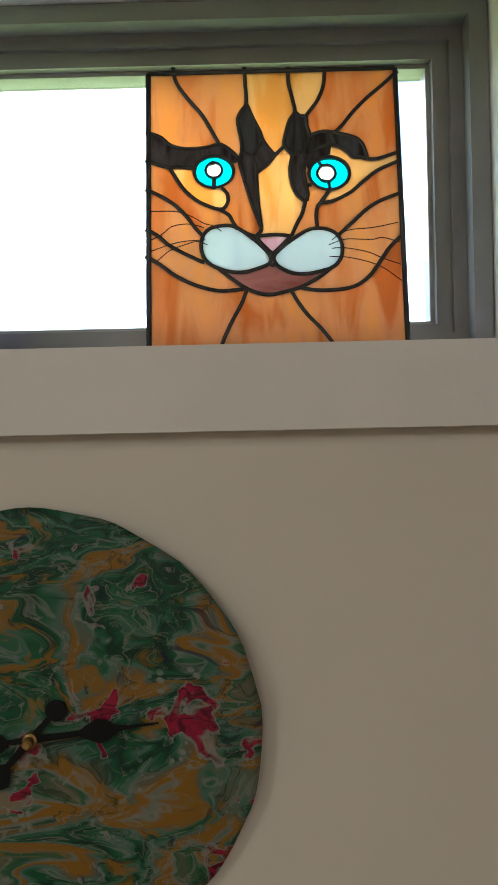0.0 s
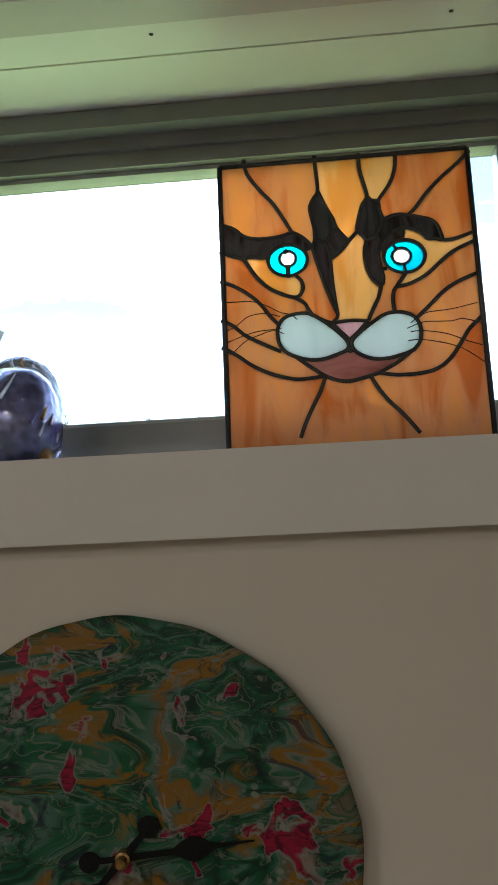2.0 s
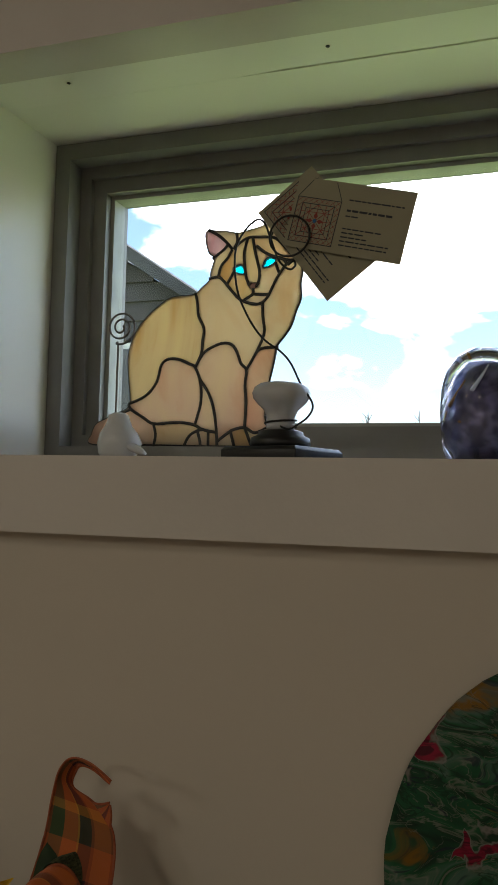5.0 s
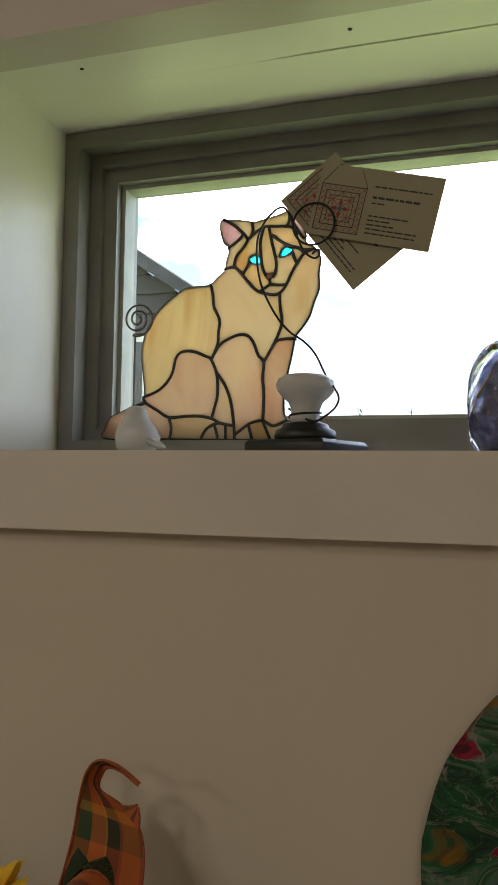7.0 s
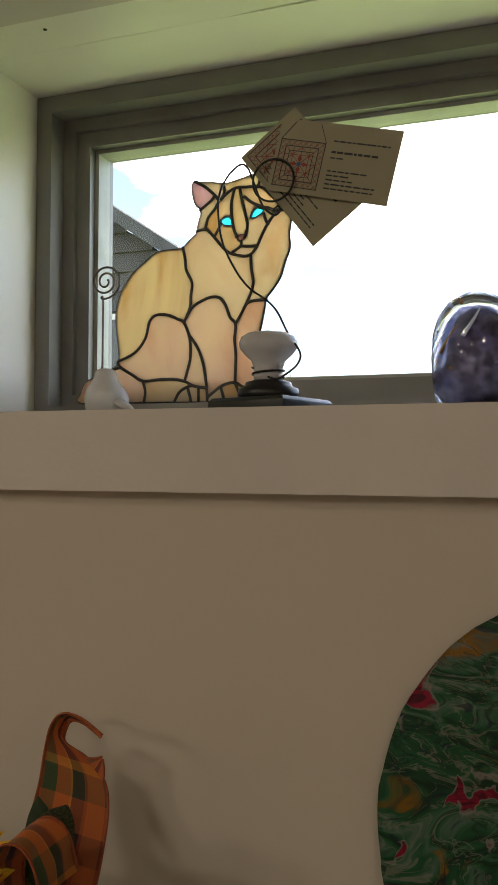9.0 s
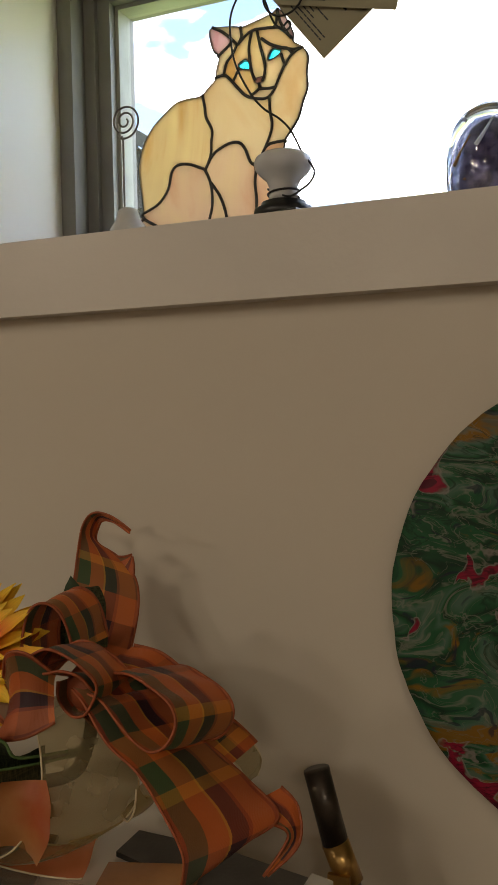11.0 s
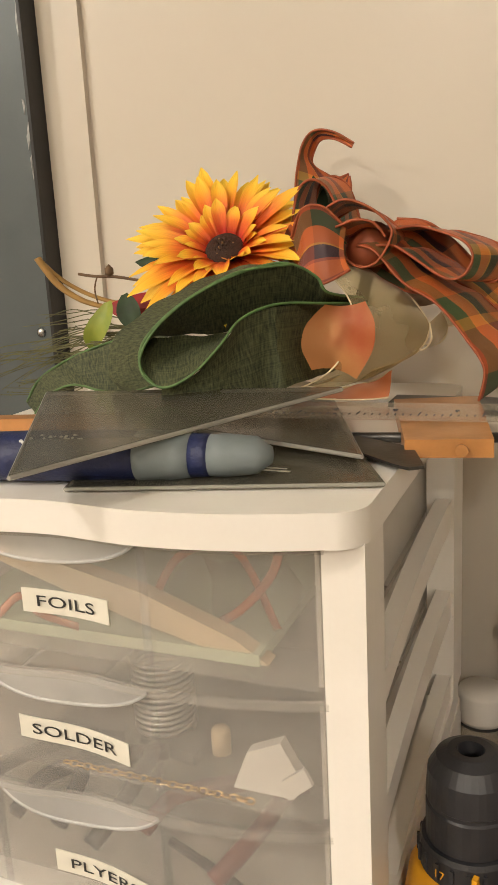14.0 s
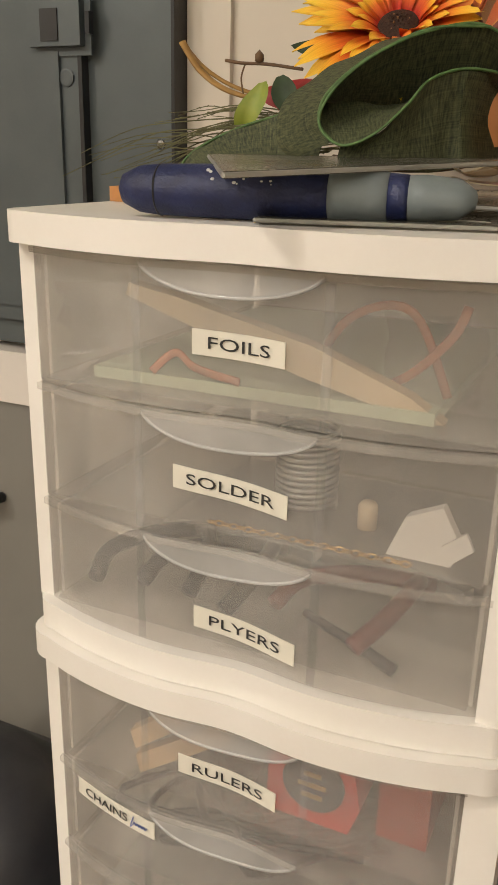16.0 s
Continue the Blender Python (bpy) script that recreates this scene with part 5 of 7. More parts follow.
drawer_unit("drawer_unit", "white plastic unit of three frosted labelled drawers, cluttered on top", 1.1915,
            ((1.1045, 1.1748, (("FOILS", -0.526, 0.046, 1.1375, -0.04, False),)), (1.0385, 1.1035, (("SOLDER", -0.529, 0.060, 1.0680, -0.10, False),)), (0.974, 1.0375, (("PLYERS", -0.520, 0.056, 0.9920, -0.13, False),))), 0.9555)
drawer_unit("drawer_unit", "white plastic drawer unit standing under another, full of rulers", 0.955,
            ((0.8635, 0.9345, (("RULERS", -0.528, 0.058, 0.8985, -0.10, False),)), (0.7975, 0.8625, (("CHAINS", -0.603, 0.060, 0.848, -0.06, True),)), (0.731, 0.7965, ())), 0.703)
low = thing("storage_box", "dark plastic storage box under the drawer units", "storage box")
part("body", box(UX0 + 0.01, UX1 - 0.01, 0.23, 0.48, 0.001, 0.66), GREYMETAL, low, bevel=0.006)
part("lid", box(UX0 + 0.002, UX1 - 0.002, 0.222, 0.488, 0.661, 0.702), BLACK, low, bevel=0.006)

# what lies in the drawers
BEIGE = mat("beige_stick", (0.62, 0.50, 0.34), 0.5, var=0.08, scale=30)
COPPER = mat("copper_foil", (0.48, 0.19, 0.10), 0.35, 0.5, var=0.1, scale=40)
PAPER = mat("white_paper", (0.72, 0.70, 0.66), 0.7, var=0.04, scale=30)
GREENSHEET = mat("pale_green_sheet", (0.50, 0.55, 0.42), 0.5, var=0.05, scale=30)
SOLDER = mat("solder_coil", (0.45, 0.45, 0.44), 0.3, 0.9, var=0.1)
REDPL = mat("red_plastic", (0.55, 0.03, 0.02), 0.35, var=0.1, scale=40)
DARKPL = mat("dark_plastic", (0.03, 0.03, 0.035), 0.4, var=0.15, scale=40)
WOOD = mat("pale_wood", (0.52, 0.36, 0.20), 0.55, var=0.2, scale=35, bump=0.2, fine=200)
FLOOR1, FLOOR2, FLOOR3, FLOOR4 = 1.1075, 1.0415, 0.977, 0.8665
f1 = thing("craft_fid", "long beige plastic craft stick lying in a drawer", "craft tool")
part("blade", prism([(-0.598, 1.158), (-0.57, 1.153), (-0.50, 1.137), (-0.452, 1.119), (-0.436, 1.1085), (-0.447, 1.108), (-0.505, 1.122), (-0.57, 1.142), (-0.60, 1.152)], 0.226, 0.236), BEIGE, f1, bevel=0.002)
f2 = thing("foil_sheet", "pale green backing sheet lying in a drawer", "sheet")
part("sheet", box(-0.62, -0.44, 0.225, 0.44, FLOOR1, FLOOR1 + 0.006), GREENSHEET, f2, bevel=0.001)
for pts in ([(-0.585, 0.225, 1.1145), (-0.575, 0.232, 1.124), (-0.56, 0.226, 1.119), (-0.535, 0.224, 1.1155)], [(-0.475, 0.24, 1.1145), (-0.455, 0.238, 1.127), (-0.437, 0.234, 1.147), (-0.432, 0.236, 1.160)], [(-0.51, 0.25, 1.1145), (-0.49, 0.25, 1.147), (-0.46, 0.25, 1.153), (-0.44, 0.25, 1.1145)]):
    f = thing("copper_foil_strip", "curled strip of copper foil lying in a drawer", "copper foil", group="copper foil strips")
    part("strip", tube(smooth_line(pts, 6), 0.0022, flat=0.2, axis=(0, 1, 0)), COPPER, f, smooth=True)
pb = thing("plastic_bag", "crumpled clear plastic bag lying in a drawer", "plastic bag")
rnd = random.Random(12)
bm = bmesh.new()
for cx in (-0.625, -0.445):
    grid = [[bm.verts.new((cx - 0.022 + 0.009 * i + rnd.uniform(-0.003, 0.003), 0.235 + rnd.uniform(-0.012, 0.008), FLOOR1 + 0.0065 + 0.010 * j + rnd.uniform(0, 0.003))) for i in range(6)] for j in range(5)]
    for j in range(4):
        for i in range(5):
            bm.faces.new((grid[j][i], grid[j][i + 1], grid[j + 1][i + 1], grid[j + 1][i]))
part("film", bm, clear("bag_film", (0.97, 0.97, 0.97), 0.12, 0.92, (0.8, 0.8, 0.8)), pb, smooth=True)
sc = thing("solder_coil", "coil of grey solder wire standing in a drawer", "solder")
part("coil", tube([(-0.512 + 0.016 * math.cos(k * 0.5), 0.262 + 0.016 * math.sin(k * 0.5), FLOOR2 + 0.002 + 0.00026 * k) for k in range(170)], 0.0013, seg=6), SOLDER, sc, smooth=True)
pp = thing("paper_packet", "folded white paper packet lying in a drawer", "paper")
part("packet", prism([(-0.457, 1.0415), (-0.426, 1.0415), (-0.422, 1.052), (-0.432, 1.070), (-0.449, 1.062)], 0.225, 0.232), PAPER, pp, bevel=0.001)
part("flap", prism([(-0.428, 1.0425), (-0.416, 1.053), (-0.420, 1.061), (-0.431, 1.052)], 0.222, 0.2245), PAPER, pp)
yk = thing("yellow_cap", "small yellow plastic cap lying in a drawer", "cap")
part("cap", lathe(((0, 0), (0.005, 0), (0.005, 0.012), (0.0035, 0.014), (0, 0.0145)), m=pose(-0.474, 0.25, FLOOR2), seg=18), BEIGE, yk, smooth=True)
cb_ = thing("chain", "fine brass chain lying across a drawer", "chain")
for k in range(26):
    part("chain_link", tube([(-0.545 + 0.004 * k + 0.0026 * math.cos(a), 0.216 + 0.0012 * math.sin(a), FLOOR2 + 0.0016 + (0.0008 * math.sin(a) if k % 2 else 0)) for a in [q * math.pi / 4 for q in range(8)]], 0.0005, seg=5, closed=True), BRASS, cb_)
for x, a, m, lb in ((-0.60, 8, DARKPL, "dark"), (-0.475, -24, mat("dull_red_grip", (0.16, 0.03, 0.025), 0.5), "dull red"), (-0.56, -10, DARKPL, "dark")):
    p = thing("pliers", "pair of pliers with %s grips lying in a drawer" % lb, "pliers", (x, 0.27, FLOOR3 + 0.010), "pliers in the drawer", a)
    part("jaw", box(-0.012, 0.030, 0.045, 0.055, -0.004, 0.004), SOLDER, p, bevel=0.002)
    part("grip", tube(smooth_line([(0.0, 0.045, 0), (0.018, 0.015, 0.012), (0.03, -0.02, 0.014), (0.028, -0.045, 0.004)], 5), 0.005), m, p, smooth=True)
    part("grip", tube(smooth_line([(0.01, 0.045, 0), (-0.012, 0.015, 0.008), (-0.03, -0.02, 0.010), (-0.028, -0.045, 0.004)], 5), 0.005), m, p, smooth=True)
pk = thing("scribing_tool", "thin black pointed tool lying in a drawer", "hand tool")
part("rod", tube([(-0.50, 0.235, 0.993), (-0.47, 0.228, 0.987), (-0.447, 0.222, 0.981)], 0.0024, r_end=0.0035), DARKPL, pk, smooth=True)
tm = thing("tape_measure", "bright red tape measure with a round black badge", "tape measure")
bm = prism([(-0.515, FLOOR4), (-0.466, FLOOR4), (-0.460, FLOOR4 + 0.018), (-0.464, FLOOR4 + 0.040), (-0.478, FLOOR4 + 0.050), (-0.500, FLOOR4 + 0.050), (-0.514, FLOOR4 + 0.036)], 0.228, 0.262)
part("case", bm, REDPL, tm, bevel=0.004)
part("badge", lathe(((0, 0), (0.018, 0), (0.018, 0.0015), (0.016, 0.0022), (0, 0.0022)), m=pose(-0.487, 0.228, FLOOR4 + 0.027, 90), seg=28), DARKPL, tm, "round black badge")
for k, w in enumerate((0.012, 0.016, 0.010)):
    part("printed_bar", box(-0.487 - w / 2, -0.487 + w / 2, 0.2252, 0.2257, FLOOR4 + 0.0185 + 0.007 * k, FLOOR4 + 0.0215 + 0.007 * k), BRASS, tm)
rb = thing("red_box", "dark red plastic box lying in a drawer", "box")
part("case", box(-0.452, -0.424, 0.235, 0.30, FLOOR4, FLOOR4 + 0.040), mat("dull_red", (0.32, 0.05, 0.035), 0.5), rb, bevel=0.003)
for a, b in (((-0.60, 0.225, 0.887), (-0.560, 0.24, 0.912)), ((-0.595, 0.222, 0.8735), (-0.545, 0.24, 0.900))):
    w = thing("wood_ruler", "short pale wooden ruler leaning in a drawer", "ruler", group="wooden rulers")
    d = (Vector(b) - Vector(a)).normalized()
    part("stick", tube([a, b], 0.0085, seg=4, flat=0.7), WOOD, w)
dk = thing("chain_bundle", "dark tangle of chain and wire lying in a drawer", "chain")
rnd = random.Random(21)
part("tangle", tube(smooth_line([(rnd.uniform(-0.625, -0.45), rnd.uniform(0.225, 0.32), 0.8005 + rnd.uniform(0.003, 0.035)) for k in range(26)], 6), 0.0025, seg=6), DARKPL, dk, smooth=True)

# ---- artificial flower and ribbon arrangement ----
def uv_ramp_material(name, build):
    m = bpy.data.materials.new(name)
    m.use_nodes = True
    n, l = m.node_tree.nodes, m.node_tree.links
    build(m, n, l, n["Principled BSDF"])
    return m


def plaid(m, n, l, b):
    """Woven tartan: bands along and across the ribbon, with a fine thread weave."""
    uv = n.new("ShaderNodeUVMap")
    sp = n.new("ShaderNodeSeparateXYZ")
    l.new(uv.outputs[0], sp.inputs[0])

    def bands(src, scale, stops):
        f = n.new("ShaderNodeMath")
        f.operation = "MULTIPLY"
        f.inputs[1].default_value = scale
        l.new(src, f.inputs[0])
        g = n.new("ShaderNodeMath")
        g.operation = "FRACT"
        l.new(f.outputs[0], g.inputs[0])
        r = n.new("ShaderNodeValToRGB")
        r.color_ramp.interpolation = "CONSTANT"
        while len(r.color_ramp.elements) < len(stops):
            r.color_ramp.elements.new(0.9)
        for e, (p, c) in zip(r.color_ramp.elements, stops):
            e.position, e.color = p, (*c, 1)
        l.new(g.outputs[0], r.inputs["Fac"])
        return r.outputs[0]

    ORANGE, RUST, GREEN, PLUM, GOLD = (0.58, 0.135, 0.022), (0.34, 0.06, 0.016), (0.05, 0.085, 0.03), (0.03, 0.006, 0.012), (0.62, 0.28, 0.03)
    across = bands(sp.outputs["Y"], 1.0, ((0, RUST), (0.05, GREEN), (0.24, ORANGE), (0.45, GOLD), (0.48, PLUM), (0.66, RUST), (0.70, ORANGE), (0.95, RUST)))
    along = bands(sp.outputs["X"], 11.0, ((0, RUST), (0.24, PLUM), (0.44, ORANGE), (0.66, GREEN), (0.84, GOLD), (0.92, RUST)))
    wv = n.new("ShaderNodeTexWave")
    wv.inputs["Scale"].default_value = 700
    l.new(uv.outputs[0], wv.inputs["Vector"])
    mix = n.new("ShaderNodeMixRGB")
    mix.inputs["Fac"].default_value = 0.42
    l.new(across, mix.inputs["Color1"])
    l.new(along, mix.inputs["Color2"])
    l.new(mix.outputs[0], b.inputs["Base Color"])
    b.inputs["Roughness"].default_value = 0.45
    b.inputs["Sheen Weight"].default_value = 0.05
    bp = n.new("ShaderNodeBump")
    bp.inputs["Strength"].default_value, bp.inputs["Distance"].default_value = 0.35, 0.0004
    l.new(wv.outputs["Fac"], bp.inputs["Height"])
    l.new(bp.outputs[0], b.inputs["Normal"])


def burlap(m, n, l, b):
    uv = n.new("ShaderNodeUVMap")
    mp = n.new("ShaderNodeMapping")
    mp.inputs["Scale"].default_value = (900, 7, 1)
    l.new(uv.outputs[0], mp.inputs["Vector"])
    t = n.new("ShaderNodeTexNoise")
    t.inputs["Scale"].default_value, t.inputs["Detail"].default_value = 1.0, 4
    l.new(mp.outputs[0], t.inputs["Vector"])
    mp2 = n.new("ShaderNodeMapping")
    mp2.inputs["Scale"].default_value = (30, 48, 1)
    l.new(uv.outputs[0], mp2.inputs["Vector"])
    t2 = n.new("ShaderNodeTexNoise")
    t2.inputs["Scale"].default_value, t2.inputs["Detail"].default_value = 1.0, 3
    l.new(mp2.outputs[0], t2.inputs["Vector"])
    r = n.new("ShaderNodeValToRGB")
    r.color_ramp.elements[0].position, r.color_ramp.elements[0].color = 0.38, (0.016, 0.022, 0.009, 1)
    r.color_ramp.elements[1].position, r.color_ramp.elements[1].color = 0.68, (0.110, 0.120, 0.050, 1)
    ad = n.new("ShaderNodeMixRGB")
    ad.inputs["Fac"].default_value = 0.35
    l.new(t.outputs["Fac"], ad.inputs["Color1"])
    l.new(t2.outputs["Fac"], ad.inputs["Color2"])
    l.new(ad.outputs[0], r.inputs["Fac"])
    l.new(r.outputs[0], b.inputs["Base Color"])
    b.inputs["Roughness"].default_value = 0.75
    bp = n.new("ShaderNodeBump")
    bp.inputs["Strength"].default_value, bp.inputs["Distance"].default_value = 0.6, 0.0006
    l.new(t.outputs["Fac"], bp.inputs["Height"])
    l.new(bp.outputs[0], b.inputs["Normal"])


PLAID = uv_ramp_material("plaid_ribbon", plaid)
BURLAP = uv_ramp_material("green_burlap", burlap)
SHEER = clear("olive_organza", (0.90, 0.83, 0.64), 0.65, 0.64, (0.46, 0.37, 0.17))
SHEERORANGE = clear("orange_organza", (0.95, 0.62, 0.42), 0.65, 0.45, (0.80, 0.20, 0.05))
SHEERSALMON = clear("salmon_organza", (0.95, 0.66, 0.42), 0.6, 0.42, (0.90, 0.38, 0.12), (0.72, 0.13, 0.03))
THIN = 0.0005
EDGEWIRE = mat("pale_ribbon_wire", (0.62, 0.52, 0.34), 0.4, var=0.1, scale=80)
RUSTHEM = mat("rust_hem", (0.38, 0.09, 0.03), 0.6, var=0.2, scale=300, bump=0.5, fine=900)
GREENHEM = mat("green_hem", (0.09, 0.17, 0.05), 0.6, var=0.2, scale=200)
arr = thing("flower_arrangement", "orange artificial sunflower with plaid, olive and green ribbons", "flower arrangement", (0, 0, 0))


def ribbon(name, edge_a, edge_b, material, label="", hem=None, n=7, across=5, bulge=0.0, hems="ab", thick=0.0005):
    """A woven strip between two edge lines, slightly bowed, with bound edges."""
    a, b = smooth_line(edge_a, n), smooth_line(edge_b, n)
    bm = bmesh.new()
    uvl = bm.loops.layers.uv.new("UVMap")
    rows, run, uvs = [], 0.0, {}
    for i, (p, q) in enumerate(zip(a, b)):
        if i:
            run += ((p + q) / 2 - (a[i - 1] + b[i - 1]) / 2).length
        nb = min(i + 1, len(a) - 1)
        d = ((a[nb] + b[nb]) - (a[max(i - 1, 0)] + b[max(i - 1, 0)]))
        nor = d.cross(q - p)
        nor = nor.normalized() if nor.length > 1e-9 else Vector((0, -1, 0))
        row = []
        for k in range(across + 1):
            s = k / across
            v = bm.verts.new(p.lerp(q, s) + nor * bulge * 4 * s * (1 - s) + nor * 0.0007 * math.sin(run * 260 + 5 * s))
            uvs[v] = (run, s)
            row.append(v)
        rows.append(row)
    for r0, r1 in zip(rows, rows[1:]):
        for k in range(across):
            try:
                f = bm.faces.new((r0[k], r0[k + 1], r1[k + 1], r1[k]))
            except ValueError:
                continue
            for lp in f.loops:
                lp[uvl].uv = uvs[lp.vert]
    ob = part(name, bm, material, arr, label, smooth=True)
    if hem:
        for s, key in ((0, "a"), (across, "b")):
            if key in hems:
                part("bound_edge", tube([tuple(p) for p in (a if key == "a" else b)], THIN if hem is EDGEWIRE else 0.0008, seg=6), hem, ob, smooth=True)
    return ob


def coned(name, front, vec, z_mid, close, material, label="", hem=None):
    """A rolled strip whose far edge draws together round the height z_mid."""
    f = [Vector(p) for p in front]
    back = [p + Vector((vec[0], vec[1], (z_mid - p.z) * close)) for p in f]
    return ribbon(name, f, back, material, label, hem, hems="a")


def swept(name, front, vec, material, label="", hem=None, taper=1.0, bulge=0.0, n=7):
    f = [Vector(p) for p in front]
    m = len(f) - 1
    back = [p + Vector(vec) * (1 + (taper - 1) * i / m) for i, p in enumerate(f)]
    return ribbon(name, f, back, material, label, hem, n=n, bulge=bulge)


# upright tail with a curled end
ribbon("plaid_ribbon", [(-0.500, 0.455, 1.284), (-0.504, 0.478, 1.300), (-0.506, 0.495, 1.321), (-0.506, 0.50, 1.337), (-0.504, 0.50, 1.347), (-0.501, 0.50, 1.358), (-0.495, 0.50, 1.366), (-0.487, 0.50, 1.368), (-0.476, 0.50, 1.365), (-0.463, 0.50, 1.357)],
       [(-0.447, 0.46, 1.272), (-0.457, 0.49, 1.287), (-0.464, 0.51, 1.307), (-0.470, 0.515, 1.323), (-0.483, 0.515, 1.336), (-0.496, 0.51, 1.346), (-0.493, 0.508, 1.357), (-0.487, 0.505, 1.362), (-0.477, 0.503, 1.361), (-0.465, 0.502, 1.3545)], PLAID, "orange and green plaid ribbon", RUSTHEM)
ribbon("plaid_ribbon", [(-0.483, 0.514, 1.336), (-0.477, 0.514, 1.3362), (-0.471, 0.514, 1.338)], [(-0.470, 0.514, 1.322), (-0.4695, 0.514, 1.330), (-0.4705, 0.514, 1.3365)], PLAID, hem=RUSTHEM, across=2)
# long tail falling over the edge, its end turned up
ribbon("plaid_ribbon", [(-0.432, 0.385, 1.290), (-0.420, 0.378, 1.286), (-0.404, 0.374, 1.269), (-0.385, 0.372, 1.257), (-0.369, 0.370, 1.238), (-0.359, 0.368, 1.222), (-0.362, 0.370, 1.204)],
       [(-0.420, 0.40, 1.297), (-0.408, 0.405, 1.290), (-0.385, 0.41, 1.270), (-0.366, 0.415, 1.257), (-0.347, 0.42, 1.240), (-0.326, 0.41, 1.2285), (-0.338, 0.39, 1.222)], PLAID, hem=RUSTHEM, bulge=0.003)
ribbon("plaid_ribbon", [(-0.347, 0.405, 1.2295), (-0.330, 0.405, 1.2270), (-0.321, 0.41, 1.219), (-0.331, 0.40, 1.2015)], [(-0.330, 0.425, 1.2370), (-0.319, 0.420, 1.2300), (-0.316, 0.412, 1.2150), (-0.3295, 0.402, 1.201)], PLAID, hem=RUSTHEM)
# loops of the bow
swept("plaid_ribbon", [(-0.425, 0.385, 1.289), (-0.410, 0.378, 1.289), (-0.396, 0.372, 1.281), (-0.386, 0.370, 1.274), (-0.377, 0.370, 1.270), (-0.370, 0.373, 1.273), (-0.367, 0.378, 1.282), (-0.373, 0.383, 1.290), (-0.388, 0.388, 1.296), (-0.402, 0.392, 1.299), (-0.422, 0.398, 1.296)], (0.016, 0.034, -0.004), PLAID, "", RUSTHEM)
swept("plaid_ribbon", [(-0.430, 0.40, 1.294), (-0.412, 0.40, 1.291), (-0.396, 0.402, 1.279), (-0.382, 0.405, 1.264), (-0.368, 0.408, 1.252), (-0.360, 0.41, 1.244)], (0.012, 0.026, 0.010), PLAID, "", RUSTHEM)
swept("plaid_ribbon", [(-0.455, 0.374, 1.300), (-0.452, 0.372, 1.306), (-0.446, 0.371, 1.311), (-0.436, 0.370, 1.315), (-0.425, 0.371, 1.312), (-0.415, 0.373, 1.305), (-0.410, 0.375, 1.297), (-0.413, 0.375, 1.288), (-0.420, 0.377, 1.280), (-0.430, 0.38, 1.278), (-0.440, 0.384, 1.284), (-0.443, 0.388, 1.292)], (0.000, 0.032, -0.004), PLAID, "", RUSTHEM)
swept("plaid_ribbon", [(-0.446, 0.376, 1.300), (-0.438, 0.372, 1.3015), (-0.430, 0.371, 1.304), (-0.420, 0.373, 1.302), (-0.414, 0.377, 1.294)], (0.004, 0.030, -0.010), PLAID, "", RUSTHEM)
swept("plaid_ribbon", [(-0.476, 0.40, 1.290), (-0.475, 0.40, 1.310), (-0.471, 0.402, 1.325), (-0.464, 0.405, 1.329), (-0.457, 0.408, 1.325), (-0.452, 0.41, 1.315), (-0.448, 0.41, 1.300)], (0.004, 0.030, 0.003), PLAID, "", RUSTHEM)
ribbon("plaid_ribbon", [(-0.478, 0.380, 1.286), (-0.472, 0.372, 1.278), (-0.462, 0.370, 1.272), (-0.450, 0.374, 1.276), (-0.440, 0.380, 1.286)], [(-0.476, 0.40, 1.306), (-0.468, 0.398, 1.300), (-0.458, 0.396, 1.298), (-0.448, 0.396, 1.300), (-0.438, 0.394, 1.304)], PLAID, hem=RUSTHEM, bulge=0.004)
swept("plaid_ribbon", [(-0.440, 0.395, 1.283), (-0.428, 0.388, 1.276), (-0.416, 0.388, 1.268), (-0.402, 0.392, 1.262), (-0.392, 0.40, 1.262)], (0.010, 0.020, 0.016), PLAID, "", RUSTHEM)
ribbon("plaid_ribbon", [(-0.468, 0.374, 1.296), (-0.459, 0.367, 1.311), (-0.447, 0.368, 1.312), (-0.436, 0.376, 1.300)], [(-0.470, 0.368, 1.264), (-0.457, 0.361, 1.268), (-0.444, 0.363, 1.271), (-0.433, 0.371, 1.277)], PLAID, hem=RUSTHEM, bulge=0.005)
part("bow_knot", lathe(((0, -0.016), (0.010, -0.012), (0.014, 0), (0.010, 0.012), (0, 0.016)), m=pose(-0.428, 0.398, 1.288, 30, 50, 0), seg=14), mat("rust_cloth", (0.30, 0.07, 0.025), 0.6), arr, smooth=True)
part("wire_stem", tube(smooth_line([(-0.428, 0.40, 1.280), (-0.440, 0.41, 1.25), (-0.46, 0.42, 1.225), (-0.50, 0.42, 1.215), (-0.56, 0.41, 1.217)], 5), 0.004), mat("brown_stem", (0.10, 0.06, 0.03), 0.7), arr, smooth=True)

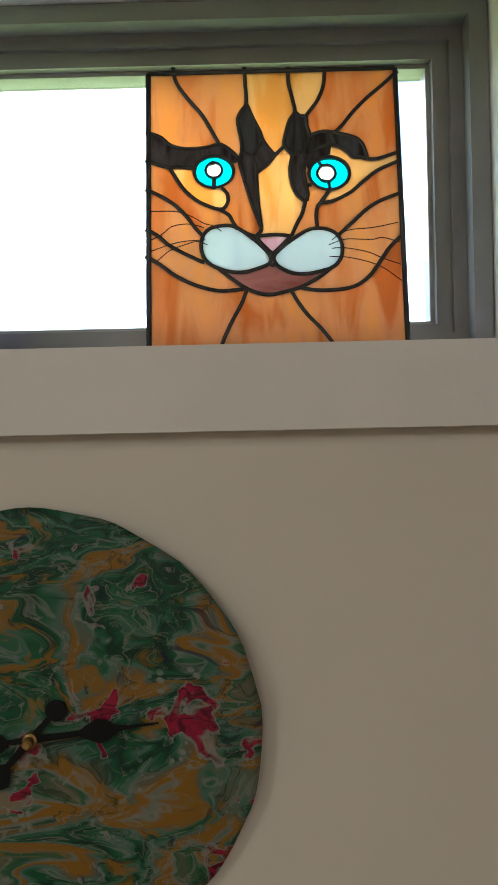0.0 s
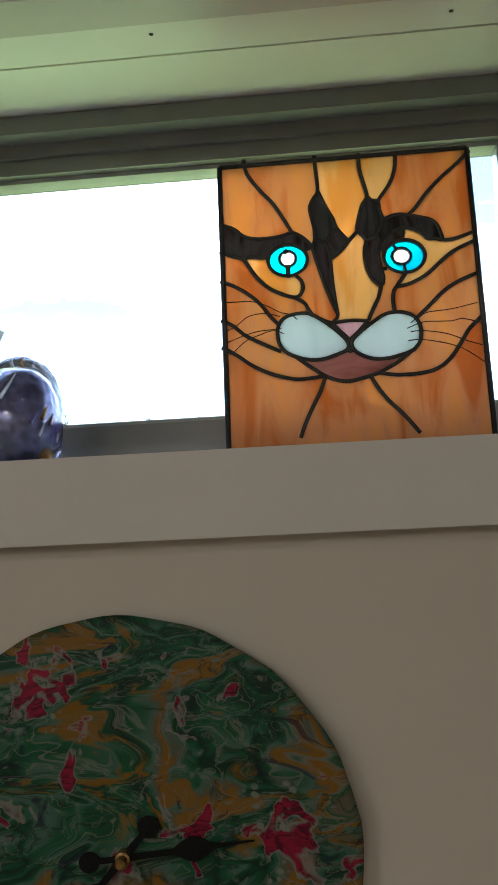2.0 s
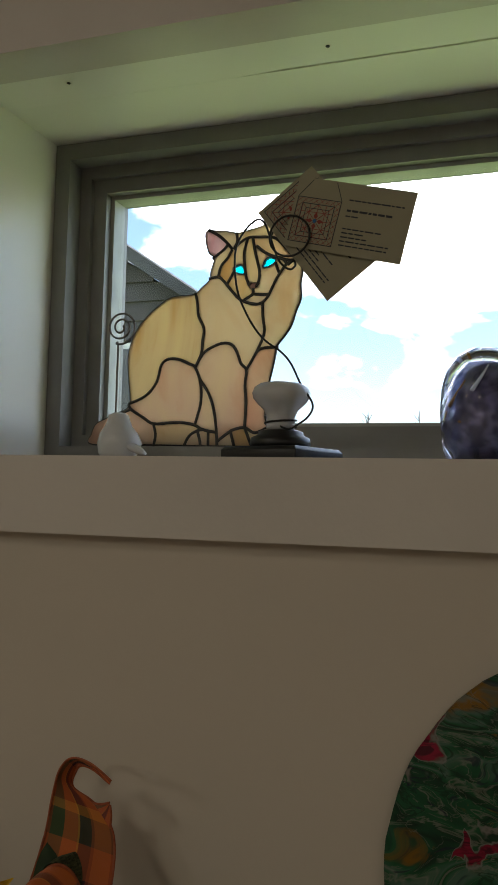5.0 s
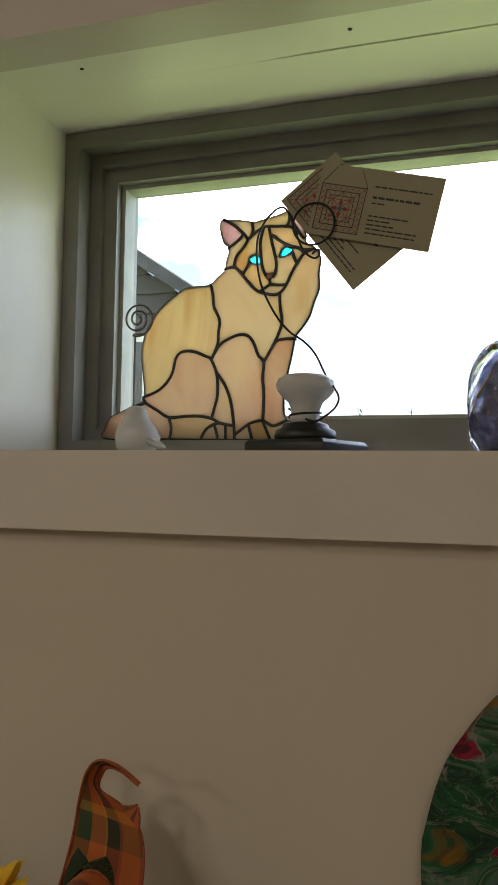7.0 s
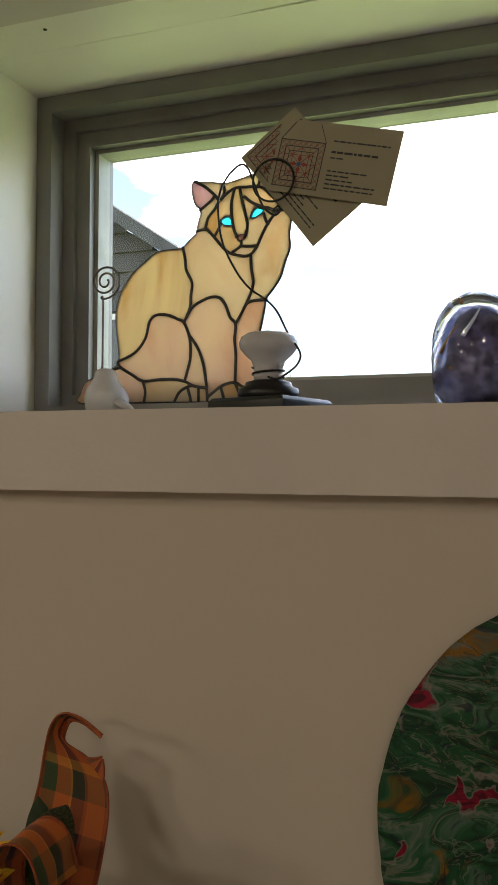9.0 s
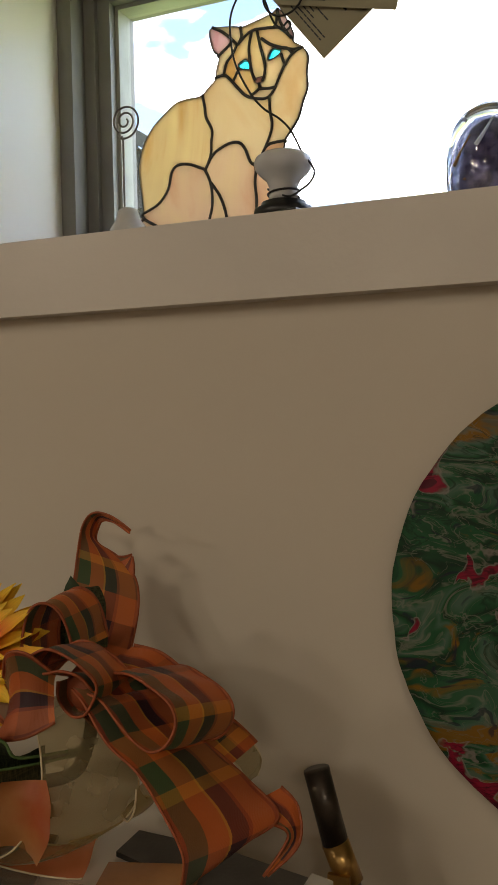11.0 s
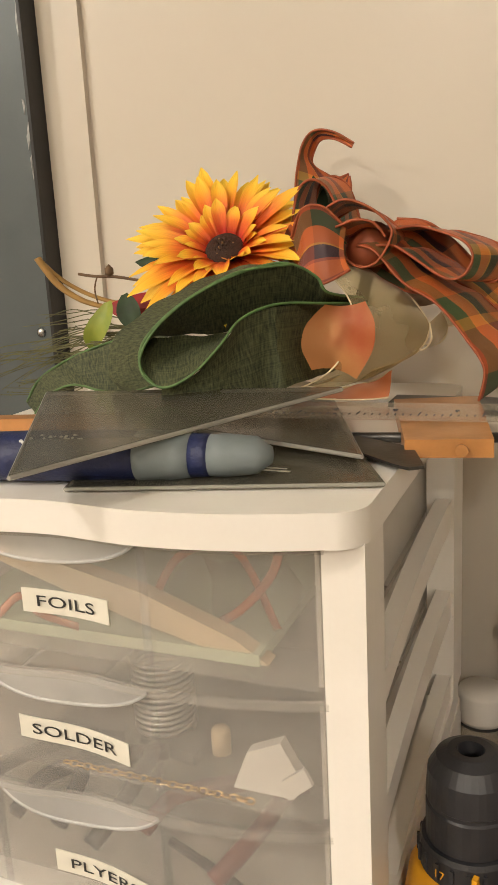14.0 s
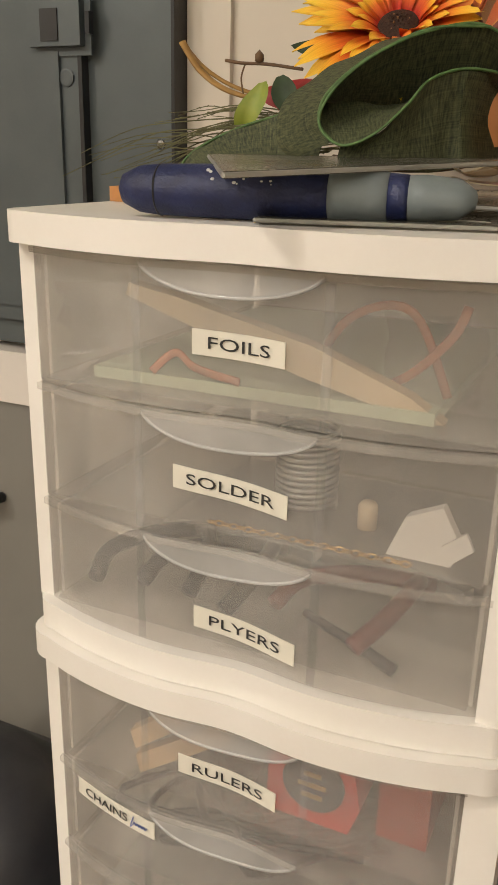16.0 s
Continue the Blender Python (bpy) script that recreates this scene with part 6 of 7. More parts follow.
# olive and orange sheer ribbon
ribbon("sheer_ribbon", [(-0.456, 0.385, 1.276), (-0.446, 0.372, 1.275), (-0.431, 0.356, 1.264), (-0.425, 0.347, 1.251), (-0.430, 0.342, 1.234), (-0.438, 0.340, 1.224), (-0.450, 0.340, 1.217)],
       [(-0.440, 0.405, 1.275), (-0.418, 0.398, 1.268), (-0.402, 0.392, 1.258), (-0.392, 0.384, 1.245), (-0.393, 0.376, 1.234), (-0.404, 0.370, 1.226), (-0.420, 0.362, 1.2215)], SHEER, "olive and orange sheer ribbon", EDGEWIRE, bulge=0.006)
ribbon("sheer_ribbon", [(-0.450, 0.340, 1.217), (-0.462, 0.345, 1.213), (-0.471, 0.352, 1.217), (-0.478, 0.356, 1.226), (-0.474, 0.362, 1.236), (-0.463, 0.370, 1.243)],
       [(-0.440, 0.372, 1.217), (-0.455, 0.378, 1.211), (-0.470, 0.384, 1.212), (-0.480, 0.388, 1.220), (-0.480, 0.392, 1.230), (-0.472, 0.396, 1.240)], SHEER, "", EDGEWIRE)
ribbon("sheer_ribbon", [(-0.446, 0.335, 1.226), (-0.4500, 0.332, 1.238), (-0.4470, 0.331, 1.251), (-0.437, 0.334, 1.261)], [(-0.422, 0.339, 1.221), (-0.412, 0.335, 1.237), (-0.411, 0.336, 1.251), (-0.417, 0.341, 1.262)], SHEERSALMON, "orange sheer ribbon", None, bulge=0.006)
ribbon("sheer_ribbon", [(-0.470, 0.352, 1.2105), (-0.456, 0.352, 1.2075), (-0.438, 0.353, 1.2065), (-0.420, 0.355, 1.2065), (-0.409, 0.357, 1.2075)], [(-0.466, 0.378, 1.2085), (-0.450, 0.378, 1.2075), (-0.434, 0.376, 1.210), (-0.420, 0.374, 1.2145), (-0.410, 0.372, 1.220)], SHEERORANGE, "", EDGEWIRE)
ribbon("sheer_ribbon", [(-0.398, 0.376, 1.233), (-0.392, 0.372, 1.232), (-0.388, 0.372, 1.238), (-0.390, 0.378, 1.246)], [(-0.402, 0.40, 1.232), (-0.390, 0.402, 1.231), (-0.384, 0.402, 1.239), (-0.388, 0.404, 1.250)], SHEER, "", EDGEWIRE)
ribbon("sheer_ribbon", [(-0.395, 0.46, 1.247), (-0.383, 0.468, 1.245), (-0.369, 0.472, 1.240), (-0.361, 0.472, 1.230), (-0.362, 0.47, 1.219)], [(-0.395, 0.445, 1.236), (-0.384, 0.452, 1.236), (-0.373, 0.456, 1.232), (-0.366, 0.456, 1.226), (-0.366, 0.455, 1.217)], SHEER, "", EDGEWIRE)

# green burlap ribbon: one big rolled loop, a fold inside it and a tail
coned("burlap_ribbon", [(-0.424, 0.385, 1.2600), (-0.4391, 0.35, 1.2660), (-0.4443, 0.345, 1.2748), (-0.4548, 0.338, 1.2821), (-0.467, 0.329, 1.283), (-0.4876, 0.313, 1.276), (-0.5047, 0.301, 1.2655), (-0.5175, 0.293, 1.2531), (-0.5242, 0.288, 1.2399), (-0.5203, 0.284, 1.2302), (-0.5087, 0.283, 1.2249), (-0.4949, 0.288, 1.231), (-0.4831, 0.298, 1.2441), (-0.4759, 0.311, 1.2564), (-0.4615, 0.327, 1.2624), (-0.4423, 0.350, 1.2605), (-0.425, 0.384, 1.2570)], (-0.016, 0.036, 0), 1.246, 1.03, BURLAP, "dark green burlap ribbon with a bright green edge", GREENHEM)
ribbon("burlap_ribbon", [(-0.5087, 0.2835, 1.2245), (-0.4949, 0.2885, 1.2305), (-0.4831, 0.2985, 1.2436), (-0.4759, 0.3115, 1.2559), (-0.4660, 0.3235, 1.2605), (-0.4570, 0.3300, 1.2612), (-0.446, 0.380, 1.2600)],
       [(-0.515, 0.290, 1.2170), (-0.502, 0.296, 1.2150), (-0.488, 0.306, 1.2135), (-0.474, 0.320, 1.2130), (-0.468, 0.328, 1.2145), (-0.459, 0.336, 1.2170), (-0.448, 0.390, 1.2170)], BURLAP, bulge=0.004)
ribbon("burlap_ribbon", [(-0.4548, 0.338, 1.2825), (-0.4780, 0.320, 1.2805), (-0.4965, 0.307, 1.2715), (-0.5120, 0.2965, 1.2600), (-0.5230, 0.290, 1.2470), (-0.5240, 0.287, 1.2350), (-0.5150, 0.2835, 1.2265)],
       [(-0.462, 0.348, 1.2840), (-0.490, 0.337, 1.2815), (-0.518, 0.327, 1.2715), (-0.543, 0.320, 1.2575), (-0.557, 0.314, 1.2430), (-0.556, 0.308, 1.2280), (-0.545, 0.302, 1.2175)], BURLAP, "", GREENHEM, hems="a")
ribbon("burlap_ribbon", [(-0.539, 0.355, 1.2493), (-0.5609, 0.352, 1.2445), (-0.5894, 0.348, 1.2369), (-0.6121, 0.342, 1.2274), (-0.6272, 0.338, 1.217), (-0.6327, 0.332, 1.2047)], [(-0.543, 0.335, 1.216), (-0.560, 0.333, 1.2125), (-0.578, 0.332, 1.213), (-0.598, 0.334, 1.216), (-0.615, 0.332, 1.210), (-0.626, 0.330, 1.198)], BURLAP, "", GREENHEM)
swept("burlap_ribbon", [(-0.478, 0.432, 1.285), (-0.480, 0.438, 1.305), (-0.478, 0.442, 1.320), (-0.470, 0.445, 1.327), (-0.465, 0.445, 1.310), (-0.462, 0.44, 1.290)], (0.004, 0.020, 0.0), BURLAP, "", None)


# sunflower
def petal_mat():
    m = bpy.data.materials.new("sunflower_petal")
    m.use_nodes = True
    n, l = m.node_tree.nodes, m.node_tree.links
    b = n["Principled BSDF"]
    uv, sp, r = n.new("ShaderNodeUVMap"), n.new("ShaderNodeSeparateXYZ"), n.new("ShaderNodeValToRGB")
    l.new(uv.outputs[0], sp.inputs[0])
    info, add = n.new("ShaderNodeObjectInfo"), n.new("ShaderNodeMath")
    add.operation = "MULTIPLY_ADD"
    add.inputs[1].default_value = 0.14
    l.new(info.outputs["Random"], add.inputs[0])
    l.new(sp.outputs["X"], add.inputs[2])
    e = r.color_ramp.elements
    e[0].position, e[0].color = 0.18, (0.52, 0.025, 0.005, 1)
    e[1].position, e[1].color = 1.0, (0.93, 0.60, 0.04, 1)
    k = e.new(0.56)
    k.color = (0.82, 0.17, 0.012, 1)
    k = e.new(0.80)
    k.color = (0.91, 0.45, 0.018, 1)
    l.new(add.outputs[0], r.inputs["Fac"])
    mp, t = n.new("ShaderNodeMapping"), n.new("ShaderNodeTexNoise")
    mp.inputs["Scale"].default_value = (3, 26, 1)
    l.new(uv.outputs[0], mp.inputs["Vector"])
    l.new(mp.outputs[0], t.inputs["Vector"])
    t.inputs["Scale"].default_value = 1.0
    mx = n.new("ShaderNodeMixRGB")
    mx.blend_type = "MULTIPLY"
    mx.inputs["Fac"].default_value = 0.28
    l.new(r.outputs[0], mx.inputs["Color1"])
    rr = n.new("ShaderNodeValToRGB")
    rr.color_ramp.elements[0].color = (0.45, 0.40, 0.35, 1)
    rr.color_ramp.elements[0].position, rr.color_ramp.elements[1].position = 0.35, 0.6
    l.new(t.outputs["Fac"], rr.inputs["Fac"])
    l.new(rr.outputs[0], mx.inputs["Color2"])
    l.new(mx.outputs[0], b.inputs["Base Color"])
    b.inputs["Roughness"].default_value = 0.6
    bp = n.new("ShaderNodeBump")
    bp.inputs["Strength"].default_value, bp.inputs["Distance"].default_value = 0.4, 0.0006
    l.new(t.outputs["Fac"], bp.inputs["Height"])
    l.new(bp.outputs[0], b.inputs["Normal"])
    return m


PETAL = petal_mat()
SEEDS = mat("dark_seed_head", (0.045, 0.018, 0.008), 0.8, var=0.3, scale=500, bump=0.8, fine=900)
SEEDTIP = mat("seed_tips", (0.22, 0.11, 0.035), 0.6)


def petal_mesh(length, width, curl, tip):
    bm = bmesh.new()
    uvl = bm.loops.layers.uv.new("UVMap")
    rows = []
    for i in range(8):
        s = i / 7
        w = width * (0.30 + 0.70 * math.sin(min(s * 1.25, 1) * math.pi / 2)) * (1 - max(0, (s - 0.62) / 0.38) ** 2.0) + 0.0003
        x = length * s
        z = curl * s * (1 - s) * 2.0 + tip * s * s
        rows.append([(bm.verts.new((x, w * k / 2, z + 0.25 * abs(k) * w * (1 - 0.6 * s) - (0.0006 if k == 0 else 0))), (s, k / 4 + 0.5)) for k in (-2, -1, 0, 1, 2)])
    for a, b in zip(rows, rows[1:]):
        for k in range(4):
            f = bm.faces.new((a[k][0], a[k + 1][0], b[k + 1][0], b[k][0]))
            for lp, q in zip(f.loops, (a[k], a[k + 1], b[k + 1], b[k])):
                lp[uvl].uv = q[1]
    me = bpy.data.meshes.new("petal")
    bm.to_mesh(me)
    bm.free()
    for p in me.polygons:
        p.use_smooth = True
    me.materials.append(PETAL)
    return me


flower = new("sunflower")
flower.parent = arr
flower["label"] = "orange and yellow cloth sunflower with a dark centre"
nz = Vector((0.08, -0.70, 0.71)).normalized()
flower.matrix_world = Matrix.Translation((-0.517, 0.392, 1.289)) @ nz.to_track_quat("Z", "Y").to_matrix().to_4x4()
shapes = [petal_mesh(0.050, 0.0052, 0.006, -0.003), petal_mesh(0.055, 0.0048, 0.004, -0.006), petal_mesh(0.045, 0.0056, 0.008, 0.003), petal_mesh(0.052, 0.0058, 0.002, -0.010)]
small = [petal_mesh(0.020, 0.0045, 0.004, 0.004), petal_mesh(0.026, 0.0050, 0.004, 0.003)]
rnd = random.Random(17)
for layer, (count, r0, up, meshes) in enumerate(((27, 0.010, 2, shapes), (27, 0.010, 12, shapes), (24, 0.0105, 23, shapes), (22, 0.0110, 32, small))):
    for k in range(count):
        a = 360 * (k + 0.37 * layer) / count + rnd.uniform(-5, 5)
        p = new("petal", meshes[rnd.randrange(len(meshes))])
        p.parent = flower
        sc = rnd.uniform(0.88, 1.10) * (1.0 if layer < 2 else 0.86)
        p.matrix_basis = Matrix.Rotation(radians(a), 4, "Z") @ Matrix.Translation((r0, 0, 0.001 * layer)) @ Matrix.Rotation(radians(-up + rnd.uniform(-7, 7)), 4, "Y") @ Matrix.Rotation(radians(rnd.uniform(-14, 14)), 4, "X") @ Matrix.Scale(sc, 4)
bm = lathe(((0, 0.0085), (0.006, 0.008), (0.011, 0.006), (0.0135, 0.002), (0.013, -0.004), (0, -0.006)), seg=28)
part("seed_head", bm, SEEDS, flower, "dark brown seed head", smooth=True)
for k in range(90):
    a, r = k * 2.39996, 0.0132 * math.sqrt(k / 90)
    h = 0.0085 * (1 - (r / 0.0145) ** 2)
    part("seed", lathe(((0, 0), (0.0008, 0), (0.0006, 0.0016), (0, 0.002)), m=pose(r * math.cos(a), r * math.sin(a), h - 0.0005), seg=5), SEEDS if k % 7 else SEEDTIP, flower)

# leaves, stems and grass
LEAFYG = mat("yellow_green_leaf", (0.26, 0.29, 0.03), 0.5, var=0.3, scale=60, tint=(0.10, 0.20, 0.03))
LEAFDK = mat("dark_green_leaf", (0.03, 0.06, 0.02), 0.6, var=0.3, scale=60)
LEAFRED = mat("red_leaf", (0.35, 0.02, 0.02), 0.55, var=0.3, scale=60)
LEAFBR = mat("brown_leaf", (0.16, 0.09, 0.04), 0.65, var=0.3, scale=60)
STEMY = mat("ochre_stem", (0.36, 0.20, 0.05), 0.6, var=0.2, scale=60)
GRASSM = mat("dried_grass", (0.13, 0.125, 0.05), 0.7, var=0.3, scale=90)


def leaf(name, base, tip, side, width, material, label=""):
    b, t, s = Vector(base), Vector(tip), Vector(side).normalized()
    up = (t - b).cross(s).normalized()
    bm = bmesh.new()
    rows = []
    for i in range(9):
        q = i / 8
        w = width * math.sin(math.pi * min(q * 0.94 + 0.06, 1)) ** 0.8
        c = b.lerp(t, q) + up * 0.004 * math.sin(q * 3)
        rows.append([bm.verts.new(c + s * w * k + up * abs(k) * w * 0.35) for k in (-1, -0.5, 0, 0.5, 1)])
    for r0, r1 in zip(rows, rows[1:]):
        for k in range(4):
            bm.faces.new((r0[k], r0[k + 1], r1[k + 1], r1[k]))
    return part(name, bm, material, arr, label, smooth=True)


leaf("leaf", (-0.598, 0.382, 1.262), (-0.609, 0.378, 1.230), (1, 0.2, 0.3), 0.010, LEAFYG, "yellow green cloth leaf")
leaf("leaf", (-0.590, 0.39, 1.266), (-0.578, 0.385, 1.240), (1, 0.3, 0.4), 0.008, LEAFDK)
leaf("leaf", (-0.570, 0.41, 1.288), (-0.592, 0.41, 1.286), (0, 0.4, 1), 0.005, LEAFDK)
leaf("leaf", (-0.570, 0.395, 1.262), (-0.612, 0.40, 1.258), (0.2, 0.5, 1), 0.010, LEAFRED, "dark red cloth leaf")
leaf("leaf", (-0.560, 0.385, 1.258), (-0.592, 0.385, 1.250), (0.2, 0.5, 1), 0.009, LEAFRED)
leaf("leaf", (-0.430, 0.475, 1.252), (-0.392, 0.482, 1.254), (0, 0.3, 1), 0.008, LEAFBR, "curled brown leaf")
leaf("leaf", (-0.470, 0.44, 1.290), (-0.478, 0.452, 1.335), (1, 0.3, 0), 0.010, LEAFDK)
part("curled_stem", tube(smooth_line([(-0.60, 0.415, 1.254), (-0.620, 0.42, 1.255), (-0.643, 0.42, 1.261), (-0.662, 0.42, 1.273), (-0.676, 0.42, 1.291)], 6), 0.0022, r_end=0.0032, flat=0.6), STEMY, arr, "ochre curled stem", smooth=True)
part("curled_stem", tube(smooth_line([(-0.605, 0.425, 1.258), (-0.622, 0.43, 1.258), (-0.645, 0.43, 1.265), (-0.664, 0.428, 1.276), (-0.676, 0.422, 1.290)], 6), 0.0022, r_end=0.002, flat=0.6), STEMY, arr, smooth=True)
part("twig", tube(smooth_line([(-0.585, 0.415, 1.272), (-0.612, 0.42, 1.276), (-0.630, 0.42, 1.277), (-0.643, 0.42, 1.279)], 5), 0.0011), LEAFBR, arr, smooth=True)
part("twig", tube(smooth_line([(-0.628, 0.42, 1.277), (-0.631, 0.42, 1.268), (-0.629, 0.42, 1.257)], 5), 0.0006), LEAFBR, arr, smooth=True)
part("bud", lathe(((0, 0), (0.003, 0.002), (0.003, 0.006), (0, 0.009)), m=pose(-0.618, 0.42, 1.276), seg=10), LEAFBR, arr, smooth=True)
rnd = random.Random(33)
for k in range(64):
    s = Vector((-0.565 + rnd.uniform(-0.03, 0.02), 0.40 + rnd.uniform(-0.03, 0.04), 1.222 + rnd.uniform(-0.006, 0.022)))
    ln = rnd.uniform(0.06, 0.155)
    el = rnd.uniform(-0.10, 0.34) if k % 3 else rnd.uniform(-0.14, 0.08)
    yw = rnd.uniform(-0.35, 0.45)
    d = Vector((-math.cos(el) * math.cos(yw), math.sin(yw) * 0.8, math.sin(el)))
    pts = [s + d * ln * q + Vector((0, 0, -0.030 * q * q * ln / 0.12 + (0.002 * math.sin(9 * q + k)))) for q in (0, 0.25, 0.5, 0.75, 1)]
    for p in pts:
        p.z = max(p.z, 1.203)
    part("grass_blade", tube(smooth_line(pts, 4), 0.0006, seg=5, r_end=0.00025), GRASSM, arr, smooth=True)
    if k % 4 == 0:
        for q in range(7, 17):
            c = smooth_line(pts, 4)[q]
            part("grass_seed", lathe(((0, -0.0012), (0.0005, 0), (0, 0.0014)), m=Matrix.Translation(c) @ pose(0, 0, 0, 0, 60 * (-1) ** q, 0), seg=4), GRASSM, arr)

# ---- tools on the drawer unit ----
TOP = 1.1915
NAVY = mat("navy_rubber", (0.012, 0.020, 0.085), 0.5, var=0.25, scale=90, bump=0.5, fine=500)
GREYRUB = mat("grey_rubber", (0.17, 0.20, 0.21), 0.5, var=0.1, scale=60)
SMOKE = clear("smoky_acrylic", (0.56, 0.54, 0.48), 0.22, 0.62, (0.27, 0.255, 0.205))
ACRYL = clear("worn_acrylic", (0.97, 0.95, 0.91), 0.12, 0.88, (0.92, 0.89, 0.82))
ACRYLHEAD = clear("scuffed_acrylic", (0.98, 0.97, 0.94), 0.3, 0.70, (0.97, 0.95, 0.90))
AMBERWOOD = mat("amber_wood", (0.50, 0.22, 0.06), 0.35, var=0.2, scale=30, bump=0.1, Coat_Weight=0.3)
GUN = mat("gunmetal", (0.09, 0.085, 0.08), 0.35, 0.8, var=0.15, scale=40)
FLUX = mat("white_flux_crust", (0.7, 0.7, 0.68), 0.8)

knife = thing("hot_glue_cutter", "navy and grey rubber gripped hand tool on the drawer unit", "hand tool", (-0.592, 0.210, TOP + 0.0122), turn=11)
knife.matrix_world = knife.matrix_world @ Matrix.Diagonal((1.0, 0.86, 0.86, 1))
prof = [(0.0, 0.0), (0.004, 0.009), (0.012, 0.0135), (0.022, 0.0148), (0.045, 0.0155), (0.075, 0.0158), (0.098, 0.0155), (0.106, 0.0150)]
part("grip", lathe([(r, z) for z, r in prof], seg=28, m=pose(0, 0, 0, 0, 90, 0) @ Matrix.Diagonal((0.88, 1.0, 0.93, 1))), NAVY, knife, "navy blue textured rubber grip", smooth=True)
part("seam_ring", lathe(((0.0150, 0.0225), (0.0153, 0.0229), (0.0150, 0.0234)), seg=28, m=pose(0, 0, 0, 0, 90, 0) @ Matrix.Diagonal((0.88, 1.0, 0.93, 1))), BLACK, knife)
part("collar", lathe(((0.0151, 0.1062), (0.0156, 0.110), (0.0150, 0.118), (0.0152, 0.124), (0.0135, 0.133)), seg=28, m=pose(0, 0, 0, 0, 90, 0) @ Matrix.Diagonal((0.88, 1.0, 0.93, 1))), GREYRUB, knife, "grey rubber collar", smooth=True)
part("nose", lathe(((0.0133, 0.1332), (0.0128, 0.140), (0.0125, 0.142)), seg=24, m=pose(0, 0, 0, 0, 90, 0) @ Matrix.Diagonal((0.88, 1.0, 0.93, 1))), NAVY, knife, smooth=True)
part("tip", lathe(((0.0124, 0.1422), (0.0128, 0.150), (0.0110, 0.165), (0.005, 0.172), (0, 0.173)), seg=24, m=pose(0, 0, 0, 0, 90, 0) @ Matrix.Diagonal((0.88, 1.0, 0.93, 1))), GREYRUB, knife, smooth=True)
rnd = random.Random(6)
for k in range(26):
    x, a = rnd.uniform(0.045, 0.082), rnd.uniform(-0.5, 0.35)
    part("flux_speck", lathe(((0, 0), (rnd.uniform(0.0004, 0.0011), 0.0001), (0, 0.0005)), seg=6, m=pose(x, -0.0157 * math.sin(a + 0.9), 0.0138 * math.cos(a + 0.9), 55, 0, 0)), FLUX, knife)


def plate(name, label, category, poly, z, thick, material, tilt=None, bevel=0.0004, group=""):
    ob = thing(name, label, category, (poly[0][0], poly[0][1], z), group)
    part("blade", prism([(x - poly[0][0], y - poly[0][1]) for x, y in poly], 0, thick, None, "xy"), material, ob, bevel=bevel)
    # pale tubes round the smoky plates stand in for the highlight on their edges
    if material is SMOKE:
        rim = [(x - poly[0][0], y - poly[0][1], thick * 0.5) for x, y in poly]
        for a, b in zip(rim, rim[1:] + rim[:1]):
            part("edge_highlight", tube([a, b], thick * 0.42, seg=6), ACRYLHEAD, ob)
    if tilt:
        ob.matrix_world = pose(poly[0][0], poly[0][1], z, *tilt)
    return ob


sheet = plate("putty_plate", "thin smoky plastic sheet lying flat on the drawer unit", "plastic sheet", [(-0.385, 0.240), (-0.520, 0.204), (-0.545, 0.290), (-0.430, 0.335)], TOP + 0.0008, 0.0022, SMOKE)
for k, (w, dx) in enumerate(((0.018, 0.0), (0.012, 0.003), (0.006, -0.004))):
    part("printed_bar", box(-0.062 + dx, -0.062 + dx + w, 0.006 + 0.004 * k, 0.0075 + 0.004 * k, 0.0023, 0.0025), LABEL, sheet, "pale worn print")
sq = plate("set_square", "smoky acrylic set square lying on other tools", "set square", [(-0.512, 0.158), (-0.424, 0.317), (-0.589, 0.294)], TOP + 0.0195, 0.0026, SMOKE, (2.5, 0, 0))
sq2 = plate("set_square", "second smoky acrylic set square under the ribbons", "set square", [(-0.400, 0.262), (-0.455, 0.400), (-0.585, 0.392), (-0.50, 0.300)], TOP + 0.0060, 0.0026, SMOKE)
plate("steel_palette", "dark steel palette with a rounded end", "palette knife", [(-0.372, 0.262), (-0.383, 0.294), (-0.42, 0.315), (-0.425, 0.30), (-0.40, 0.275), (-0.385, 0.262), (-0.378, 0.258)], TOP + 0.0032, 0.0014, GUN)
plate("slate_slab", "thin dark slab under the ribbons", "slab", [(-0.372, 0.392), (-0.315, 0.380), (-0.313, 0.418), (-0.364, 0.428), (-0.42, 0.43), (-0.42, 0.405)], TOP + 0.0005, 0.0030, GUN)
plate("wood_strip", "reddish wooden strip lying at the back of the unit", "wood strip", [(-0.655, 0.296), (-0.560, 0.318), (-0.562, 0.330), (-0.657, 0.308)], TOP + 0.0005, 0.0085, AMBERWOOD)
tsq = thing("t_square", "clear acrylic ruler with a worn translucent head", "ruler")
part("blade", prism([(-0.520, 0.318), (-0.305, 0.329), (-0.305, 0.362), (-0.520, 0.352)], TOP + 0.0105, TOP + 0.0130, None, "xy"), ACRYL, tsq)
bm = bmesh.new()
for k in range(52):
    x = -0.515 + 0.004 * k
    h = 0.008 if k % 8 == 0 else (0.005 if k % 4 == 0 else 0.0032)
    y0 = 0.3187 + (x + 0.52) * 0.0512
    box(x, x + 0.0005, y0, y0 + h, TOP + 0.0131, TOP + 0.0134, bm)
part("scale_marks", bm, INK, tsq)
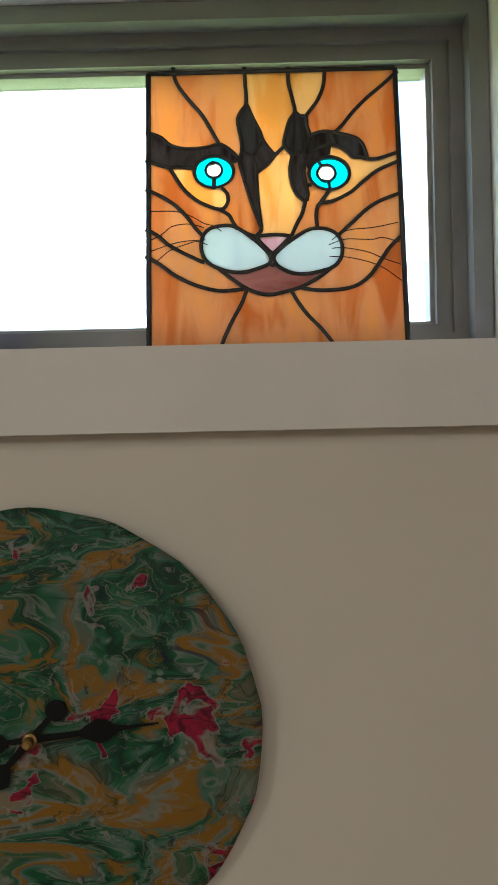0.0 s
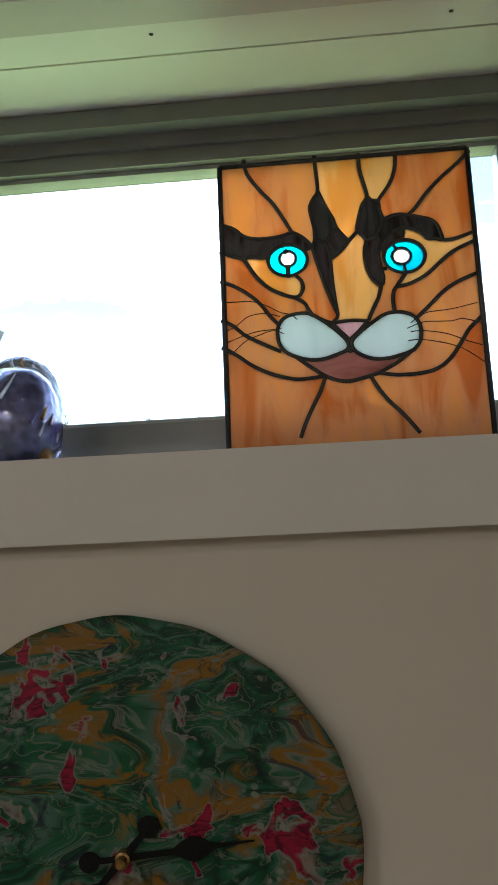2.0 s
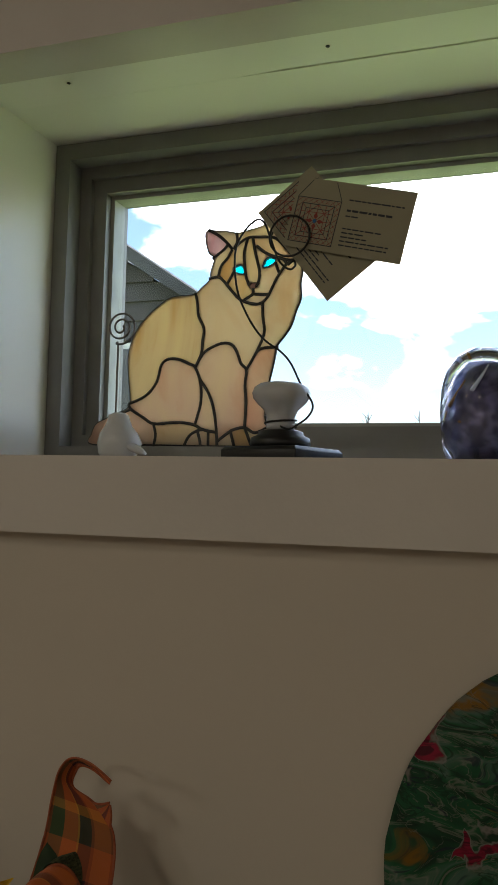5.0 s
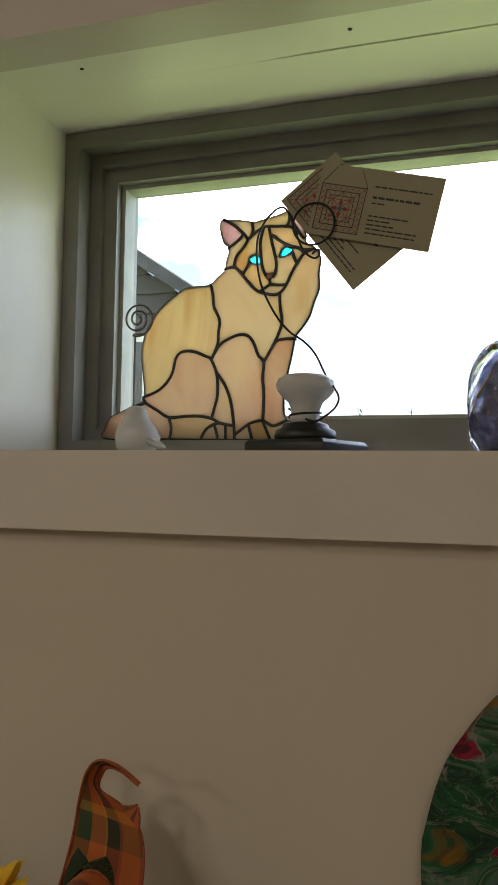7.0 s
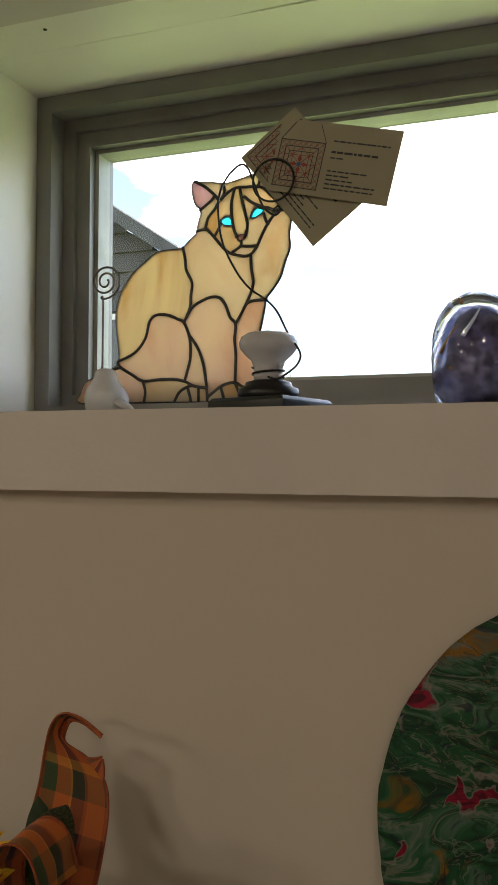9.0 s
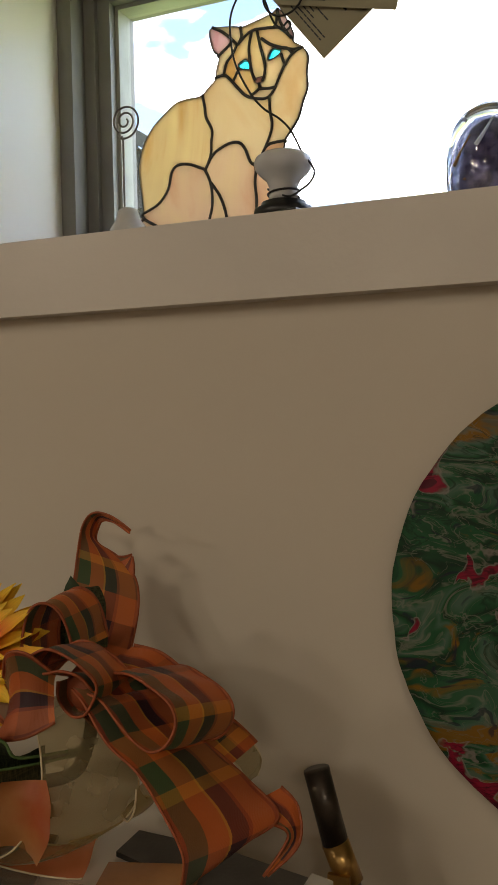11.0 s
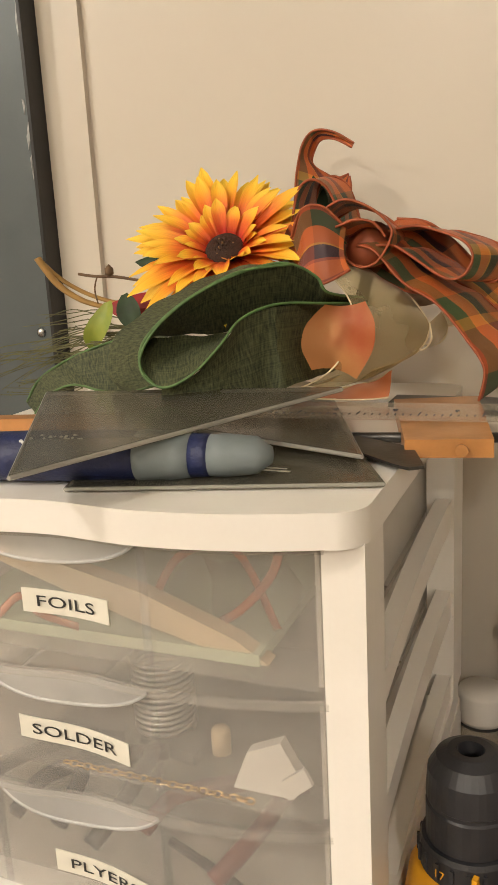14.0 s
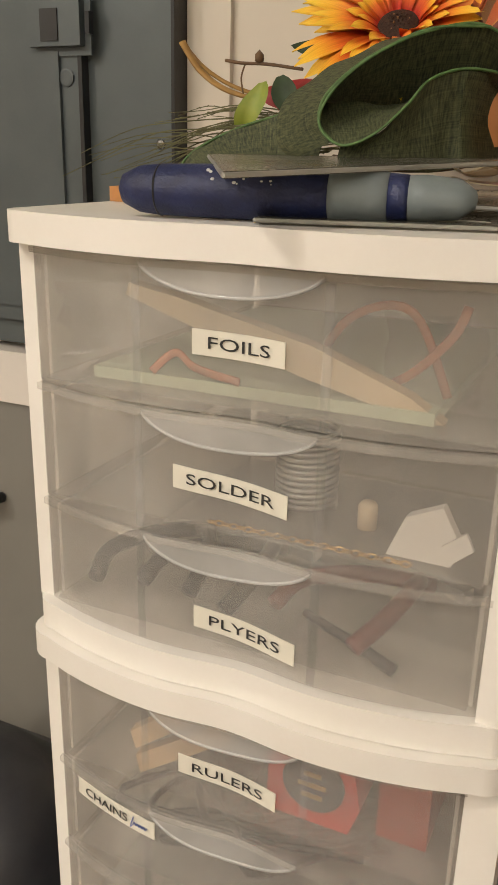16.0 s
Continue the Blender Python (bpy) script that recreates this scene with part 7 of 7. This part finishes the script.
for k, s in enumerate((6, 7, 8, 9)):
    word(str(s), 0.006, pose(-0.515 + 0.032 * (k + 1) + 0.018, 0.334 + 0.0016 * k, TOP + 0.0133, 0, 0, 3), INK, tsq, "scale_number")
word("INCHES", 0.0045, pose(-0.345, 0.340, TOP + 0.0133, 0, 0, 3), INK, tsq, "scale_lettering")
head_poly = [(-0.309, 0.411), (-0.297, 0.408), (-0.293, 0.390), (-0.288, 0.372), (-0.285, 0.350), (-0.287, 0.335), (-0.291, 0.315), (-0.286, 0.290), (-0.289, 0.275), (-0.304, 0.261), (-0.309, 0.266), (-0.308, 0.325), (-0.312, 0.345), (-0.310, 0.375)]
part("head", prism(head_poly, TOP + 0.0065, TOP + 0.0105, None, "xy"), ACRYLHEAD, tsq, "worn translucent head", bevel=0.001)
part("head_rib", prism([(-0.311, 0.333), (-0.288, 0.336), (-0.287, 0.356), (-0.311, 0.355)], TOP + 0.0106, TOP + 0.0145, None, "xy"), ACRYLHEAD, tsq, bevel=0.001)
blk = thing("wooden_block", "varnished amber wooden block lying across the unit", "wooden block")
part("block", prism([(-0.386, 0.288), (-0.346, 0.296), (-0.366, 0.400), (-0.412, 0.385)], TOP + 0.0006, TOP + 0.0095, None, "xy"), AMBERWOOD, blk, bevel=0.002)
part("wood_plug", lathe(((0, 0), (0.003, 0), (0.003, 0.0012), (0, 0.0012)), m=pose(-0.360, 0.292, TOP + 0.0045, 90), seg=16), AMBERWOOD, blk)
for y, x0, x1, r in ((0.312, -0.430, -0.343, 0.0026), (0.318, -0.430, -0.324, 0.0016)):
    rd = thing("metal_rod", "thin dark metal rod under the wooden block", "rod", group="metal rods")
    part("rod", tube([(x0, y, TOP + r + 0.0006), (x1, y + (x1 - x0) * 0.16, TOP + r + 0.0006)], r, seg=12), GUN, rd, smooth=True)

# ---- workbench with torch, drill and bottle ----
BENCH = 0.835
bench = thing("workbench", "brown wooden workbench against the wall", "workbench")
part("worktop", box(-0.3825, 1.2, 0.12, 0.548, BENCH - 0.035, BENCH), FLOOR, bench, bevel=0.003)
for x in (-0.35, 1.13):
    for y in (0.15, 0.48):
        part("leg", box(x, x + 0.05, y, y + 0.05, 0.001, BENCH - 0.0355), FLOOR, bench)
TORCHSTEEL = mat("heat_tinted_steel", (0.26, 0.235, 0.21), 0.26, 1.0, var=0.3, scale=35, tint=(0.08, 0.07, 0.07))
SCORCH = mat("scorched_steel", (0.055, 0.05, 0.048), 0.33, 0.9, var=0.3, scale=40, tint=(0.13, 0.11, 0.09))
TANK = mat("blue_tank_paint", (0.03, 0.07, 0.22), 0.35)
torch = thing("gas_torch", "gas torch with a scorched steel burner and brass valve", "blow torch", (-0.296, 0.48, BENCH))
tz = lambda z: z - BENCH
part("tank", lathe(((0, 0), (0.032, 0), (0.034, 0.004), (0.034, 0.125), (0.028, 0.145), (0.014, 0.155), (0.012, 0.165), (0, 0.165))), TANK, torch, smooth=True)
part("burner_tip", tube([(-0.033, 0, tz(1.224)), (-0.022, 0, tz(1.182))], 0.0078, seg=24), SCORCH, torch, "scorched dark burner tip", smooth=True)
part("burner_collar", tube([(-0.0222, 0, tz(1.1825)), (-0.0135, 0, tz(1.160))], 0.0081, seg=24), BRASS, torch, "brass tinted collar", smooth=True)
part("burner_tube", tube(smooth_line([(-0.0172, 0, tz(1.170)), (-0.010, 0, tz(1.145)), (-0.004, 0, tz(1.125)), (0.000, 0, tz(1.108)), (0.001, 0, tz(1.090)), (0.001, 0, tz(1.064))], 6), 0.0069, seg=20), TORCHSTEEL, torch, smooth=True)
part("igniter_tab", box(-0.024, -0.011, -0.010, -0.007, tz(1.158), tz(1.168)), BRASS, torch, bevel=0.001)
part("brass_sleeve", lathe(((0.0074, 0), (0.0085, 0.001), (0.0085, 0.016), (0.0074, 0.017)), m=pose(0.001, 0, tz(1.050)), seg=24), BRASS, torch, smooth=False)
part("brass_valve", lathe(((0.0, 0), (0.012, 0), (0.012, 0.006), (0.010, 0.008), (0.0112, 0.012), (0.0112, 0.018), (0.009, 0.022), (0.0078, 0.032), (0, 0.032)), m=pose(0.001, 0, tz(1.0185)), seg=24), BRASS, torch, smooth=True)
part("air_hole", lathe(((0, 0), (0.0022, 0), (0.0022, 0.0006), (0, 0.0006)), m=pose(0.003, -0.0083, tz(1.044), 90), seg=14), BLACK, torch)
part("valve_body", box(-0.030, -0.006, -0.014, 0.014, tz(0.985), tz(1.046)), DARKPL, torch, "black plastic igniter housing", bevel=0.003)
part("igniter_button", lathe(((0, 0), (0.0045, 0), (0.0045, 0.004), (0.003, 0.005), (0, 0.005)), m=pose(-0.016, 0, tz(1.0461)), seg=18), STEELWIRE, torch, smooth=True)
part("fuel_pipe", tube(smooth_line([(-0.006, -0.004, tz(1.044)), (-0.009, -0.004, tz(1.056)), (-0.006, -0.004, tz(1.063)), (-0.001, -0.004, tz(1.061))], 5), 0.0022), BRASS, torch, smooth=True)
part("side_knob", lathe(((0, 0), (0.006, 0), (0.006, 0.008), (0, 0.008)), m=pose(-0.0302, 0, tz(1.02), 0, -90, 0), seg=16), mat("yellow_knob", (0.7, 0.4, 0.02), 0.4), torch, smooth=True)

YELLOW = mat("yellow_tool_plastic", (0.75, 0.36, 0.01), 0.38, var=0.08, scale=50, tint=(0.6, 0.27, 0.01))
drill = thing("cordless_drill", "yellow and black cordless drill standing chuck upward", "drill", (-0.352, 0.272, BENCH + 0.022), turn=-12)
part("battery_foot", box(-0.028, 0.036, -0.030, 0.085, -0.0218, 0.0008), DARKPL, drill, "black battery pack", bevel=0.006)
dz = lambda z: z - BENCH
part("chuck", lathe(((0.0, 0.186), (0.0062, 0.186), (0.0066, 0.196), (0.011, 0.196), (0.0165, 0.193), (0.0205, 0.186), (0.0213, 0.176), (0.0215, 0.172), (0.0205, 0.171), (0.0205, 0.169), (0.0215, 0.168), (0.0215, 0.150), (0.0, 0.150)), seg=36), DARKPL, drill, "black chuck", smooth=False)
bm = lathe(((0.0, 0.1495), (0.0235, 0.1495), (0.0245, 0.147), (0.0245, 0.134), (0, 0.134)), seg=40)
part("torque_ring", bm, DARKPL, drill, "black numbered torque ring", smooth=False)
for k in range(20):
    a = 2 * math.pi * k / 20
    part("ring_rib", box(-0.0009, 0.0009, -0.0258, -0.0246, 0.1365, 0.1455), DARKPL, drill).matrix_basis = Matrix.Rotation(a, 4, "Z")
t = word("17", 0.0065, pose(-0.006, -0.0262, 0.1415, 90, 0, -12), YELLOW, drill, "ring_number")
part("arrow_mark", box(0.010, 0.0125, -0.0262, -0.0225, 0.138, 0.146), YELLOW, drill)
part("motor_housing", lathe(((0, 0.1335), (0.026, 0.1335), (0.030, 0.128), (0.0325, 0.112), (0.0325, 0.070), (0.030, 0.030), (0.026, 0.008), (0, 0.001)), seg=40, m=Matrix.Diagonal((1, 0.92, 1, 1))), YELLOW, drill, "yellow plastic motor housing", smooth=True)
part("trigger_recess", lathe(((0, 0), (0.011, 0), (0.012, 0.002), (0.010, 0.004), (0, 0.004)), m=pose(0.010, -0.0285, 0.092, 90), seg=28), DARKPL, drill, "black trigger", smooth=True)
part("seam", tube([(0.006 + 0.002 * math.sin(k), -0.0306 + 0.0008 * abs(k - 3) ** 0.5, 0.130 - 0.006 * k) for k in range(5)], 0.0005, seg=5), DARKPL, drill)
for k in range(4):
    part("vent_slot", box(-0.0312, -0.026, -0.016, -0.006, 0.060 + 0.006 * k, 0.0625 + 0.006 * k), DARKPL, drill)
part("handle", box(-0.013, 0.013, -0.014, 0.10, 0.045, 0.085), YELLOW, drill, bevel=0.008)

bot = thing("pill_bottle", "clear plastic bottle with a ribbed white cap", "bottle", (-0.374, 0.516, BENCH))
part("bottle_body", lathe(((0, 0), (0.0165, 0), (0.0175, 0.002), (0.0175, 0.075), (0.0160, 0.081), (0.0160, 0.086), (0, 0.086)), seg=28), ACRYL, bot, smooth=True)
part("cap", lathe(((0, 0.0865), (0.0190, 0.0865), (0.0193, 0.090), (0.0190, 0.108), (0.0175, 0.1115), (0, 0.112)), seg=36), PLASTIC, bot, "white screw cap", smooth=True)
part("cap_ring", lathe(((0.0165, 0.0835), (0.0188, 0.0838), (0.0188, 0.086), (0.0165, 0.0862)), seg=36), DARKPL, bot)

# dim clutter low beside the units
rag = thing("canvas_bag", "dark canvas bag slumped on the floor by the cabinet", "bag", (-0.86, 0.36, 0))
bm = lathe(((0, 0), (0.14, 0), (0.17, 0.10), (0.16, 0.30), (0.13, 0.50), (0.10, 0.62), (0.06, 0.68), (0, 0.69)), seg=24)
for v in bm.verts:
    v.co += Vector((0.015, 0.015, 0.01)) * noise.noise(v.co * 9)
part("sack", bm, DARKPL, rag, smooth=True)

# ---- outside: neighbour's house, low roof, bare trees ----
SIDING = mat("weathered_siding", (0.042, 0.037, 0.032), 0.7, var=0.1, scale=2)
SHINGLE = mat("dark_roof_shingle", (0.06, 0.06, 0.06), 0.85, var=0.3, scale=6, bump=0.4, fine=30)
BARK = mat("bare_bark", (0.09, 0.075, 0.065), 0.9, var=0.2, scale=8)
WHITEP = mat("white_outdoor_paint", (0.6, 0.58, 0.52), 0.6)
house = thing("neighbour_house", "weathered grey brown clapboard house with a dark gable roof", "house", (0, 0, -0.3))
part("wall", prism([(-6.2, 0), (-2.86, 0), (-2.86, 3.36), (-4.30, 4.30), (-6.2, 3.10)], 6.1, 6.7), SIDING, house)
for k in range(24):
    z = 0.2 + 0.16 * k
    x0 = -6.2 if z < 3.1 else -6.2 + (z - 3.1) / 1.2 * 1.9
    x1 = -2.86 if z < 3.36 else -2.86 - (z - 3.36) / 0.94 * 1.44
    if x1 > x0 + 0.1:
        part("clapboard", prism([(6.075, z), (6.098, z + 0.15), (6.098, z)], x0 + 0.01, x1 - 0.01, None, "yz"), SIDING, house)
part("roof", prism([(-4.32, 4.34), (-2.60, 3.22), (-2.56, 3.30), (-4.30, 4.46)], 5.85, 6.75), SHINGLE, house, "dark shingle roof")
part("roof", prism([(-4.34, 4.34), (-6.45, 3.0), (-6.5, 3.08), (-4.36, 4.46)], 5.85, 6.75), SHINGLE, house)
hw = part("window", box(-3.72, -3.12, 6.03, 6.12, 2.15, 3.05), WHITEP, house, "white framed window")
part("pane", box(-3.67, -3.17, 6.015, 6.028, 2.20, 3.0), GUN, hw)
shed = thing("lean_to_shed", "low lean-to shed with a grey green roof", "shed", (0, 0, -0.3))
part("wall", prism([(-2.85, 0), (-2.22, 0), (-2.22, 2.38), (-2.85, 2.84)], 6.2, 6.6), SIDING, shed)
part("roof", prism([(-2.86, 2.86), (-2.12, 2.33), (-2.10, 2.38), (-2.86, 2.95)], 6.0, 6.65), mat("grey_green_roof", (0.10, 0.11, 0.10), 0.8, var=0.2, scale=5), shed, "grey green roof")


def bare_tree(x, y, h, seed):
    ob = thing("bare_tree", "bare leafless tree in the distance", "tree", (x, y, -0.3), "distant bare trees")
    rr = random.Random(seed)
    part("trunk", tube([(0, 0, 0), (0.05 * h * rr.uniform(-0.4, 0.4), 0, h * 0.5), (0, 0, h)], 0.016 * h, seg=7, r_end=0.002 * h), BARK, ob, smooth=True)
    for k in range(26):
        z = h * rr.uniform(0.3, 0.95)
        a, ln = rr.uniform(0, 6.28), h * rr.uniform(0.12, 0.30) * (1.2 - z / h)
        d = Vector((math.cos(a), math.sin(a), rr.uniform(0.6, 1.3))).normalized()
        part("limb", tube([(0, 0, z), Vector((0, 0, z)) + d * ln * 0.5, Vector((0, 0, z)) + d * ln + Vector((0, 0, 0.1 * ln))], 0.0045 * h, seg=5, r_end=0.001 * h), BARK, ob)


for k, (x, y, h) in enumerate(((-16, 42, 7.6), (-13.4, 44, 7.2), (-22.5, 46, 8.2), (-9, 45, 6.6), (-6, 43, 6.4), (-19, 50, 8.0))):
    bare_tree(x, y, h, k)
